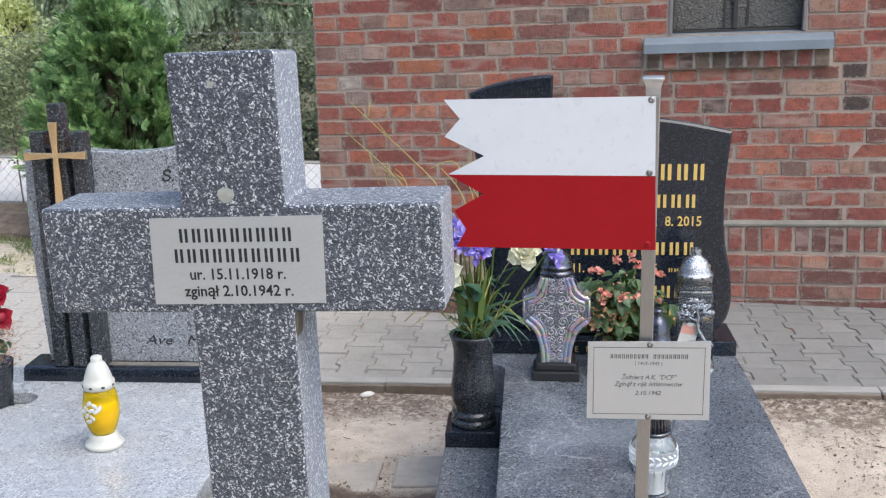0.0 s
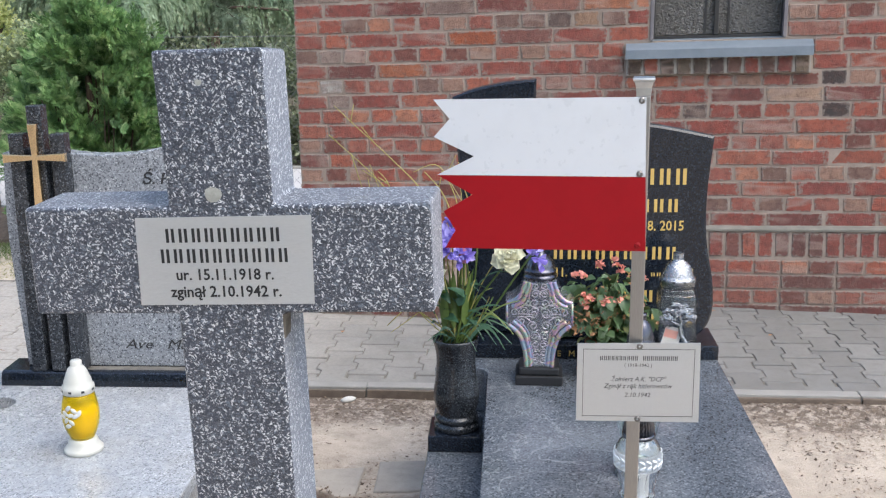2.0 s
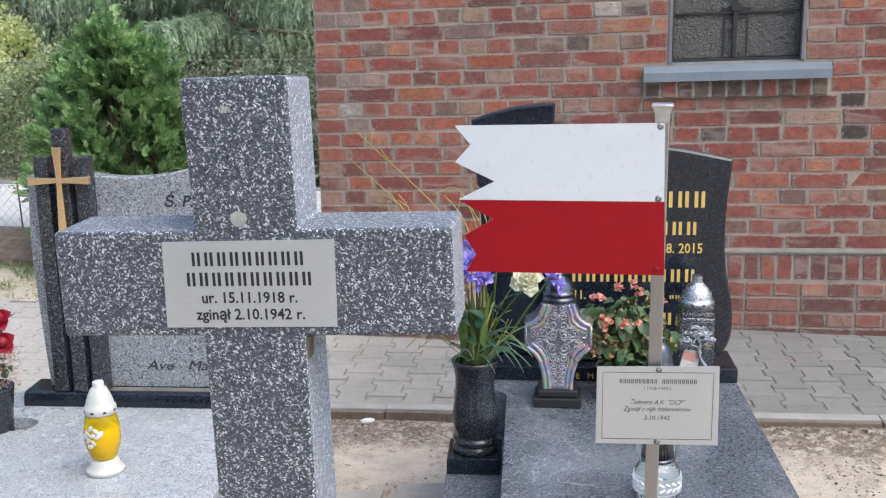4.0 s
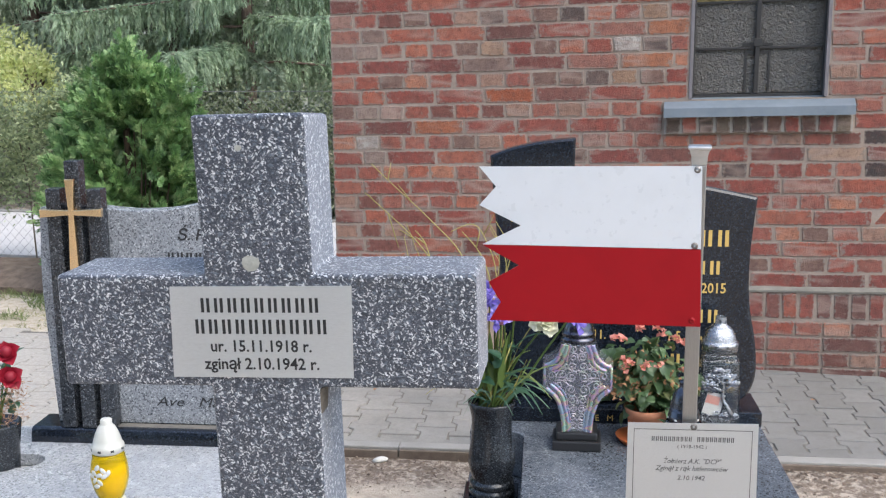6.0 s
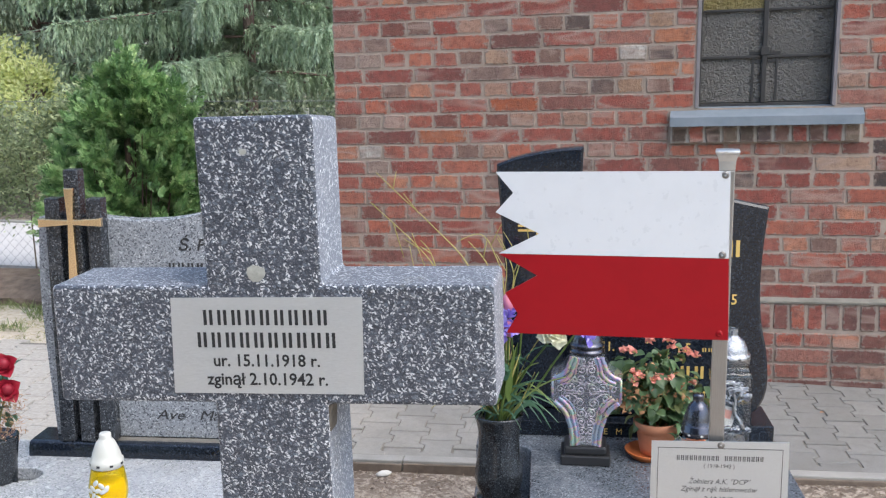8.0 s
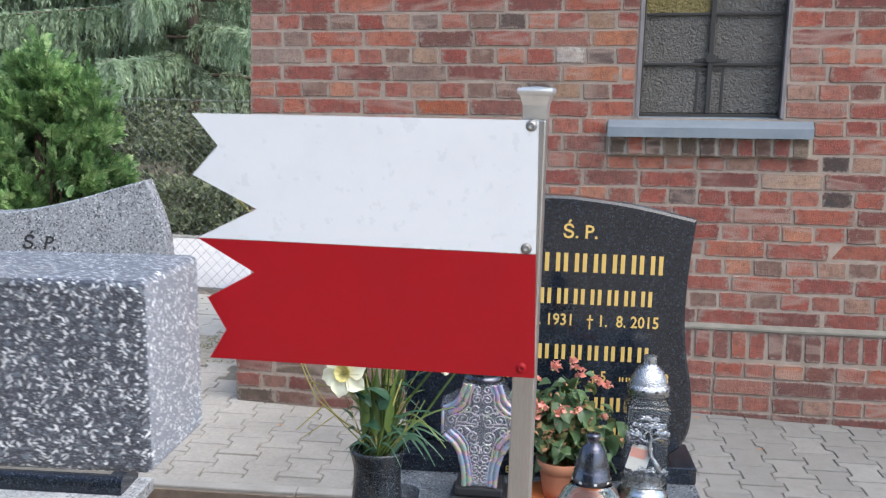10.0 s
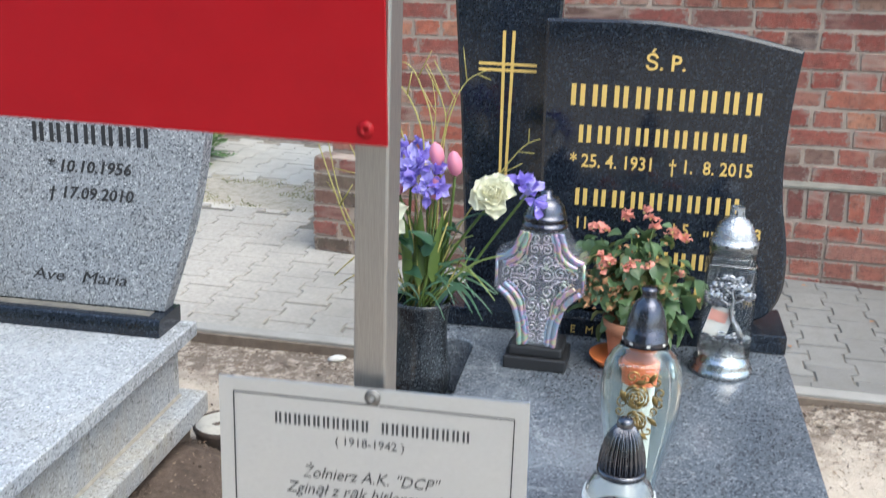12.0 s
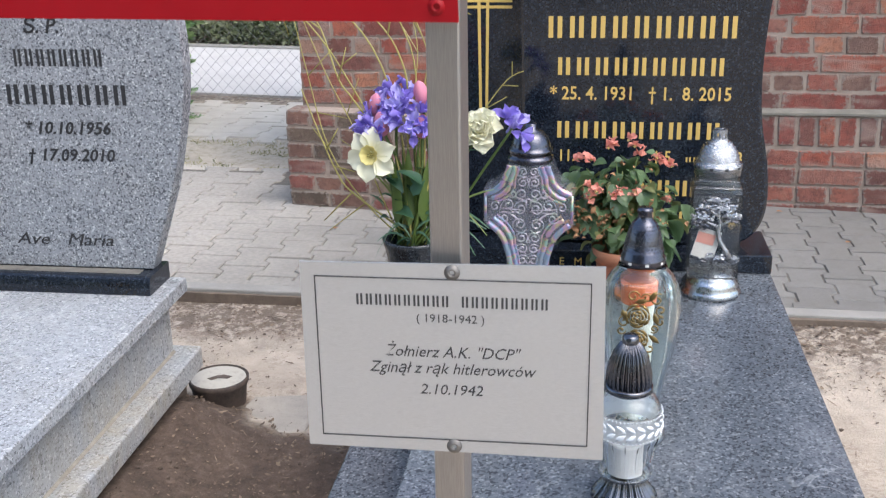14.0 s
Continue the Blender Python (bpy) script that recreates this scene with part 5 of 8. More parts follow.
twig([(-0.39, 3.01, 0.60), (-0.38, 3.02, 0.92), (-0.36, 3.02, 1.03), (-0.33, 3.02, 1.09), (-0.29, 3.02, 1.115)], 0.0022, [(0.75, (-0.01, 0, 0.07)), (0.9, (0.03, 0, -0.01)), (0.6, (-0.05, 0, 0.08))])
twig([(-0.40, 3.0, 0.60), (-0.33, 3.0, 0.78), (-0.25, 3.01, 0.90), (-0.20, 3.01, 0.965), (-0.165, 3.01, 0.985)], 0.002, [(0.7, (0.035, 0, 0.0)), (0.85, (0.0, 0, 0.03)), (0.5, (0.05, 0, 0.03))])
twig([(-0.43, 3.0, 0.60), (-0.52, 3.0, 0.68), (-0.60, 3.0, 0.80), (-0.645, 3.01, 0.96), (-0.67, 3.01, 1.08)], 0.002, [(0.3, (-0.09, 0, -0.07)), (0.5, (-0.04, 0, 0.05)), (0.8, (0.06, 0, 0.06)), (0.65, (0.07, 0, -0.01))])
twig([(-0.44, 3.0, 0.60), (-0.49, 3.0, 0.72), (-0.54, 3.0, 0.85), (-0.60, 3.0, 0.97), (-0.66, 3.0, 1.12)], 0.0018, [(0.6, (0.03, 0, 0.08)), (0.4, (-0.06, 0, 0.04))])
twig([(-0.40, 3.0, 0.60), (-0.40, 3.0, 0.90), (-0.39, 3.0, 1.02), (-0.40, 3.0, 1.09)], 0.0016, [(0.7, (-0.03, 0, 0.05))])
twig([(-0.42, 3.0, 0.60), (-0.42, 3.01, 0.85), (-0.418, 3.01, 0.948), (-0.432, 3.01, 1.005), (-0.458, 3.01, 1.054), (-0.50, 3.01, 1.10)], 0.0028, [(0.8, (0.01, 0, 0.05))])
twig([(-0.40, 3.01, 0.60), (-0.39, 3.02, 0.90), (-0.382, 3.02, 0.95), (-0.374, 3.02, 1.012), (-0.40, 3.02, 1.085), (-0.42, 3.02, 1.12)], 0.0022, [(0.7, (-0.035, 0, 0.06)), (0.6, (0.02, 0, 0.05))])
twig([(-0.42, 3.0, 0.62), (-0.48, 3.0, 0.822), (-0.538, 3.0, 0.912), (-0.57, 3.0, 0.956), (-0.605, 3.0, 1.063), (-0.635, 3.0, 1.10)], 0.0026, [(0.6, (0.02, 0, 0.07)), (0.8, (-0.03, 0, 0.02))])
twig([(-0.43, 3.0, 0.62), (-0.547, 2.99, 0.706), (-0.58, 2.99, 0.749), (-0.612, 2.99, 0.822), (-0.654, 2.99, 0.934)], 0.0026, [(0.25, (-0.07, 0, -0.07)), (0.6, (0.05, 0, -0.01)), (0.7, (0.03, 0, 0.05))])

# ---- iridescent cross-shaped lantern ----
lant = thing("cross_lantern", pose(-0.182, 3.185, T_TOP, 0, 0, 6), "iridescent moulded glass cross-shaped grave lantern with dark cap", "grave lantern")
part("base", boxed(-0.073, 0.073, -0.06, 0.06, 0.0005, 0.030, 0.004), BLACK_PLASTIC, lant)
part("base_step", boxed(-0.062, 0.062, -0.052, 0.052, 0.0305, 0.056, 0.006), BLACK_PLASTIC, lant)
lower = smooth_line([(0.046, 0.057), (0.048, 0.09), (0.055, 0.125), (0.072, 0.160), (0.101, 0.186)], 5)
upper = smooth_line([(0.104, 0.268), (0.084, 0.276), (0.066, 0.292), (0.054, 0.315), (0.050, 0.330)], 5)
half = lower + [(0.104, 0.190)] + upper
cross_poly = half + [(-x, z) for x, z in half[::-1]]


def shrunk(x, z, d):
    """A point of the lantern's outline moved inwards by about d."""
    return (max(x - d, 0.02), z + (d if z < 0.2 else -d) * (0.9 if x > 0.06 else 0.15))


clear(part("glass_body", prism(cross_poly, -0.048, 0.048, 0.007, 3), IRIDESCENT, lant, smooth=False))
scroll = bmesh.new()


def curl(bm, cx, cz, r, a0, turns, y, w=0.0021):
    pts = []
    for i in range(14):
        t = i / 13
        a = a0 + turns * 2 * math.pi * t
        q = r * (1 - 0.75 * t)
        pts.append((cx + q * math.cos(a), y, cz + q * math.sin(a)))
    tube(pts, [w * (0.7 + 0.6 * i / 13) for i in range(14)], 6, bm)


for x, z, r, a0, turn in ((0.012, 0.078, 0.0125, 0.4, 1.3), (0.013, 0.104, 0.0135, 2.6, -1.3), (0.013, 0.131, 0.0130, 0.8, 1.3), (0.015, 0.158, 0.0150, 3.0, -1.4), (0.020, 0.190, 0.0175, 5.2, 1.4), (0.056, 0.205, 0.0160, 2.2, -1.4),
                          (0.046, 0.236, 0.0150, 0.2, 1.3), (0.076, 0.232, 0.0135, 3.6, -1.3), (0.018, 0.228, 0.0165, 1.4, -1.4), (0.015, 0.262, 0.0150, 4.4, 1.3), (0.036, 0.262, 0.0100, 5.6, -1.1), (0.013, 0.290, 0.0125, 2.0, -1.3), (0.012, 0.314, 0.0105, 0.0, 1.2)):
    for side in (-1, 1):
        first = len(scroll.verts)
        curl(scroll, x, z, r, a0, turn, -0.0483, 0.0019)
        tube([(x + r * math.cos(a0), -0.0483, z + r * math.sin(a0)), (x + 1.5 * r * math.cos(a0 - turn * 0.5), -0.0483, z + 1.25 * r * math.sin(a0 - turn * 0.5)), (x * 0.25, -0.0483, z - 0.012)], [0.0016, 0.0024, 0.0010], 6, scroll)
        scroll.verts.ensure_lookup_table()
        for v in scroll.verts[first:]:
            v.co.x *= side
bmesh.ops.recalc_face_normals(scroll, faces=scroll.faces[:])
tagged(clear(part("scroll_relief", scroll, SCROLL_GLASS, lant, "raised scroll ornament", smooth=True)), kind="stuff")
for s in (-1, 1):
    for line in (lower, upper):
        for d, r in ((0.007, 0.0072), (0.0200, 0.0062), (0.0285, 0.0024)):
            pts = [(s * shrunk(x, z, d)[0], -0.0475, shrunk(x, z, d)[1]) for x, z in line]
            clear(part("rim", tube(pts, r, 8), RAINBOW, lant, smooth=True))
    clear(part("rim", tube([(s * 0.0985, -0.0475, 0.196), (s * 0.0985, -0.0475, 0.262)], 0.0035, 8), RAINBOW, lant, smooth=True))
cap = part("cap", lathe([(0.050, 0.3305), (0.052, 0.333), (0.052, 0.341), (0.047, 0.343), (0.047, 0.349), (0.050, 0.351), (0.050, 0.358), (0.046, 0.360), (0.045, 0.368), (0.039, 0.386), (0.028, 0.399), (0.014, 0.403), (0.013, 0.414), (0.010, 0.417), (0, 0.417)], 40), SMOKE, lant, "dark smoked domed cap", smooth=True)

# ---- square lantern with a silver tree ----
sq = thing("tree_lantern", pose(0.232, 3.30, T_TOP, 0, 0, 5), "square glass grave lantern with a silver tree, silver cap and foot", "grave lantern")
part("foot", lathe([(0, 0.0005), (0.072, 0.0005), (0.074, 0.006), (0.071, 0.014), (0.065, 0.020), (0.067, 0.026), (0.060, 0.036), (0.054, 0.044), (0.053, 0.050), (0, 0.050)], 40), SILVER, sq, smooth=True)
SQ = [(0.052, 0.0505), (0.059, 0.056), (0.060, 0.085), (0.0595, 0.18), (0.0585, 0.258), (0.056, 0.268), (0.051, 0.273), (0.0525, 0.277), (0.051, 0.283), (0.048, 0.287), (0.048, 0.2915)]
clear(part("glass_body", shell(SQ, 0.004, 64, 0.86), GLASS_CUT, sq, smooth=False))
part("cap", lathe([(0.050, 0.2920), (0.0535, 0.293), (0.0535, 0.305), (0.0545, 0.3055), (0.0545, 0.3185), (0.0485, 0.3205), (0.0475, 0.326), (0.044, 0.340), (0.037, 0.354), (0.027, 0.366), (0.018, 0.3715), (0.0175, 0.374), (0, 0.374)], 40), SILVER_BRIGHT, sq, "polished silver domed cap", smooth=True)
for i in range(10):
    a = 2 * math.pi * i / 10
    part("vent", boxed(-0.004, 0.004, -0.001, 0.001, -0.003, 0.003), BLACK_PLASTIC, sq).matrix_local = pose(0.0542 * math.cos(a), 0.0542 * math.sin(a), 0.312, 0, 0, math.degrees(a) + 90)
for i in range(5):
    a = 2 * math.pi * i / 5 - 1.2
    part("crown_tooth", boxed(-0.0062, 0.0062, -0.0015, 0.0015, 0.3735, 0.394, 0.001), SILVER_BRIGHT, sq).matrix_local = pose(0.014 * math.cos(a), 0.014 * math.sin(a), 0, 0, 0, math.degrees(a) + 90)
part("crown_rim", lathe([(0.0135, 0.389), (0.0165, 0.389), (0.0165, 0.3955), (0.0135, 0.3955)], 24), SILVER_BRIGHT, sq, smooth=False)
FY = -0.0615
tree_bm = bmesh.new()
tube([(0.034, FY, 0.108), (0.024, FY, 0.128), (0.010, FY, 0.150), (0.006, FY, 0.172), (0.010, FY, 0.194), (0.004, FY, 0.214), (0.014, FY, 0.236)], [0.009, 0.0065, 0.0055, 0.005, 0.0045, 0.0038, 0.0025], 8, tree_bm)
for pts in (((0.009, 0.184), (0.028, 0.196), (0.042, 0.204)), ((0.007, 0.180), (-0.014, 0.190), (-0.034, 0.200)), ((0.006, 0.206), (-0.012, 0.220), (-0.026, 0.226)), ((0.010, 0.200), (0.024, 0.214), (0.034, 0.224)), ((0.030, 0.116), (0.008, 0.108), (-0.012, 0.106)), ((0.034, 0.110), (0.044, 0.104), (0.052, 0.102))):
    tube([(x, FY, z) for x, z in pts], [0.0042, 0.0032, 0.0015], 6, tree_bm)
tagged(part("tree_relief", tree_bm, SILVER_BRIGHT, sq, "silver tree relief", smooth=True), kind="stuff")
rt = random.Random(3)
for pads, mat_ in ((((0.000, 0.245, 0.022), (-0.014, 0.228, 0.028), (-0.034, 0.205, 0.022), (0.036, 0.208, 0.018), (0.026, 0.228, 0.018), (0.008, 0.108, 0.046)), SILVER), (((-0.004, 0.238, 0.024), (-0.018, 0.220, 0.030), (-0.032, 0.196, 0.026), (-0.030, 0.186, 0.018), (0.036, 0.201, 0.016), (0.008, 0.100, 0.046)), PEWTER)):
    pad = bmesh.new()
    for cx, cz, w in pads:
        for i in range(46):
            c = (max(-0.052, min(0.052, cx + rt.gauss(0, 0.5) * w)), FY + rt.uniform(-0.002, 0.001), cz + rt.gauss(0, 0.0042))
            b = lathe([(0, -0.0025), (0.0034, -0.001), (0.0038, 0.001), (0, 0.003)], 6)
            b.transform(pose(*c, rt.uniform(-40, 40), rt.uniform(-30, 30), 0) @ Matrix.Diagonal((rt.uniform(0.9, 1.7), 0.5, rt.uniform(0.7, 1.2), 1)))
            tm = bpy.data.meshes.new("t")
            b.to_mesh(tm)
            b.free()
            pad.from_mesh(tm)
    tagged(part("foliage_relief", pad, mat_, sq, "silver foliage pads"), kind="stuff")
rays = bmesh.new()
for i in range(11):
    x = -0.048 + i * 0.0095
    tube([(x, FY + 0.001, 0.262 - 0.004 * (i % 2)), (x - rt.uniform(0.003, 0.008), FY + 0.001, 0.246 - 0.014 * rt.random())], 0.0010, 4, rays)
tagged(part("line_relief", rays, SILVER_BRIGHT, sq), kind="stuff")
part("paper_label", boxed(-0.026, 0.026, -0.0004, 0.0004, -0.035, 0.035, 0.0), PAPER, sq, "faded paper label inside the glass").matrix_local = pose(-0.018, -0.0545, 0.138, 0, 14, 0)
part("picture_label", boxed(-0.020, 0.020, -0.0003, 0.0003, -0.012, 0.014), PETAL_CORAL, sq, "faded reddish picture").matrix_local = pose(-0.020, -0.0554, 0.150, 0, 14, 0)

# ---- begonia in a terracotta pot ----
beg = thing("potted_begonia", pose(0.022, 3.262, T_TOP), "coral begonia with dry tips in a terracotta pot", "potted plant")
part("saucer", lathe([(0, 0.0005), (0.062, 0.0005), (0.074, 0.014), (0.080, 0.022), (0.077, 0.023), (0.066, 0.008), (0, 0.006)], 36), TERRACOTTA_BRIGHT, beg, "orange plastic saucer", smooth=True).matrix_local = pose(-0.012, -0.012, 0)
part("pot", lathe([(0, 0.009), (0.046, 0.009), (0.050, 0.03), (0.058, 0.075), (0.060, 0.082), (0.067, 0.083), (0.069, 0.110), (0.066, 0.112), (0.060, 0.108), (0.058, 0.098), (0, 0.096)], 36), TERRACOTTA, beg, smooth=True)
beg_leaf = [petal_mesh("leaf", l, w, c, d, 0.08, m, 30 + s, 0.48) for s, (l, w, c, d, m) in enumerate(((0.056, 0.052, 0.5, 0.5, LEAF_BEGONIA), (0.044, 0.036, 0.3, 0.35, LEAF_BEGONIA), (0.060, 0.050, 0.4, 0.9, LEAF_BEGONIA), (0.040, 0.034, 0.4, 0.3, LEAF_BEGONIA), (0.046, 0.032, 0.5, 0.6, LEAF_OLIVE)))]
dry_leaf = [petal_mesh("leaf", 0.017, 0.012, 0.7, 0.5, 0.2, LEAF_DRY, 40 + s) for s in range(2)]
bloom = [petal_mesh("petal", 0.020, 0.020, 0.5, 0.3, 0.12, PETAL_CORAL, 50 + s, 0.62) for s in range(2)]
rng_g = random.Random(8)
stems = bmesh.new()
tips = []
for i in range(44):
    a, r = rng_g.uniform(0, 2 * math.pi), rng_g.uniform(0.01, 0.112)
    tip = Vector((r * math.cos(a) * 1.05, r * math.sin(a) * 0.75, 0.12 + rng_g.uniform(0.02, 0.225) * (1 - 0.30 * r / 0.125)))
    tips.append(tip)
    tube([(0.02 * math.cos(a), 0.02 * math.sin(a), 0.095), tip * 0.55 + Vector((0, 0, 0.08)), tip], [0.003, 0.0025, 0.0015], 5, stems)
tagged(part("stem", stems, STEM_GREEN, beg, smooth=True), kind="stuff")
for tip in tips:
    for j in range(7):
        p = tip + Vector((rng_g.uniform(-0.032, 0.032), rng_g.uniform(-0.03, 0.03), rng_g.uniform(-0.06, 0.008)))
        a = math.degrees(math.atan2(p.y, p.x)) + rng_g.uniform(-70, 70)
        put("leaf", beg_leaf[rng_g.randrange(5)], beg, pose(*p, rng_g.uniform(-30, 30), rng_g.uniform(-10, 45), a) @ Matrix.Scale(rng_g.uniform(0.6, 1.0), 4))
for i in range(130):
    a = rng_g.uniform(0, 2 * math.pi)
    left = i % 4 < 3
    p = Vector(((-0.065 if left else 0.045) + rng_g.gauss(0, 0.036), -0.065 + rng_g.gauss(0, 0.022), (0.155 if left else 0.19) + abs(rng_g.gauss(0, 0.062))))
    put("leaf", dry_leaf[i % 2], beg, pose(*p, rng_g.uniform(-60, 60), rng_g.uniform(-60, 60), rng_g.uniform(0, 360)) @ Matrix.Scale(rng_g.uniform(0.45, 1.1), 4))
for c in ((-0.105, -0.03, 0.325), (-0.085, -0.05, 0.335), (-0.07, -0.04, 0.328), (-0.02, -0.03, 0.365), (-0.032, -0.04, 0.358), (0.012, -0.04, 0.378), (0.026, -0.03, 0.362), (0.04, -0.03, 0.345), (0.075, -0.02, 0.335), (0.088, -0.03, 0.328), (-0.05, -0.09, 0.268), (-0.065, -0.085, 0.252), (-0.062, -0.09, 0.278), (0.002, -0.085, 0.272), (-0.012, -0.09, 0.262), (0.035, -0.085, 0.266), (0.105, -0.03, 0.24), (0.11, -0.03, 0.32)):
    centre = part("blossom", lathe([(0, -0.004), (0.004, 0), (0, 0.004)], 6), PETAL_YELLOW, beg)
    centre.matrix_local = pose(*c)
    for j in range(7):
        put("petal", bloom[j % 2], centre, pose(rng_g.uniform(-0.007, 0.007), rng_g.uniform(-0.007, 0.007), rng_g.uniform(-0.006, 0.006), rng_g.uniform(-50, 50), rng_g.uniform(-70, 20), rng_g.uniform(0, 360)) @ Matrix.Scale(rng_g.uniform(0.6, 0.95), 4))

# ---- pear-shaped lantern with a gold rose ----
pear = thing("rose_lantern", pose(0.132, 2.56, T_TOP, 0, 0, 4), "clear pear-shaped glass grave lantern with gold rose", "grave lantern")
part("foot", lathe([(0, 0.0005), (0.052, 0.0005), (0.054, 0.006), (0.048, 0.016), (0.036, 0.026), (0.034, 0.032), (0, 0.032)], 36), SILVER, pear, smooth=True)
PEAR_Z = [0.0325, 0.05, 0.085, 0.125, 0.170, 0.215, 0.25, 0.285, 0.308, 0.318, 0.326]
PEAR_R = [0.034, 0.036, 0.041, 0.050, 0.060, 0.0665, 0.068, 0.064, 0.053, 0.043, 0.040]
body = shell(list(zip(PEAR_R, PEAR_Z)), 0.006, 48)
for v in body.verts:
    v.co.y *= 0.80  # flattened front and back
clear(part("glass_body", body, GLASS_GREEN, pear, smooth=True))
part("candle_insert", lathe([(0, 0.04), (0.025, 0.04), (0.027, 0.255), (0.025, 0.258), (0, 0.258)], 28), PAPER, pear, "white paper-wrapped candle", smooth=False).matrix_local = pose(-0.004, 0, 0)
# added band: stands in for the orange pot refracted through the glass
part("candle_band", lathe([(0.030, 0.258), (0.032, 0.292), (0.028, 0.297), (0, 0.297)], 28), paint("orange_foil", (0.62, 0.16, 0.07), 0.3, 0.1), pear, "added orange band for the pot refracted through the glass", smooth=False).matrix_local = pose(-0.004, 0, 0)
cap = part("cap", lathe([(0.039, 0.3265), (0.0415, 0.328), (0.0415, 0.340), (0.038, 0.343), (0.0385, 0.350), (0.036, 0.352), (0.034, 0.366), (0.028, 0.386), (0.021, 0.400), (0.014, 0.406), (0.013, 0.416), (0.015, 0.418), (0.014, 0.424), (0, 0.424)], 40), SMOKE, pear, "smoked cap with a lattice pattern", smooth=True)
stud = bmesh.new()
for k in range(8):
    z = 0.354 + 0.006 * k
    r = np.interp(z, [0.352, 0.366, 0.386, 0.400], [0.036, 0.034, 0.028, 0.021])
    for i in range(26):
        a = 2 * math.pi * (i + 0.5 * (k % 2)) / 26
        b = bmesh.ops.create_icosphere(stud, subdivisions=1, radius=0.0016)["verts"]
        for v in b:
            v.co += Vector((r * math.cos(a), r * math.sin(a), z))
tagged(part("stud_lattice", stud, PEWTER, cap), kind="stuff")
for i in range(8):
    a = 2 * math.pi * i / 8 + 0.2
    part("vent", boxed(-0.003, 0.003, -0.001, 0.001, -0.002, 0.002), PAPER, cap).matrix_local = pose(0.0373 * math.cos(a), 0.0373 * math.sin(a), 0.334, 0, 0, math.degrees(a) + 90)
for ob in [cap] + list(cap.children):
    for v in ob.data.vertices if ob.name.startswith(("cap", "stud")) else ():
        v.co.x *= 0.9
        v.co.y *= 0.9
rose_bm = bmesh.new()
RY = -0.0560
for cx, cz, big in ((-0.004, 0.252, 1.15), (-0.002, 0.210, 0.95)):
    for r, y in ((0.017, 0.001), (0.0125, -0.002), (0.008, -0.004), (0.004, -0.005)):
        for i in range(5):
            a0 = 2 * math.pi * i / 5 + r * 90
            tube([(cx + big * r * math.cos(a0 + t), RY + y, cz + big * r * math.sin(a0 + t)) for t in (0, 0.4, 0.8, 1.2)], [0.0012, 0.0028, 0.0028, 0.0012], 5, rose_bm)
for cx, cz, r, a0, tn in ((-0.012, 0.268, 0.011, 0, 1.1), (0.010, 0.266, 0.009, 3, -1.2), (0.027, 0.264, 0.012, 1, 1.1), (0.034, 0.245, 0.010, 5, -1.1), (0.034, 0.225, 0.009, 1, 1.0), (0.024, 0.212, 0.008, 4, 1.2), (-0.026, 0.222, 0.010, 2, 1.1), (-0.030, 0.206, 0.008, 0, -1.0), (0.018, 0.176, 0.010, 2, 1.0)):
    curl(rose_bm, cx, 0.018 + cz, r, a0, tn, RY + 0.002, 0.0016)
for cx, cz, rot in ((0.020, 0.272, 30), (0.026, 0.232, -20), (-0.026, 0.236, 160), (0.024, 0.196, -50), (-0.022, 0.190, 200), (0.010, 0.168, -60), (0.002, 0.262, 80)):
    b = lathe([(0, -0.011), (0.0045, -0.003), (0.0035, 0.004), (0, 0.011)], 8)
    b.transform(pose(cx, RY + 0.001, cz + 0.016, 0, rot, 0) @ Matrix.Diagonal((1.1, 0.35, 1.1, 1)))
    tm = bpy.data.meshes.new("t")
    b.to_mesh(tm)
    b.free()
    rose_bm.from_mesh(tm)
tagged(part("rose_relief", rose_bm, GOLD_LEAF, pear, "antique gold rose relief", smooth=True), kind="stuff")
bead = bmesh.new()
for k in range(46):
    z = 0.055 + 0.245 * k / 45
    R = np.interp(z, PEAR_Z, PEAR_R)
    for s in (-1, 1):
        x = s * R * 0.72
        y = -0.80 * math.sqrt(max(R * R - x * x, 0.0))
        b = bmesh.ops.create_icosphere(bead, subdivisions=1, radius=0.0021)["verts"]
        for v in b:
            v.co += Vector((x, y - 0.0006, z))
for k in range(13):
    x = -0.036 + 0.072 * k / 12
    b = bmesh.ops.create_icosphere(bead, subdivisions=1, radius=0.0021)["verts"]
    for v in b:
        v.co += Vector((x, -0.80 * math.sqrt(0.058 ** 2 - x * x), 0.296 + 0.006 * math.cos(x * 40)))
tagged(clear(part("bead_line", bead, GLASS_BRIGHT, pear)), kind="stuff")

# ---- front lantern with fluted cap and foot ----
fl = thing("fluted_lantern", pose(0.136, 2.35, T_TOP, 0, 0, 4), "glass grave lantern with fluted pewter cap and foot", "grave lantern")
part("foot", lathe([(0, 0.0005), (0.058, 0.0005), (0.062, 0.006), (0.061, 0.018), (0.053, 0.036), (0.043, 0.060), (0.038, 0.078), (0.037, 0.092), (0, 0.092)], 120, 0, None, (0, 0), 0.13, 22), PEWTER, fl, "fluted pewter foot", smooth=True)
FLZ = [(0.035, 0.0925), (0.042, 0.097), (0.042, 0.105), (0.037, 0.111), (0.039, 0.135), (0.044, 0.158), (0.050, 0.176), (0.053, 0.195), (0.053, 0.213), (0.049, 0.230), (0.041, 0.247), (0.035, 0.253), (0.034, 0.258)]
clear(part("glass_body", shell(FLZ, 0.004, 60), GLASS, fl, smooth=True))
part("candle_insert", lathe([(0, 0.099), (0.026, 0.099), (0.027, 0.155), (0.025, 0.157), (0, 0.157)], 28), WAX, fl, "white candle insert")
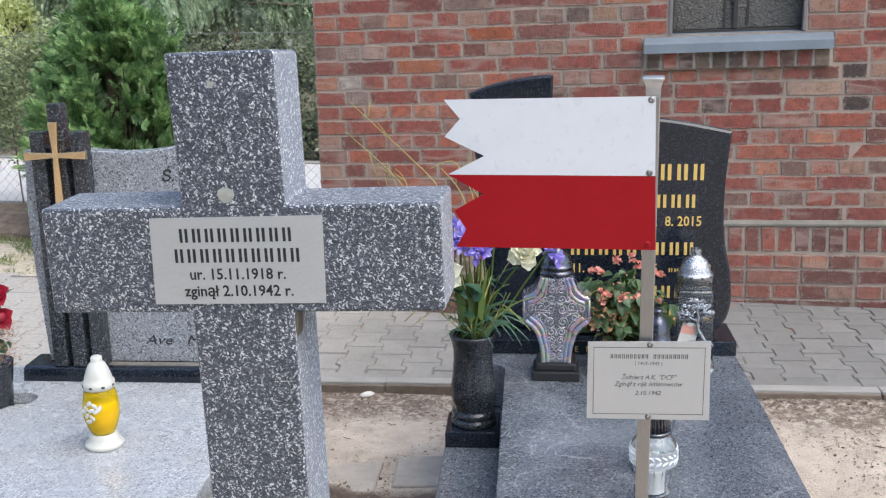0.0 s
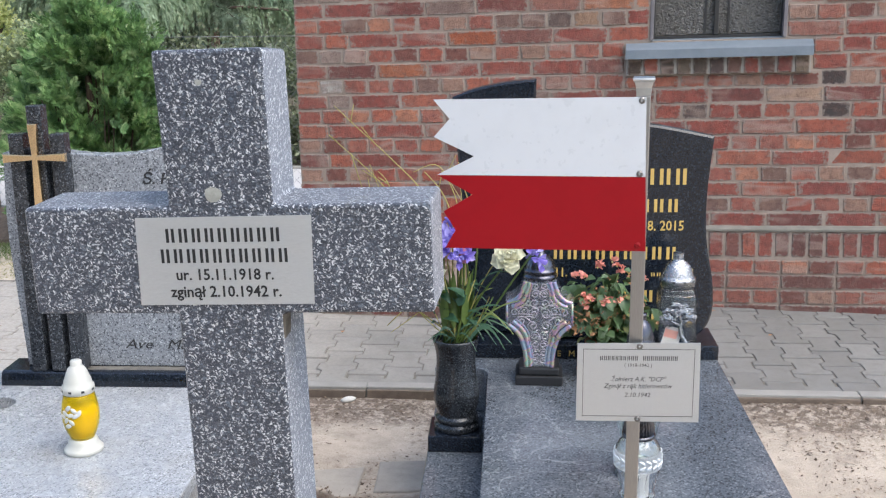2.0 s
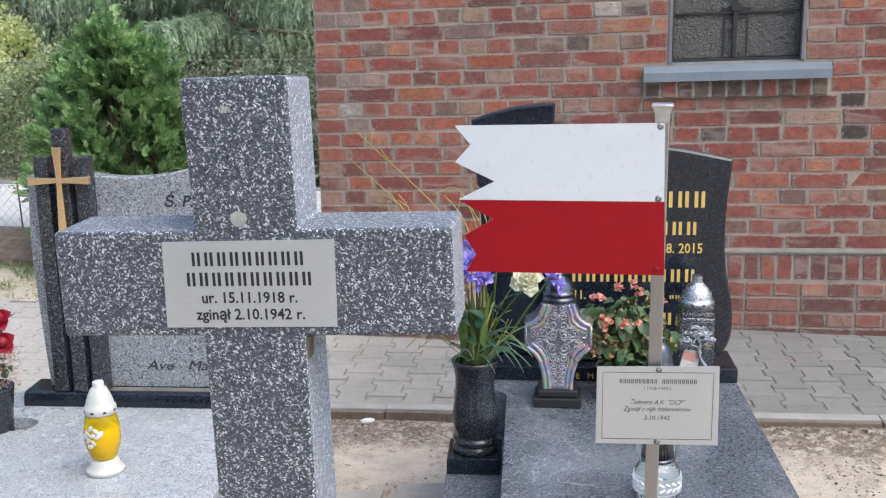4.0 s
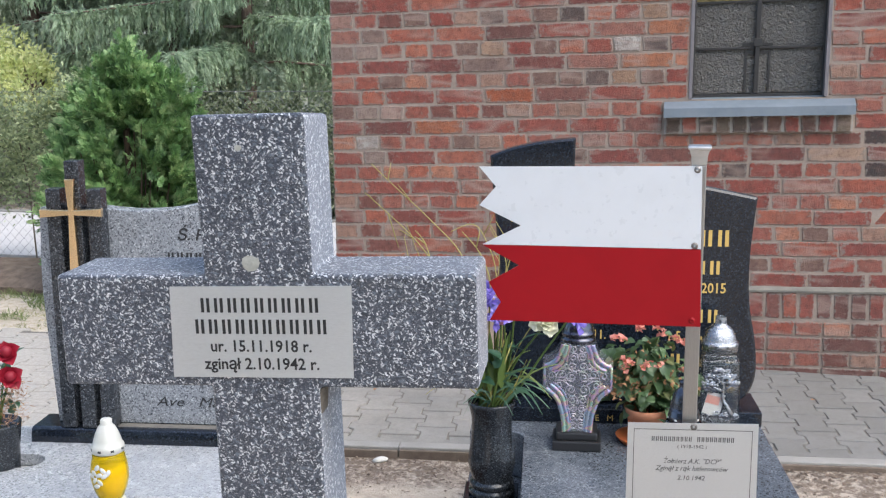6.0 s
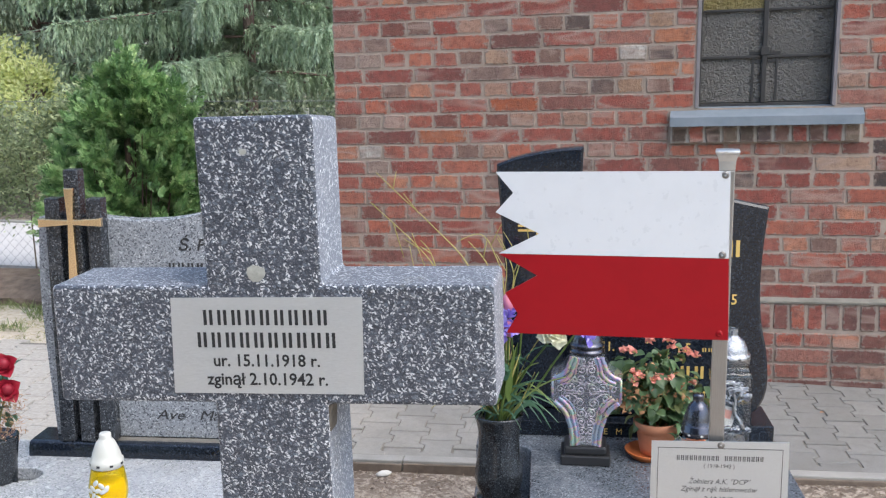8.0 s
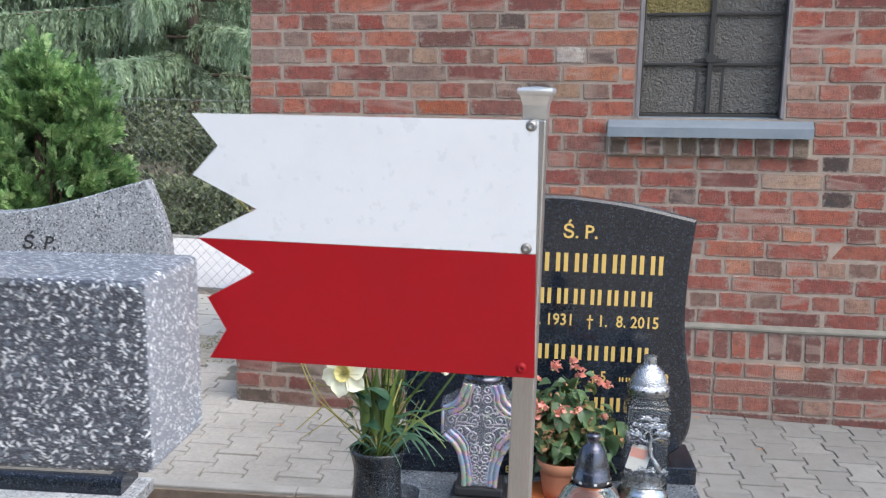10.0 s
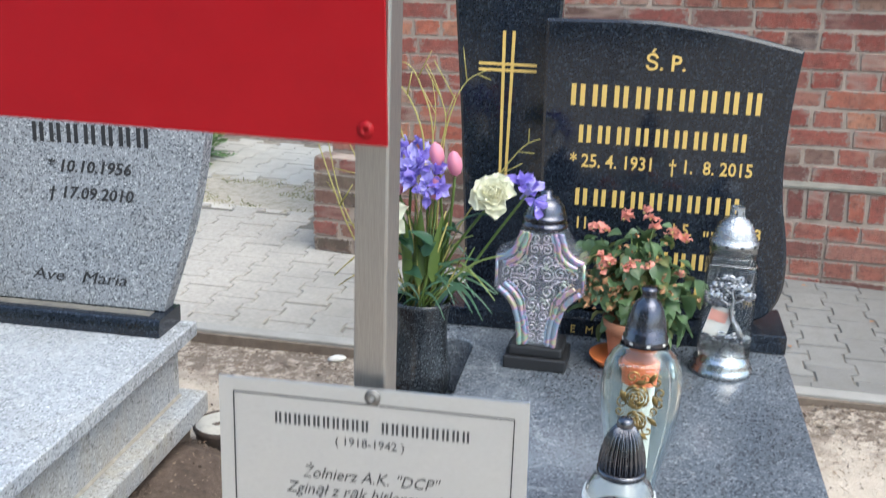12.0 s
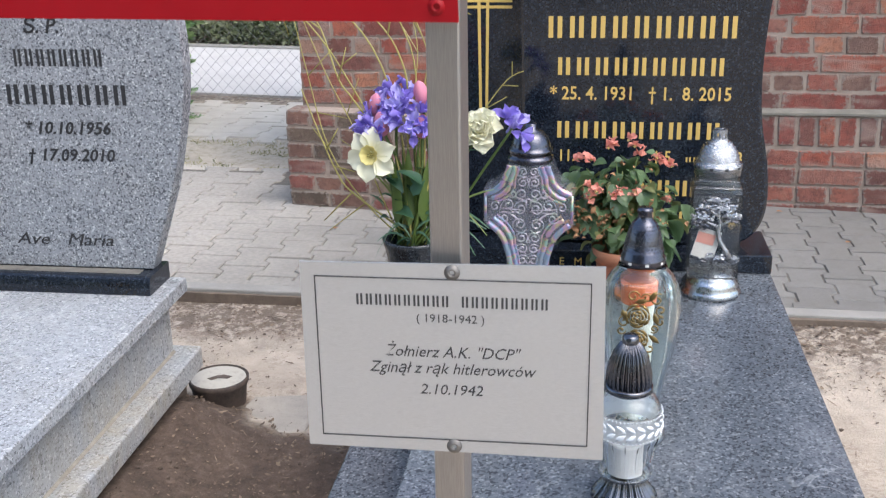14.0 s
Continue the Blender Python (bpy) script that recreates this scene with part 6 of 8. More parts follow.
ribs = bmesh.new()
for i in range(16):
    a = 2 * math.pi * i / 16
    tube([(0.0405 * math.cos(a), 0.0405 * math.sin(a), 0.125), (0.0440 * math.cos(a), 0.0440 * math.sin(a), 0.155), (0.0510 * math.cos(a), 0.0500 * math.sin(a), 0.172)], 0.0008, 5, ribs)
tagged(clear(part("rib", ribs, GLASS_BRIGHT, fl, smooth=True)), kind="stuff")
band = bmesh.new()
for i in range(22):
    a = 2 * math.pi * i / 22
    for s in (-1, 1):
        b = lathe([(0, -0.010), (0.0040, -0.004), (0.0046, 0.002), (0.002, 0.008), (0, 0.010)], 6)
        b.transform(pose(0.0534 * math.cos(a), 0.0534 * math.sin(a), 0.200 + s * 0.008, 0, 0, math.degrees(a)) @ pose(0, 0, 0, s * 50) @ Matrix.Diagonal((0.35, 1, 1, 1)))
        tm = bpy.data.meshes.new("t")
        b.to_mesh(tm)
        b.free()
        band.from_mesh(tm)
for z in (0.180, 0.221):
    rr = 0.0520
    for i in range(54):
        a = 2 * math.pi * i / 54
        b = bmesh.ops.create_icosphere(band, subdivisions=1, radius=0.0017)["verts"]
        for v in b:
            v.co += Vector((rr * math.cos(a), rr * math.sin(a), z))
FROST = paint("frosted_glass_white", (0.74, 0.76, 0.78), 0.35, 0.05)
MILKY = glass("milky_frosted_glass", (0.95, 0.96, 0.97), 0.5)
clear(part("frosted_zone", lathe([(0.0512, 0.178), (0.0532, 0.196), (0.0532, 0.212), (0.0508, 0.224), (0.0500, 0.224), (0.0524, 0.212), (0.0524, 0.196), (0.0504, 0.178)], 48), MILKY, fl, "milky frosted zone of the glass", smooth=True))
tagged(part("leaf_band", band, FROST, fl, "frosted white leaf band", smooth=True), kind="stuff")
part("cap_ring", lathe([(0.034, 0.2585), (0.0365, 0.260), (0.0365, 0.269), (0.034, 0.271), (0, 0.271)], 40), PEWTER, fl, smooth=True)
part("cap", lathe([(0.034, 0.2712), (0.0350, 0.276), (0.0345, 0.285), (0.031, 0.300), (0.0245, 0.316), (0.016, 0.326), (0.011, 0.328)], 160, 0, None, (0, 0), 0.17, 26), PEWTER, fl, "fluted pewter cap", smooth=True)
part("knob", lathe([(0.0115, 0.324), (0.0125, 0.328), (0.0120, 0.336), (0.009, 0.338), (0, 0.338)], 24), PEWTER, fl, smooth=True)

# its true proportions: a low flared foot, a squat bowl, a tall cap
for ob in fl.children:
    wide = 0.87 if ob.name.startswith("foot") else 1.03
    for v in ob.data.vertices:
        v.co = (v.co.x * wide, v.co.y * wide, float(np.interp(v.co.z, [0, 0.0925, 0.111, 0.158, 0.2, 0.258, 0.271, 0.338], [0, 0.045, 0.057, 0.105, 0.143, 0.193, 0.203, 0.285])))

# ---- second vase with red roses beside the pale grave ----
rv = thing("rose_vase", pose(-1.905, 2.80, 0.2), "dark granite vase holding red artificial roses", "vase")
part("vase_body", lathe([(0, 0), (0.062, 0), (0.060, 0.06), (0.056, 0.14), (0.060, 0.22), (0.068, 0.285), (0.070, 0.300), (0.066, 0.302), (0.058, 0.29), (0, 0.28)], 36), GRANITE_VASE, rv, smooth=True)
roses = thing("rose_bunch", pose(-1.905, 2.80, 0.49), "red artificial roses with dry orange foliage", "bouquet")
red_petal = leaf_mesh("petal", 0.045, 0.050, 0.5, 0.15, PETAL_RED, 5, 0.75)
for c, aim in (((0.062, -0.01, 0.235), (0.3, -0.7, 0.6)), ((0.070, -0.02, 0.165), (0.6, -0.6, 0.3)), ((-0.02, 0.0, 0.22), (-0.3, -0.4, 0.8))):
    base = pose(*c) @ Vector(aim).to_track_quat("Z", "Y").to_matrix().to_4x4()
    bud = lathe([(0, -0.02), (0.010, -0.012), (0.018, 0.0), (0.017, 0.018), (0.010, 0.028), (0, 0.03)], 12)
    bud.transform(base)
    head = part("rose", bud, PETAL_RED, roses, smooth=True)
    for i in range(11):
        put("petal", red_petal, head, base @ pose(0, 0, -0.01, 0, 0, i * 137.5) @ pose(0.004, 0, 0, 0, -75 + i * 6, 0) @ Matrix.Scale(0.7 + 0.03 * i, 4))
    part("stem", tube([(0, 0, -0.03), (c[0] * 0.5, c[1] * 0.5, c[2] * 0.5), c], 0.003, 5), STEM_GREEN, roses)
for i in range(26):
    put("leaf", green_leaf, roses, pose(rng_g.uniform(-0.06, 0.075), rng_g.uniform(-0.06, 0.05), rng_g.uniform(0.02, 0.18), rng_g.uniform(-40, 40), rng_g.uniform(-60, 30), rng_g.uniform(0, 360)) @ Matrix.Scale(rng_g.uniform(0.7, 1.4), 4))
fuzz_rng = np.random.default_rng(4)
fb = fuzz_rng.uniform((0.02, -0.06, 0.02), (0.10, 0.03, 0.15), (420, 3))
tagged(quads("dry_foliage", blades(fb, fuzz_rng.normal(size=(420, 3)), 0.022, 0.0022, fuzz_rng), LEAF_DRY, roses, "dry orange foliage"), kind="stuff")

# ---- small things on the ground ----
def ground_z(x, y):
    near = max(0.0, 1 - max(0, abs(x + 1) - 4.5) / 4) * max(0.0, 1 - max(0, abs(y - 3.5) - 4.5) / 4)
    dz = noise.noise((x * 2.1, y * 2.1, 0.3)) * 0.012 + noise.noise((x * 9, y * 9, 1.7)) * 0.006
    return GROUND_Z + near * (dz + heap(x, y))


OLD_BLACK = cement("weathered_black_rim", (0.025, 0.02, 0.017), (0.085, 0.06, 0.048), 26, 0.8, 0.5, 0.3)
pot = thing("sunken_pot", pose(-1.100, 3.318, -0.026), "old black pot filled with hardened cream wax", "pot")
part("pot_body", lathe([(0, -0.07), (0.066, -0.07), (0.072, -0.02), (0.078, 0.035), (0.084, 0.047), (0.085, 0.060), (0.079, 0.062), (0.077, 0.056), (0, 0.054)], 36), OLD_BLACK, pot, smooth=True)
k = Nodes("cream_wax_stained", 0.6)
k.colour(k.mix(k.ramp(k.noise(60, 4), [(0.5, 0.0), (0.7, 0.4)]), (0.46, 0.43, 0.37), (0.27, 0.23, 0.18)))
part("wax_fill", lathe([(0, 0.0545), (0.0765, 0.0545), (0.0765, 0.058), (0, 0.0595)], 36), k.m, pot, smooth=False)

part("stain", prism([(-0.026, -0.018), (-0.010, -0.024), (0.002, -0.008), (0.030, -0.004), (0.036, 0.012), (0.010, 0.016), (-0.008, 0.006)], 0.0602, 0.0612, 0, 1, True), cement("dark_stain", (0.06, 0.045, 0.035), (0.13, 0.10, 0.08), 60), pot, "dark stain on the wax")
OLD_SLAB = cement("old_concrete", (0.29, 0.262, 0.226), (0.43, 0.385, 0.33), 10, 0.95, 0.7, 0.3)


def stepping(name, outline, label):
    c = Vector((sum(p[0] for p in outline) / len(outline), sum(p[1] for p in outline) / len(outline), 0))
    bm = prism([(x - c.x, y - c.y) for x, y in outline], -0.10, -0.044, 0.008, 2, True)
    ob = part(name, bm, OLD_SLAB)
    ob.location = c
    return tagged(ob, label, "stone slab", "stepping slabs", "")


stepping("stepping_slab", [(-1.02, 3.375), (-0.825, 3.435), (-0.80, 3.215), (-0.935, 3.155), (-1.03, 3.2)], "worn grey concrete slab sunk in the sand")
stepping("stepping_slab", [(-0.785, 3.485), (-0.60, 3.53), (-0.58, 3.29), (-0.75, 3.255)], "worn grey concrete slab beside the dark grave")
peb = lathe([(0, -0.006), (0.022, 0.0), (0.026, 0.008), (0.016, 0.016), (0, 0.018)], 10)
peb.transform(pose(-1.055, 4.02, ground_z(-1.055, 4.02), 4, -3, 30) @ Matrix.Diagonal((1.3, 0.8, 0.9, 1)))
tagged(part("pebble", peb, cement("white_pebble", (0.5, 0.47, 0.42), (0.62, 0.6, 0.55), 40), smooth=True), "small pale pebble on the sand", "stone")

LITTER = leafy("litter", (0.075, 0.052, 0.038), (0.16, 0.112, 0.08), (0.33, 0.25, 0.175), 0.9, 0.0)
rl = np.random.default_rng(12)


def flat_bits(n, x0, x1, y0, y1, lmin, lmax, ratio, keep):
    xs, ys = rl.uniform(x0, x1, n), rl.uniform(y0, y1, n)
    out = []
    for x, y in zip(xs, ys):
        if keep(x, y):
            out.append((x, y, ground_z(x, y) + 0.004))
    base = np.array(out)
    a = rl.uniform(0, 2 * np.pi, len(base))
    way = np.stack([np.cos(a), np.sin(a), rl.normal(0, 0.16, len(base))], 1)
    length = rl.uniform(lmin, lmax, len(base)) ** 1.0
    side = np.stack([-way[:, 1], way[:, 0], rl.normal(0, 0.3, len(base))], 1)
    w = (length * ratio * rl.uniform(0.4, 1.2, len(base)))[:, None]
    L = length[:, None]
    return np.stack([base, base + way * L * 0.5 + side * w, base + way * L + [0, 0, 0.002], base + way * L * 0.5 - side * w], 1)


def littered(x, y):
    d = 4.189 + 0.114 * x - y
    if d < 0.0:
        return False
    return noise.noise((x * 3.2, y * 3.2, 5.0)) + 0.9 * math.exp(-d * 3.6) > rl.uniform(-0.2, 0.55)


def kerb_litter(x, y):
    d = 4.189 + 0.114 * x - y
    return d > 0.004 and rl.random() < (1.0 if x > 0 else 0.4) * math.exp(-((d / 0.20) ** 2)) * (0.55 + noise.noise((x * 5, y * 5, 9.0)))


bits = np.concatenate([flat_bits(15000, -1.9, 1.9, 3.5, 4.42, 0.006, 0.024, 0.26, kerb_litter), flat_bits(17000, -1.9, 1.9, 2.0, 4.3, 0.004, 0.018, 0.26, littered), flat_bits(1500, -1.9, 1.9, 2.0, 4.3, 0.02, 0.055, 0.05, littered), flat_bits(2400, -1.08, -0.35, 1.6, 3.2, 0.003, 0.011, 0.4, lambda x, y: True), flat_bits(110, -1.08, -0.35, 1.6, 3.2, 0.012, 0.03, 0.35, lambda x, y: True)])
tagged(quads("leaf_litter", bits, LITTER), "dry brown leaf crumbs and twigs on the sand", "litter", kind="stuff")
clods = bmesh.new()
rc = random.Random(77)
for i in range(1900):
    x, y = (rc.uniform(-1.05, -0.45), rc.uniform(1.7, 3.15)) if i < 1700 else (rc.uniform(-1.4, 1.6), rc.uniform(3.3, 4.15)) if i < 1810 else (rc.gauss(-1.14, 0.06), rc.gauss(3.225, 0.03))
    r = rc.uniform(0.0012, 0.0036) if rc.random() < 0.93 else rc.uniform(0.004, 0.0075)
    b = bmesh.ops.create_icosphere(clods, subdivisions=1, radius=r)["verts"]
    for v in b:
        v.co = Vector((x, y, ground_z(x, y) + r * 0.3)) + Vector((v.co.x * rc.uniform(0.7, 1.4), v.co.y * rc.uniform(0.7, 1.3), v.co.z * rc.uniform(0.5, 1.0)))
SOIL = cement("soil_clods", (0.05, 0.034, 0.026), (0.15, 0.11, 0.083), 60)
tagged(part("soil_clods", clods, SOIL), "crumbs of dark earth between the graves", "soil", kind="stuff")

yellow_leaf = leaf_mesh("fallen_leaf", 0.035, 0.02, 0.3, 0.2, LEAF_DRY, 4)
for x, y, z, rz in ((0.70, 5.02, 0.004, 30), (0.42, 4.63, 0.004, 110), (-1.30, 4.75, 0.004, 70), (-0.58, 4.86, 0.004, 10), (0.45, 5.38, 0.004, 10)):
    ob = new("fallen_leaf", yellow_leaf)
    ob.matrix_world = pose(x, y, z, 4, 6, rz) @ Matrix.Scale(0.8, 4)
    tagged(ob, "small dry curled leaf lying on the stone", "leaf", "fallen leaves")

# ---- far strip: grass, second paving, fence, pale road ----
GRASS = leafy("dry_grass", (0.17, 0.18, 0.07), (0.36, 0.33, 0.17), (0.56, 0.48, 0.31), 0.8)
gb = np.stack([rl.uniform(-7.5, -1.70, 9000), rl.uniform(5.46, 6.36, 9000), np.full(9000, -0.050)], 1)
gb = np.array([p for p in gb if noise.noise((p[0] * 2.6, p[1] * 5.5, 2.0)) > 0.02 + 0.5 * (abs(p[1] - 5.92) > 0.36)])
gw = np.stack([rl.normal(0, 1.0, len(gb)), rl.normal(0, 1.0, len(gb)), np.full(len(gb), 0.7)], 1)
tagged(quads("grass_tufts", blades(gb, gw, rl.uniform(0.012, 0.045, len(gb)), 0.006, rl, 0.1), GRASS), "thin dry grass in the sandy strip", "grass", kind="stuff")
GRASS_GREEN = leafy("green_grass", (0.10, 0.14, 0.05), (0.24, 0.29, 0.11), (0.42, 0.44, 0.22), 0.8)
hb = np.stack([rl.uniform(-6.0, -3.1, 9000), rl.uniform(5.72, 6.42, 9000), np.full(9000, -0.05)], 1)
hb = np.array([p for p in hb if noise.noise((p[0] * 1.8, p[1] * 2.8, 7.0)) > -0.25])
hw = np.stack([rl.normal(0, 0.6, len(hb)), rl.normal(0, 0.6, len(hb)), np.ones(len(hb))], 1)
tagged(quads("grass_patch", blades(hb, hw, rl.uniform(0.02, 0.08, len(hb)), 0.006, rl, 0.1), GRASS_GREEN), "short green grass below the earth bank", "grass", kind="stuff")
tagged(part("concrete_strip", boxed(-2.85, -2.10, 5.62, 5.73, -0.1, -0.040, 0.006), PAVER_DUSTY), "half-buried concrete strip", "kerb", kind="structure")
ROAD = cement("pale_road", (0.46, 0.44, 0.43), (0.55, 0.53, 0.515), 3, 0.9, 0.2, 0.05)
tagged(part("road", boxed(-30, 12, 7.52, 9.45, -0.2, -0.035), ROAD), "pale sunlit concrete road behind the fence", "road", kind="structure")
EARTH = cement("brown_bank", (0.085, 0.06, 0.042), (0.22, 0.165, 0.125), 16, 0.95, 1.0, 0.4)
bank = boxed(-9, -3.68, 6.34, 7.40, -0.12, 0.13)
bmesh.ops.subdivide_edges(bank, edges=[e for e in bank.edges if abs(e.verts[0].co.x - e.verts[1].co.x) > 1], cuts=9, use_grid_fill=True)
bmesh.ops.subdivide_edges(bank, edges=bank.edges[:], cuts=11, use_grid_fill=True)
for v in bank.verts:
    crest = float(np.interp(v.co.y, [6.34, 6.5, 6.85, 7.1, 7.4], [0.0, 0.065, 0.088, 0.03, -0.04]))
    v.co.z = -0.12 + (v.co.z + 0.12) / 0.25 * (crest + 0.12)
    lump = noise.noise((v.co.x * 4.1, v.co.y * 7, v.co.z * 9)) * 0.05 + noise.noise((v.co.x * 11, v.co.y * 15, v.co.z * 21)) * 0.025
    v.co.y += lump if v.co.y < 6.6 else 0
    v.co.z += lump * 0.5 if v.co.z > -0.05 and v.co.y < 7.1 else 0
tagged(part("earth_bank", bank, EARTH), "low bank of brown earth under the fence", "ground", kind="structure")

WIRE = paint("galvanised_wire", (0.24, 0.24, 0.235), 0.6)
fence = thing("wire_fence", pose(0, 7.43, -0.05), "galvanised chain-link wire fence with plain posts", "fence")
fx0, fx1, fh, cell = -7.2, -0.6, 1.28, 0.060
verts, faces = [], []


def thin_wire(a, b, r=0.0011):
    k = len(verts)
    d = Vector(b) - Vector(a)
    s = d.cross(Vector((0, 1, 0))).normalized() * r
    for p in (a, b):
        for o in (s, Vector((0, -r, 0)), -s, Vector((0, r, 0))):
            verts.append(tuple(Vector(p) + o))
    for q in range(4):
        faces.append((k + q, k + (q + 1) % 4, k + 4 + (q + 1) % 4, k + 4 + q))


x = fx0 - fh
while x < fx1:
    a, b = max(x, fx0), min(x + fh, fx1)
    if b > a:
        thin_wire((a, 0, a - x), (b, 0, b - x))
        thin_wire((a, 0.002, fh - (a - x)), (b, 0.002, fh - (b - x)))
    x += cell * 1.3
me = bpy.data.meshes.new("mesh_wire")
me.from_pydata(verts, [], faces)
tagged(part("mesh_wire", me, WIRE, fence), kind="stuff")
part("top_wire", tube([(fx0, 0, 1.320), (-5, 0, 1.308), (-3, 0, 1.320), (fx1, 0, 1.335)], 0.0026, 5), WIRE, fence)
for px in (-6.6, -3.75, -1.0):
    part("post", boxed(px - 0.02, px + 0.02, 0.006, 0.046, -0.1, 1.36, 0.004), WIRE, fence, "plain metal post")

# ---- greenery ----
THUJA_M = leafy("thuja_spray", (0.050, 0.105, 0.040), (0.245, 0.42, 0.145), (0.68, 0.82, 0.40), 0.5, 0.3, 12.0, 0.25)
SPRUCE_M = leafy("spruce_needles", (0.26, 0.32, 0.215), (0.50, 0.575, 0.43), (0.74, 0.80, 0.64), 0.6, 0.5, 8.0, 0.2)
SPRUCE_FRESH = leafy("spruce_fresh", (0.24, 0.31, 0.20), (0.45, 0.56, 0.38), (0.68, 0.78, 0.56), 0.6, 0.5, 8.0, 0.2)
SHRUB_YELLOW = leafy("yellow_shrub_leaf", (0.40, 0.46, 0.18), (0.68, 0.71, 0.32), (0.88, 0.85, 0.50), 0.5, 0.5)
SHRUB_GREY = leafy("grey_shrub_leaf", (0.18, 0.22, 0.12), (0.40, 0.46, 0.25), (0.62, 0.67, 0.40), 0.6, 0.45)
SHRUB_GREEN = leafy("green_shrub_leaf", (0.09, 0.115, 0.06), (0.22, 0.255, 0.145), (0.40, 0.43, 0.27), 0.55, 0.4)
WOODS = leafy("far_woods_leaf", (0.08, 0.11, 0.08), (0.15, 0.19, 0.13), (0.23, 0.28, 0.19), 0.7, 0.5)
BARK = bark("spruce_bark", (0.10, 0.068, 0.052), (0.24, 0.17, 0.135))
TWIG_BARK = bark("shrub_bark", (0.13, 0.10, 0.075), (0.27, 0.22, 0.17))
BARK_DARK = bark("thuja_bark", (0.05, 0.03, 0.022), (0.12, 0.075, 0.05))


def spray_cloud(base, way, rng, n=13, length=0.075, leaf=0.022, width=0.007, flat=0.8, out=None):
    """Flat fans of scale leaves: leaflets left and right of a short axis, all in the fan's plane. Arrays in, n x 4 x 3 out."""
    way = way / np.linalg.norm(way, axis=1, keepdims=True)
    side = np.cross(way, rng.normal(size=way.shape) * (1.0 if out is None else 0.45) + (0 if out is None else out))
    side /= np.linalg.norm(side, axis=1, keepdims=True)
    face = np.cross(way, side)
    fans = []
    size = rng.uniform(0.7, 1.3, (len(base), 1))
    for i in range(n):
        t = (i + 0.5) / n
        s = 1 if i % 2 else -1
        p = base + way * (length * t) * size
        d = way * 0.75 + side * s * flat * (1 - 0.5 * t) + rng.normal(0, 0.1, way.shape)
        d /= np.linalg.norm(d, axis=1, keepdims=True)
        across = np.cross(face, d) * (width / 2)
        L = leaf * (1.15 - 0.6 * t) * size
        fans.append(np.stack([p, p + d * L * 0.5 + across, p + d * L, p + d * L * 0.5 - across], 1))
    return np.concatenate(fans)


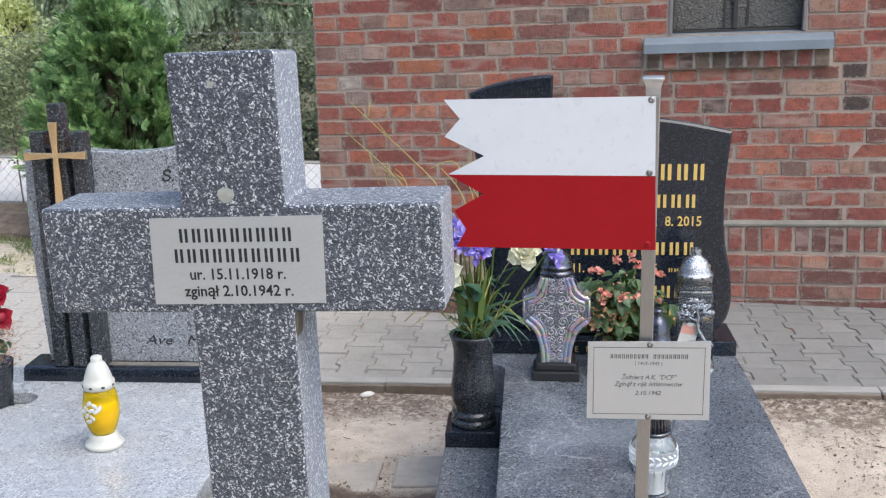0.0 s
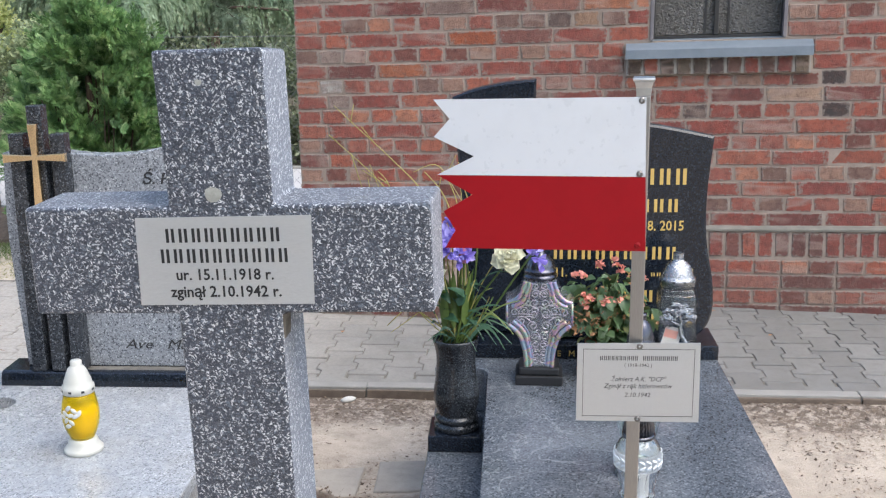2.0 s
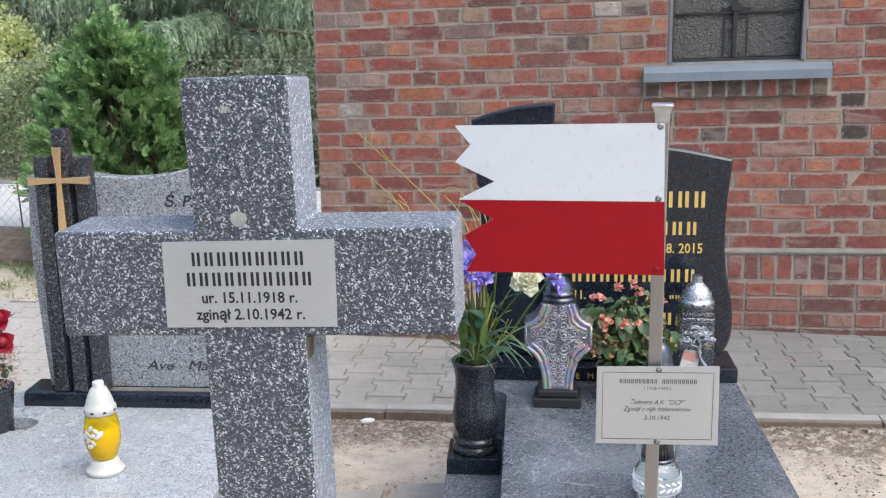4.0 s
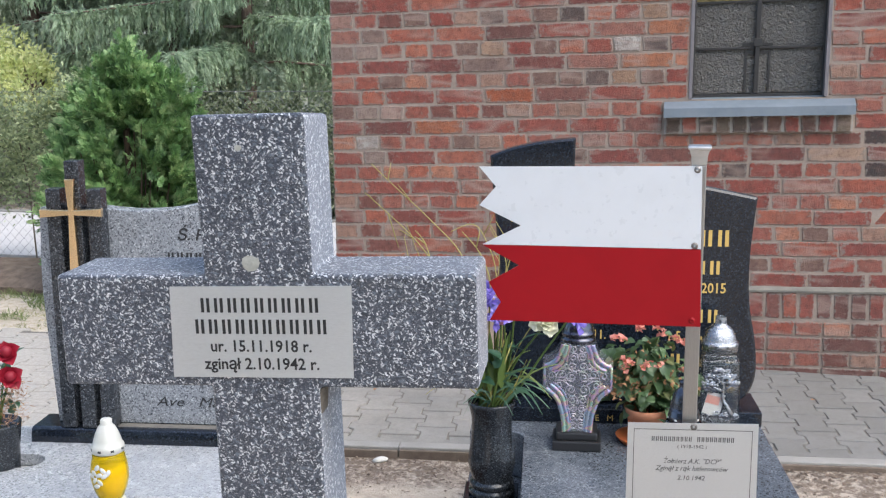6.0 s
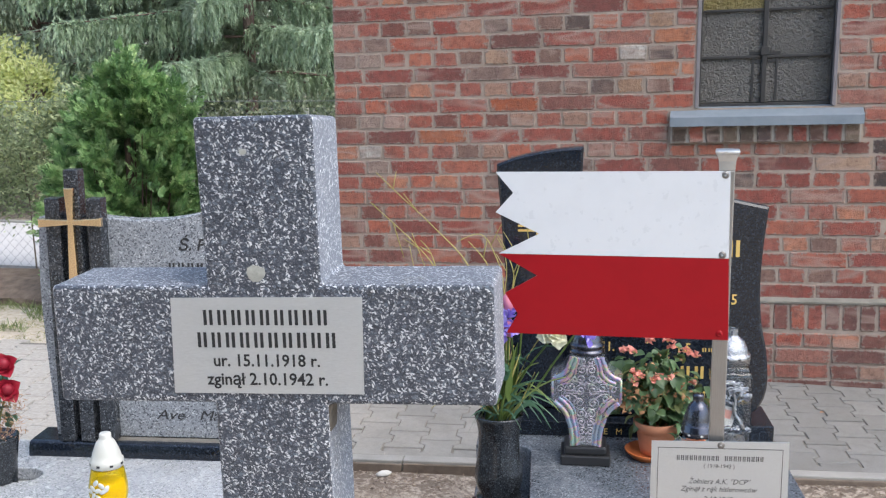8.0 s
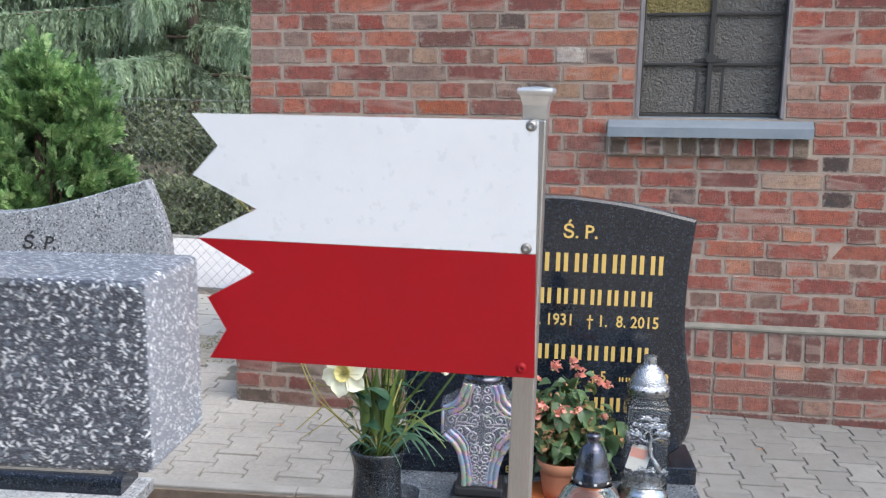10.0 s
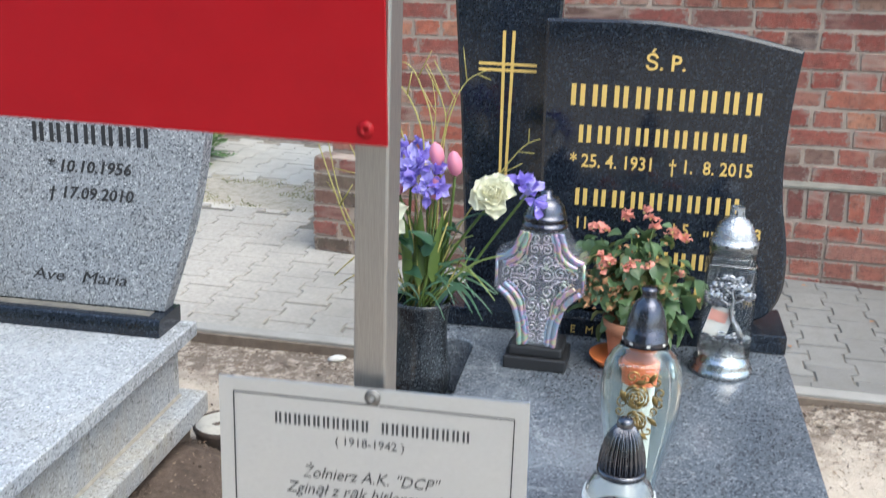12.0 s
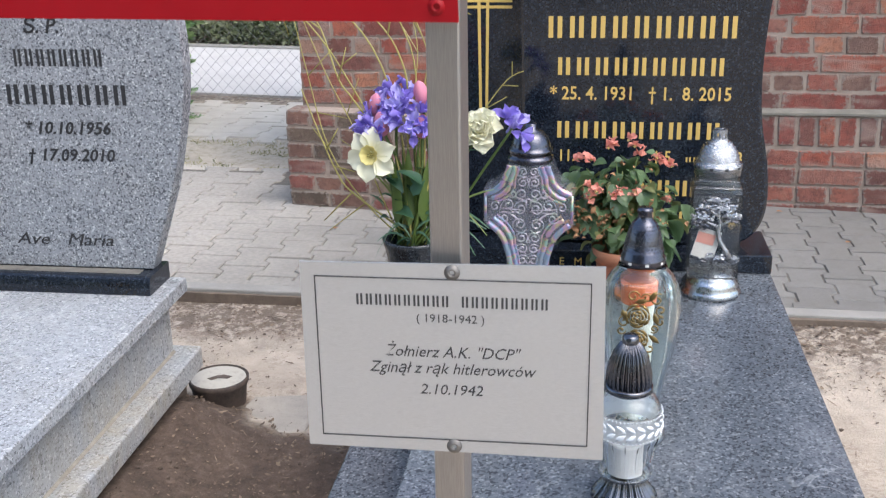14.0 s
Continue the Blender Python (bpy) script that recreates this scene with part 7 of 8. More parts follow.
def thuja():
    rng = np.random.default_rng(31)
    tree = thing("thuja_bush", pose(-3.50, 6.52, -0.06), "dense bright green thuja bush beside the fence", "bush")
    # upright plumes, each a slender cone of fans, crowded round the stem
    plumes = [(0.0, 0.0, 1.76, 0.24), (0.12, -0.1, 1.68, 0.2), (-0.14, -0.05, 1.66, 0.2), (0.42, -0.05, 1.63, 0.18), (0.30, 0.05, 1.50, 0.2), (-0.34, 0.0, 1.52, 0.2), (-0.42, 0.05, 1.25, 0.17), (0.46, -0.05, 1.40, 0.17), (-0.26, -0.15, 1.45, 0.2), (0.22, -0.2, 1.40, 0.2)]
    while len(plumes) < 34:
        a, r = rng.uniform(0, 2 * np.pi), rng.uniform(0.16, 0.43)
        plumes.append((r * math.cos(a), r * math.sin(a) * 0.75, rng.uniform(0.45, 1.45) * (1.15 - 0.6 * r), rng.uniform(0.09, 0.14)))
    base, way, outs = [], [], []

    def tuft(c, o, fronds, length):
        """A shuttlecock of flattened fronds that opens outwards from one twig."""
        o = o / np.linalg.norm(o)
        for _ in range(fronds):
            axis = o + rng.normal(0, 0.40, 3)
            axis /= np.linalg.norm(axis)
            side = np.cross(axis, o + rng.normal(0, 0.6, 3))
            side /= np.linalg.norm(side)
            n = 15
            t = ((np.arange(n) + rng.uniform(0, 1, n)) / n)[:, None]
            wing = np.where(np.arange(n) % 2 == 0, 1.0, -1.0)[:, None] * (0.95 - 0.5 * t)
            base.append(c - o * length * 0.6 + axis * t * length * rng.uniform(0.8, 1.25) + rng.normal(0, 0.004, (n, 3)))
            way.append(axis + side * wing + rng.normal(0, 0.12, (n, 3)))
            outs.append(np.tile(np.cross(axis, side) * 0.8, (n, 1)))

    level = 0.10
    while level < 1.58:
        R = np.interp(level, [0.1, 0.55, 1.0, 1.35, 1.58], [0.44, 0.50, 0.44, 0.25, 0.08])
        count = max(3, int(2 * np.pi * R / 0.165))
        turn = rng.uniform(0, 6.28)
        for i in range(count):
            a = turn + 2 * np.pi * i / count + rng.normal(0, 0.12)
            k = R * rng.uniform(0.62, 1.16)
            if 0.66 < level < 1.12 and abs((a + 1.08 + math.pi) % (2 * math.pi) - math.pi) < 0.30 - 0.3 * abs(level - 0.88):
                continue  # a gap that shows the stem
            o = np.array([math.cos(a), math.sin(a), 0.55 + 0.5 * level])
            tuft(np.array([k * math.cos(a), 0.8 * k * math.sin(a), level + rng.uniform(-0.06, 0.08)]), o, 7, rng.uniform(0.12, 0.215))
            if i % 4 == 1:
                tuft(np.array([0.5 * k * math.cos(a + 0.3), 0.4 * k * math.sin(a + 0.3), level]), o, 6, 0.22)
        level += 0.125
    for tx, ty, tz in ((0.0, 0.0, 1.63), (0.02, 0.0, 1.54), (0.10, -0.1, 1.46), (-0.12, -0.05, 1.46), (0.38, -0.05, 1.46), (0.40, -0.05, 1.34), (0.24, 0.0, 1.40), (0.44, 0.0, 1.26), (-0.30, 0.0, 1.34), (0.46, -0.05, 1.14), (-0.40, 0.05, 1.15)):
        tuft(np.array([tx, ty, tz]), np.array([tx * 0.5, ty, 1.0]), 9, 0.20)
    base, way = np.concatenate(base), np.concatenate(way)
    q = spray_cloud(base, way, rng, 8, 0.052, 0.034, 0.0115, 0.62, np.concatenate(outs))
    trunk = bmesh.new()
    for lx, ly, top, _ in plumes:
        tube([(lx * 0.2, ly * 0.2, -0.05), (lx * 0.6, ly * 0.6, top * 0.3), (lx, ly, top * 0.85)], [0.010, 0.007, 0.003], 5, trunk)
    tube([(0, 0, -0.05), (0.03, -0.02, 0.5), (0.0, 0.0, 1.2), (0, 0, 1.6)], [0.045, 0.036, 0.02, 0.005], 8, trunk)
    tagged(part("trunk", trunk, BARK_DARK, tree), kind="stuff")
    tagged(quads("crown", q, THUJA_M, tree), kind="stuff")


thuja()


def spruce(at, height, low, reach, seed, material, trunk_r=0.12, limbs=30, crown=4.4):
    """A spruce: straight trunk, sagging limbs, curtains of hanging needle twigs (dense up to crown)."""
    rng = np.random.default_rng(seed)
    tree = thing("spruce_tree", pose(*at), "tall grey-green spruce with hanging needle twigs", "tree", "spruces")
    part("trunk", tube([(0, 0, -0.2), (0.02, 0.01, 1.2), (0, 0, height * 0.5), (0.02, 0, height)], [trunk_r * 1.25, trunk_r, trunk_r * 0.6, 0.02], 12), BARK, tree, smooth=True)
    wood = bmesh.new()
    base, way, size = [], [], []
    heights = [(low + (crown - low) * (i / limbs), 1.0) for i in range(limbs)] + [(crown + (height - crown) * i / 8, 0.2) for i in range(8)]
    T = np.linspace(0, 1, 7)
    for i, (h, dense) in enumerate(heights):
        a = i * 2.39996 + rng.uniform(-0.3, 0.3)
        L = reach * (1 - 0.75 * (h - low) / (height - low)) * rng.uniform(0.6, 1.15)
        sag = rng.uniform(0.22, 0.44)
        P = np.stack([np.cos(a) * L * T, np.sin(a) * L * T, h + 0.05 * L * T - sag * L * T**2 + 0.16 * L * T**3], 1)
        tube(P.tolist(), [0.015 * (1 - 0.85 * t) + 0.002 for t in T], 5, wood)
        for t in rng.uniform(0.12, 1.0, int(74 * L * dense)):
            p = np.array([np.interp(t, T, P[:, c]) for c in range(3)])
            sgn = rng.choice((-1, 1))
            out = np.array([math.cos(a) * 0.5 - math.sin(a) * sgn * 0.7, math.sin(a) * 0.5 + math.cos(a) * sgn * 0.7, 0.05])
            q = out * rng.uniform(0.05, 0.34) * (1.1 - 0.5 * t)
            n, hang = int(rng.integers(6, 10)), rng.uniform(0.12, 0.44)
            s = np.arange(n)[:, None] / n
            base.append(p + q * s + np.array([0, 0, -hang]) * s * s)
            way.append(q * (1 - s) + np.array([0, 0, -1.0]) * (hang * 1.6 * s + 0.02) + rng.normal(0, 0.03, (n, 3)))
    base, way = np.concatenate(base), np.concatenate(way)
    way = way / np.linalg.norm(way, axis=1, keepdims=True)
    brush = []
    for turn in range(5):
        out = np.cross(way, rng.normal(size=way.shape))
        out /= np.linalg.norm(out, axis=1, keepdims=True)
        brush.append(blades(base + rng.normal(0, 0.004, base.shape) + way * 0.012 * turn, way * 1.0 + out * (0.0 if turn == 0 else 0.38), rng.uniform(0.05, 0.075, len(base)), 0.030 if turn == 0 else 0.016, rng))
    two = np.concatenate(brush)
    part("limb", wood, BARK, tree, smooth=True)["kind"] = "stuff"
    tagged(quads("needles", two, material, tree), kind="stuff")


spruce((-6.1, 12.4, -0.06), 9.0, 1.35, 3.2, 41, SPRUCE_M, 0.11)
spruce((-8.2, 12.6, -0.06), 9.5, 1.2, 3.2, 42, SPRUCE_M, 0.14)
spruce((-4.75, 11.5, -0.06), 8.5, 1.45, 2.3, 47, SPRUCE_FRESH, 0.07)
spruce((-10.2, 12.4, -0.06), 9.0, 1.0, 3.2, 44, SPRUCE_M, 0.14)


def leaf_mass(name, boxes, n, size, material, seed, label, category, up=0.3):
    """Shrub foliage in soft clumps; each box: centre and half sizes."""
    rng = np.random.default_rng(seed)
    ob = thing(name, pose(boxes[0][0], boxes[0][1], -0.06), label, category)
    base, way = [], []
    for cx, cy, cz, rx, ry, rz in boxes:
        for c in range(26):
            u = rng.normal(size=3)
            u /= np.linalg.norm(u)
            k2 = rng.uniform(0.35, 1.0) ** 0.6
            centre = np.array([cx - boxes[0][0] + u[0] * rx * k2, cy - boxes[0][1] + u[1] * ry * k2, cz + u[2] * rz * k2])
            m = n // (26 * len(boxes))
            q = rng.normal(0, 0.33, (m, 3)) * np.array([rx, ry, rz]) * 0.55
            base.append(centre + q)
            way.append(np.array([u[0], u[1], up]) + rng.normal(0, 0.6, (m, 3)))
    base, way = np.concatenate(base), np.concatenate(way)
    way = way[base[:, 2] > 0.03]
    base = base[base[:, 2] > 0.03]
    twigs = bmesh.new()
    for cx, cy, cz, rx, ry, rz in boxes:
        for _ in range(6):
            b = Vector((cx - boxes[0][0] + rng.uniform(-rx, rx) * 0.7, cy - boxes[0][1] + rng.uniform(-ry, ry) * 0.6, cz + rng.uniform(-0.2, 0.8) * rz))
            a = Vector((b.x * 0.6 + (cx - boxes[0][0]) * 0.4, b.y, 0.0))
            tube([a, a.lerp(b, 0.5) + Vector((0.04, 0, 0)), b], [0.007, 0.005, 0.002], 5, twigs)
    part("branch", twigs, TWIG_BARK, ob)["kind"] = "stuff"
    tagged(quads("foliage", blades(base, way, size * rng.uniform(0.6, 1.3, len(base)), size * 0.5, rng, 0.1), material, ob), kind="stuff")


leaf_mass("yellow_shrub", [(-6.95, 9.8, 1.48, 0.50, 0.4, 0.46), (-6.35, 9.75, 1.26, 0.32, 0.3, 0.36)], 4600, 0.062, SHRUB_YELLOW, 51, "yellow-green leafy shrub beyond the fence", "shrub", 0.8)
leaf_mass("grey_shrub", [(-4.44, 7.15, 0.95, 0.46, 0.22, 0.50), (-4.05, 7.12, 0.90, 0.34, 0.20, 0.50), (-5.20, 7.18, 0.95, 0.58, 0.22, 0.52)], 15000, 0.042, SHRUB_GREY, 52, "grey-green shrub growing through the fence", "shrub", 0.4)
leaf_mass("hedge_shrub", [(-3.4, 10.1, 0.6, 0.8, 0.4, 0.65), (-2.2, 10.2, 0.6, 0.8, 0.4, 0.65), (-4.6, 10.2, 0.55, 0.8, 0.4, 0.6), (-3.9, 9.85, 0.2, 0.9, 0.25, 0.3), (-2.6, 9.85, 0.2, 0.9, 0.25, 0.3)], 26000, 0.06, SHRUB_GREEN, 53, "loose light green hedge behind the road", "hedge", 0.5)
leaf_mass("hedge_shrub", [(-6.0, 10.3, 0.6, 0.9, 0.5, 0.65), (-7.6, 10.3, 0.6, 0.9, 0.5, 0.65), (-5.4, 9.9, 0.2, 0.9, 0.25, 0.3)], 14000, 0.06, SHRUB_GREY, 54, "loose grey-green hedge behind the road", "hedge", 0.5)
tagged(part("hedge_kerb", boxed(-12, 2, 9.46, 9.56, -0.1, -0.02, 0.01), KERB), "low kerb along the far side of the road", "kerb", kind="structure")


def woods(seed, n, x0, x1, y0, y1):
    rng = np.random.default_rng(seed)
    x, y = rng.uniform(x0, x1, n), rng.uniform(y0, y1, n)
    z = rng.uniform(0.0, 9.5, n)
    keep = np.array([noise.noise((a * 0.5, b * 0.5, c * 0.6)) > -0.32 for a, b, c in zip(x, y, z)])
    base = np.stack([x, y, z], 1)[keep]
    way = rng.normal(size=base.shape) + np.array([0, -0.3, -0.4])
    tagged(quads("far_woods", blades(base, way, rng.uniform(0.25, 0.6, len(base)), 0.22, rng, 0.2), WOODS), "dark mixed woods far off, and added unseen behind the camera", "trees", kind="stuff")


woods(61, 26000, -26, 2, 15.5, 18.5)
# unseen trees added behind the camera; they darken front faces and reflections
woods(62, 16000, -18, 3, -11.5, -9.0)

# ---- masonry pieces ----
rng_b = random.Random(11)
brick_meshes = {}


def brick_mesh(w, h, d, kind, head=False):
    """A worn brick: an uneven outline with rounded corners, its face a little proud of the rim."""
    key = (round(w, 3), round(h, 3), kind, head, d)
    if key not in brick_meshes:
        wob = random.Random(kind * 7 + 3)
        c = min(0.009, w * 0.2)
        a, b = w / 2, h / 2
        pts = [(-a + c, -b), (0, -b), (a - c, -b), (a - c * 0.3, -b + c * 0.3), (a, -b + c), (a, b - c), (a - c * 0.3, b - c * 0.3), (a - c, b), (0, b), (-a + c, b), (-a + c * 0.3, b - c * 0.3), (-a, b - c), (-a, -b + c), (-a + c * 0.3, -b + c * 0.3)]
        pts = [(x + wob.uniform(-1, 1) * 0.0032, z + wob.uniform(-1, 1) * 0.0026) for x, z in pts]
        bm = bmesh.new()
        rings = [[bm.verts.new((x * k, y, z * k2)) for x, z in pts] for y, k, k2 in ((d, 1, 1), (0.0045, 1, 1), (0.0, 1 - 0.008 / w, 1 - 0.008 / h))]
        for q, r in zip(rings, rings[1:]):
            for i in range(len(pts)):
                j = (i + 1) % len(pts)
                bm.faces.new((q[i], q[j], r[j], r[i]))
        bm.faces.new(rings[-1])
        bmesh.ops.recalc_face_normals(bm, faces=bm.faces[:])
        # UV: how far inside the outline, in units of 12 mm (negative towards the rim)
        inside = bm.loops.layers.uv.new("inside")
        bmesh.ops.poke(bm, faces=[f for f in bm.faces if len(f.verts) > 4 and abs(f.normal.y) > 0.9 and f.calc_center_median().y < 0.002])
        for f in bm.faces:
            for lp in f.loops:
                q = lp.vert.co
                core = abs(q.x) < a * 0.5 and abs(q.z) < b * 0.5 and q.y < 0.002
                lp[inside].uv = (1.0, 1.0) if core else (0.0, 0.0)
        me = bpy.data.meshes.new("brick")
        bm.to_mesh(me)
        bm.free()
        me.materials.append(BRICK_HEAD if head else BRICK)
        brick_meshes[key] = me
    return brick_meshes[key]


spare = []  # bricks out of the nearest 300


def lay(x, z, w, h, y, near, material=None, head=False):
    me = brick_mesh(w, h, 0.05, rng_b.randrange(8), head)
    y = y + rng_b.uniform(-0.003, 0.003)
    z += SINK * (x - WALL_X0) + rng_b.uniform(-0.0012, 0.0012)
    m = pose(x, y, z, rng_b.uniform(-0.6, 0.6), rng_b.uniform(-0.7, 0.7) - 1.5, rng_b.uniform(-0.7, 0.7))
    if near:
        ob = new("brick", me)
        ob.matrix_world = m
        ob.parent = wall
        if material:
            ob.material_slots[0].link = "OBJECT"
            ob.material_slots[0].material = material
        return ob
    spare.append((me, m, head))


HEAD, STRETCH, JOINT = 0.1324, 0.2650, 0.0072
Z0 = 1.0955  # centre of a header course
ODD = {0: ((-1.547, BRICK_PALE), (-0.353, BRICK_PINK), (0.951, BRICK_DARK)), 1: ((-1.13, BRICK_ORANGE),), -1: ((0.778, BRICK_SAND), (-1.473, BRICK_GREY), (-0.52, BRICK_BROWN)),
       4: ((-0.30, BRICK_DARK), (-0.17, BRICK_SAND)), 5: ((-0.864, BRICK_GREY), (-0.13, BRICK_ORANGE)), 6: ((-1.66, BRICK_GREY), (-1.54, BRICK_GREY), (-0.857, BRICK_SAND), (-0.187, BRICK_PALE), (-0.055, BRICK_DARK)),
       7: ((-1.455, BRICK_GREY), (-0.10, BRICK_ORANGE)), 8: ((-0.864, BRICK_DARK), (-0.06, BRICK_SAND), (-1.66, BRICK_PINK)), 2: ((-1.42, BRICK_PINK), (-1.55, BRICK_GREY)), 3: ((-0.75, BRICK_ORANGE),)}
window_l, window_r = WIN[0] - 0.005, WIN[1] + 0.005
count = 0
for n in range(-9, 15):
    z = Z0 + n * COURSE
    header = n % 2 == 0
    x = WALL_X0
    laid_here = 0
    while x < WALL_X1 - 0.05:
        pitch = HEAD if header else STRETCH
        if not header and laid_here == 0:
            pitch = 0.168
        if not header and laid_here == 1 and n % 4 == 3:
            pitch = HEAD  # the cross bond's shift in every other stretcher course
        pitch *= rng_b.uniform(0.965, 1.035)
        a, b = x, x + pitch
        laid_here += 1
        holes = [(window_l, window_r)] if z > 1.30 else []
        if 1.15 < z < 1.29:
            holes = [(sx0 - 0.003, sx1 + 0.003)]
        for h0, h1 in holes:
            if a < h0 < b + 0.05:
                b = h0  # cut to the opening; the course starts afresh behind it
            if h0 <= a < h1:
                a, b = h1, h1 + (HEAD if header else 0.168 if n % 4 == 1 else STRETCH)
        x = b
        pieces = [(a, b)]
        for p0, p1 in pieces:
            w = round((p1 - p0 - JOINT * rng_b.uniform(0.85, 1.3)) / 0.006) * 0.006
            near = count < 290 and p0 < 1.05 and z > LEDGE_Z
            mat_ = BRICK_DARK if rng_b.random() < 0.015 else None
            for ox, tint in ODD.get(n, ()):
                if p0 < ox < p1:
                    mat_ = tint
            low = n == 0 and sx0 < (p0 + p1) / 2 < sx1  # cut low under the sill's bricks
            lay((p0 + p1) / 2, z - 0.006 if low else z, w, COURSE - (0.0210 if low else 0.0070), WALL_Y, near, mat_ if near else None, header or w < 0.15)
            count += near
# bricks on edge under the sill, and the foot: upright course and courses below
UNDER_SILL = (BRICK_OLIVE, None, BRICK_OLIVE, BRICK_OLIVE, BRICK_OLIVE, BRICK_DARK, BRICK_BROWN, None, BRICK_BROWN, None, BRICK_OLIVE)
for i, tint in enumerate(UNDER_SILL):
    lay(sx0 + 0.004 + (i + 0.5) * 0.0793, 1.1665, 0.069, 0.079, WALL_Y - 0.030, True, tint)
x = -0.78
while x < 1.3:
    lay(x + 0.04, LEDGE_Z - 0.095, 0.0685, 0.125, WALL_Y - 0.022, False)
    x += 0.0805
for drop, p in ((0.210, HEAD), (0.288, STRETCH), (0.366, HEAD), (0.444, STRETCH), (0.522, HEAD)):
    x = -0.8
    while x < 1.5:
        lay(x + p / 2, LEDGE_Z - drop, p - JOINT, COURSE - 0.0085, WALL_Y - 0.022, False, None, p == HEAD)
        x += p
# low pier at the wall's left end
PIER_Y, PIER_TOP = 5.055, 0.424
pier_bm = boxed(-1.612, -0.82, PIER_Y + 0.004, PIER_Y + 0.10, -0.1, PIER_TOP - 0.004)
box(pier_bm, -1.60, -0.82, PIER_Y + 0.101, WALL_Y + 0.0, -0.1, 0.33)
pier = tagged(part("wall_pier", pier_bm, MORTAR), "low red brick pier at the foot of the wall", "wall", kind="structure")
for i in range(6):
    z = PIER_TOP - 0.036 - i * 0.0715
    p = (0.118, 0.25, 0.125, 0.25, 0.125, 0.19)[i]
    x = -1.622
    k = 0
    while x < -0.85:
        b = min(x + (p if k else p * (1.0, 0.98, 1.0, 0.72, 1.0, 1.0)[i]), -0.815)
        me = brick_mesh(round((b - x - JOINT) / 0.006) * 0.006, 0.0635, 0.11, rng_b.randrange(8))
        ob = new("brick", me)
        ob.matrix_world = pose((x + b) / 2, PIER_Y + rng_b.uniform(-0.003, 0.003), z, 0, rng_b.uniform(-0.5, 0.5), rng_b.uniform(-0.8, 0.8))
        ob.parent = pier
        tint = (BRICK_BROWN, BRICK_OLIVE, BRICK_WORN, BRICK_BROWN, BRICK_OLIVE, BRICK_WORN, BRICK_BROWN)[(i * 3 + k * 2 + (i == 1) * 1) % 7]
        if tint:
            ob.material_slots[0].link = "OBJECT"
            ob.material_slots[0].material = tint
        x = b
        k += 1
bm = bmesh.new()
for me, m, head in spare:
    before, faces = len(bm.verts), len(bm.faces)
    bm.from_mesh(me)
    bm.verts.ensure_lookup_table()
    bm.faces.ensure_lookup_table()
    for f in bm.faces[faces:]:
        f.material_index = 1 if head else 0
    bmesh.ops.transform(bm, matrix=m, verts=bm.verts[before:])


def by_island(material):
    far = material.copy()
    far.name = material.name + "_joined"
    for node in list(far.node_tree.nodes):
        if node.bl_idname == "ShaderNodeObjectInfo":
            geo = far.node_tree.nodes.new("ShaderNodeNewGeometry")
            for ln in list(far.node_tree.links):
                if ln.from_node == node:
                    far.node_tree.links.new(geo.outputs["Random Per Island"], ln.to_socket)
    return far


joined = part("brick_rest", bm, by_island(BRICK), wall)
joined.data.materials.append(by_island(BRICK_HEAD))
joined["kind"] = "stuff"

# ---- paving blocks: interlocking double-T concrete ----
def block_mesh():
    w, n, l = 0.086, 0.060, 0.0985
    pts = [(-w, -l), (w, -l), (w, -0.0595), (n, -0.040), (n, 0.040), (w, 0.0595), (w, l), (-w, l), (-w, 0.0595), (-n, 0.040), (-n, -0.040), (-w, -0.0595)]
    g = 0.0027
    pts = [(px - math.copysign(g, px), py - (math.copysign(0.0030, py) if abs(py) == l else 0.0)) for px, py in pts]
    bm = prism(pts, -0.05, 0.0, 0.0, 1, True)
    top = [f for f in bm.faces if f.normal.z > 0.9]
    bmesh.ops.inset_region(bm, faces=top, thickness=0.003, depth=0.0)
    for f in bm.faces:
        if f.normal.z > 0.9 and len(f.verts) == 12:
            for v in f.verts:
                v.co.z += 0.003
    me = bpy.data.meshes.new("paving_block")
    bm.to_mesh(me)
    bm.free()
    me.materials.append(PAVER)
    return me


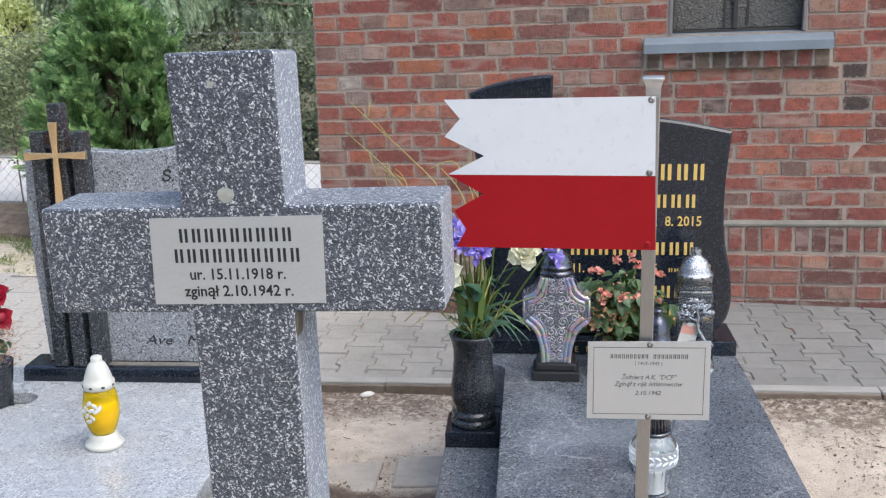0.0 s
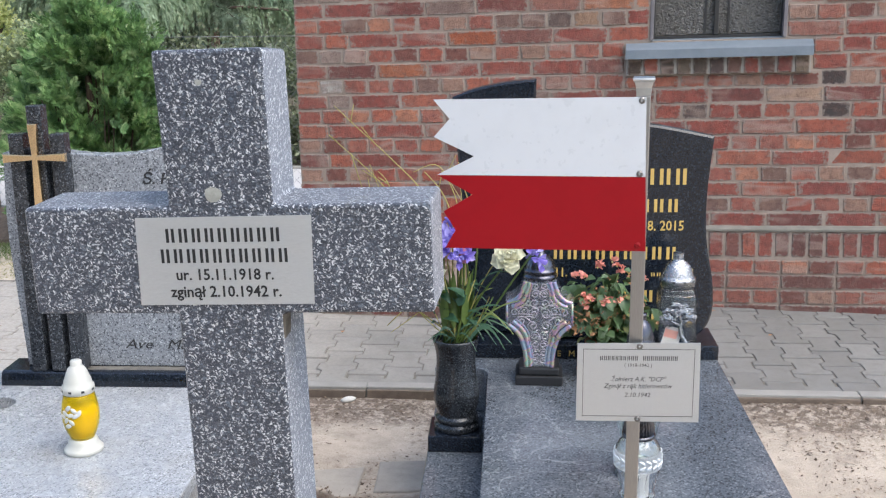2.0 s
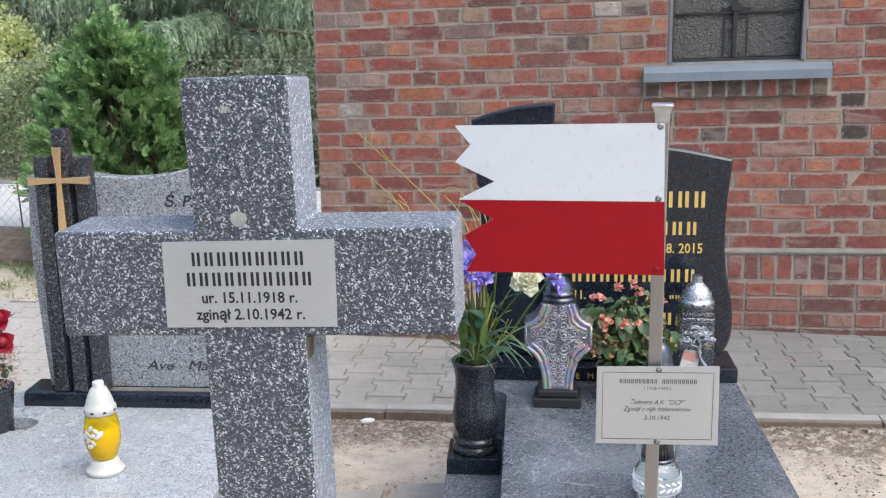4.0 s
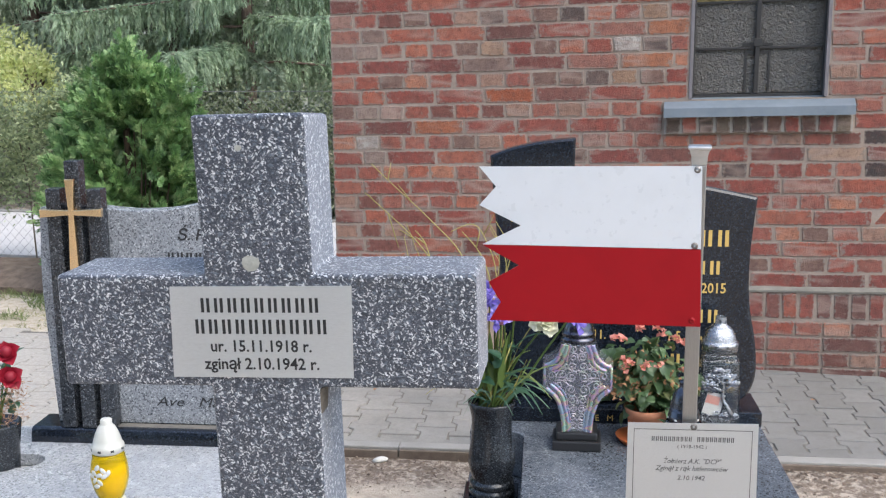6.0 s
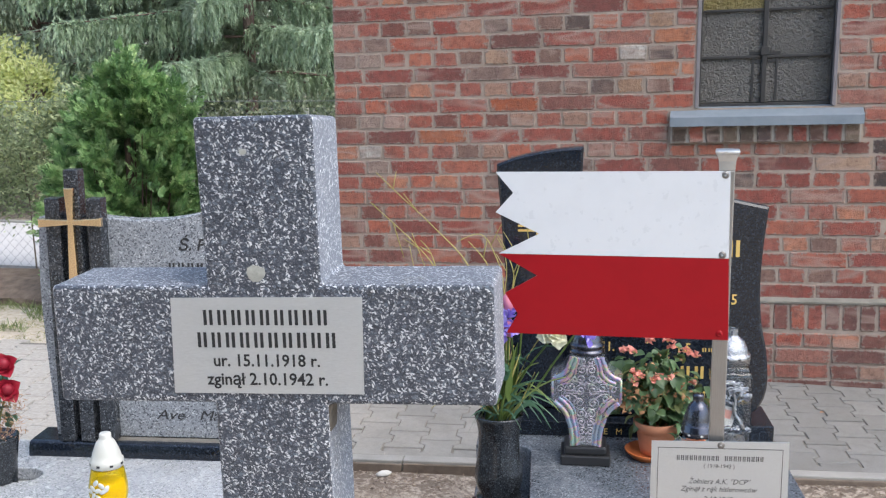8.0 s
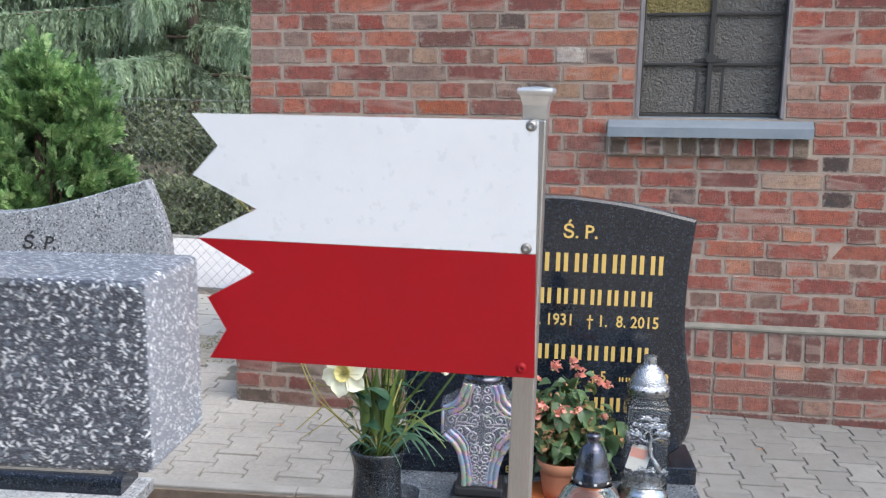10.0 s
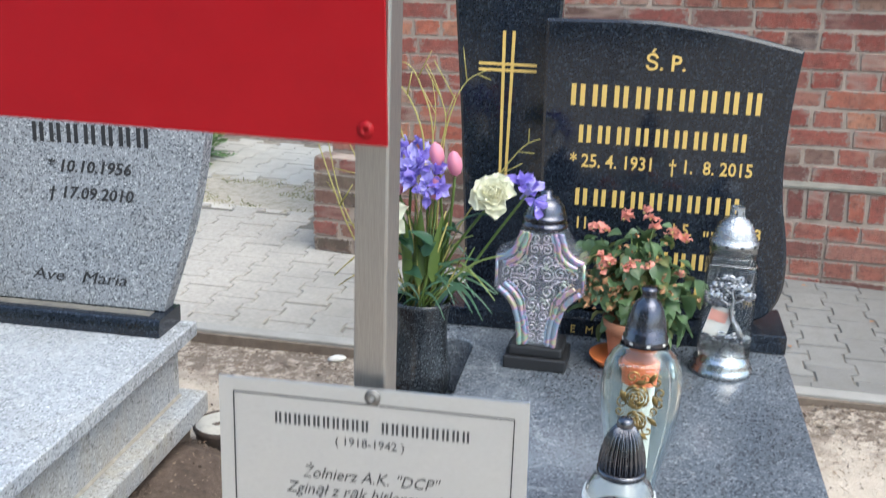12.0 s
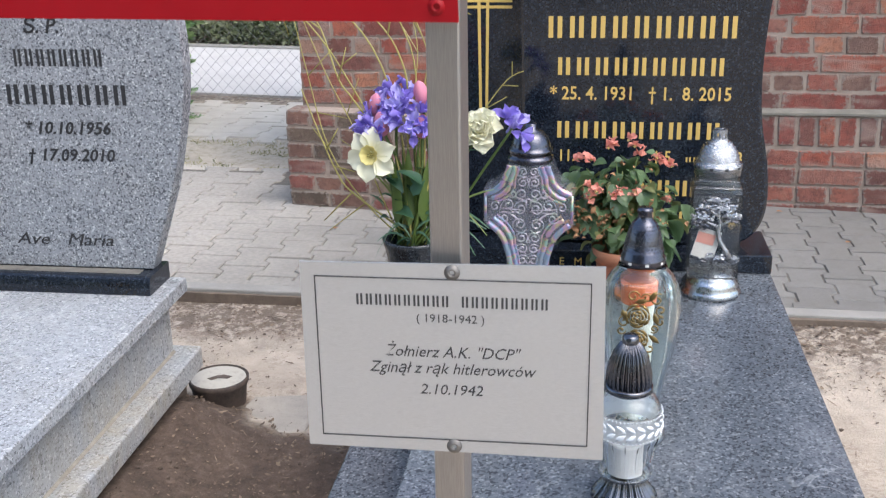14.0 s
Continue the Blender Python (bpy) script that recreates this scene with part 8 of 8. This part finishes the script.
def half_mesh():
    bm = boxed(-0.077, 0.077, -0.047, 0.047, -0.05, 0.003, 0.0)
    bmesh.ops.bevel(bm, geom=[e for e in bm.edges if all(v.co.z > 0 for v in e.verts)], offset=0.004, segments=1, affect="EDGES")
    me = bpy.data.meshes.new("half_block")
    bm.to_mesh(me)
    bm.free()
    me.materials.append(PAVER)
    return me


HALF = half_mesh()
paving = thing("pavement", PAV, "grey interlocking concrete block paving", "paving", kind="structure")
BLOCK = block_mesh()
far_blocks = []
rng_p = random.Random(5)
made = 0
for c in range(-26, 20):
    for r in range(-1, 14):
        px = c * 0.146
        py = 0.06 + 0.1 + r * 0.199 + (0.0995 if c % 2 else 0.0)
        if py < 0.12 or py > (1.42 if px > -1.75 else 1.62):
            continue
        m = pose(px, py, -0.006 + rng_p.uniform(-0.002, 0.002), rng_p.uniform(-0.5, 0.5), rng_p.uniform(-0.5, 0.5), rng_p.uniform(-0.4, 0.4))
        if made < 300 and -3.4 < px < 1.3:
            ob = new("paving_block", BLOCK)
            ob.matrix_basis = m
            ob.parent = paving
            made += 1
        else:
            far_blocks.append(m)
dusty = []
back_turn = PAV.inverted() @ pose(0, 6.5, 0, 0, 0, 3)
for c in range(-28, -12):
    for r in range(5):
        dusty.append(back_turn @ pose(c * 0.146, r * 0.199 + (0.0995 if c % 2 else 0), -0.047 + rng_p.uniform(-0.003, 0.003), rng_p.uniform(-1, 1), rng_p.uniform(-1, 1)))


def laid(poses):
    bm = bmesh.new()
    for m in poses:
        before = len(bm.verts)
        bm.from_mesh(BLOCK)
        bm.verts.ensure_lookup_table()
        bmesh.ops.transform(bm, matrix=m, verts=bm.verts[before:])
    return bm


bm = laid(far_blocks)
for c in range(-25, 20, 2):
    half = new("half_block", HALF)
    half.matrix_basis = pose(c * 0.146, 0.108, -0.006 + rng_p.uniform(-0.002, 0.002), 0, 0, 0)
    half.parent = paving
rest = part("paving_rest", bm, PAVER, paving)
rest["kind"] = "stuff"
back_path = thing("back_pavement", PAV, "sand-dusted block paving behind the chapel corner", "paving", kind="structure")
tagged(part("paving_rest", laid(dusty), PAVER_DUSTY, back_path), kind="stuff")
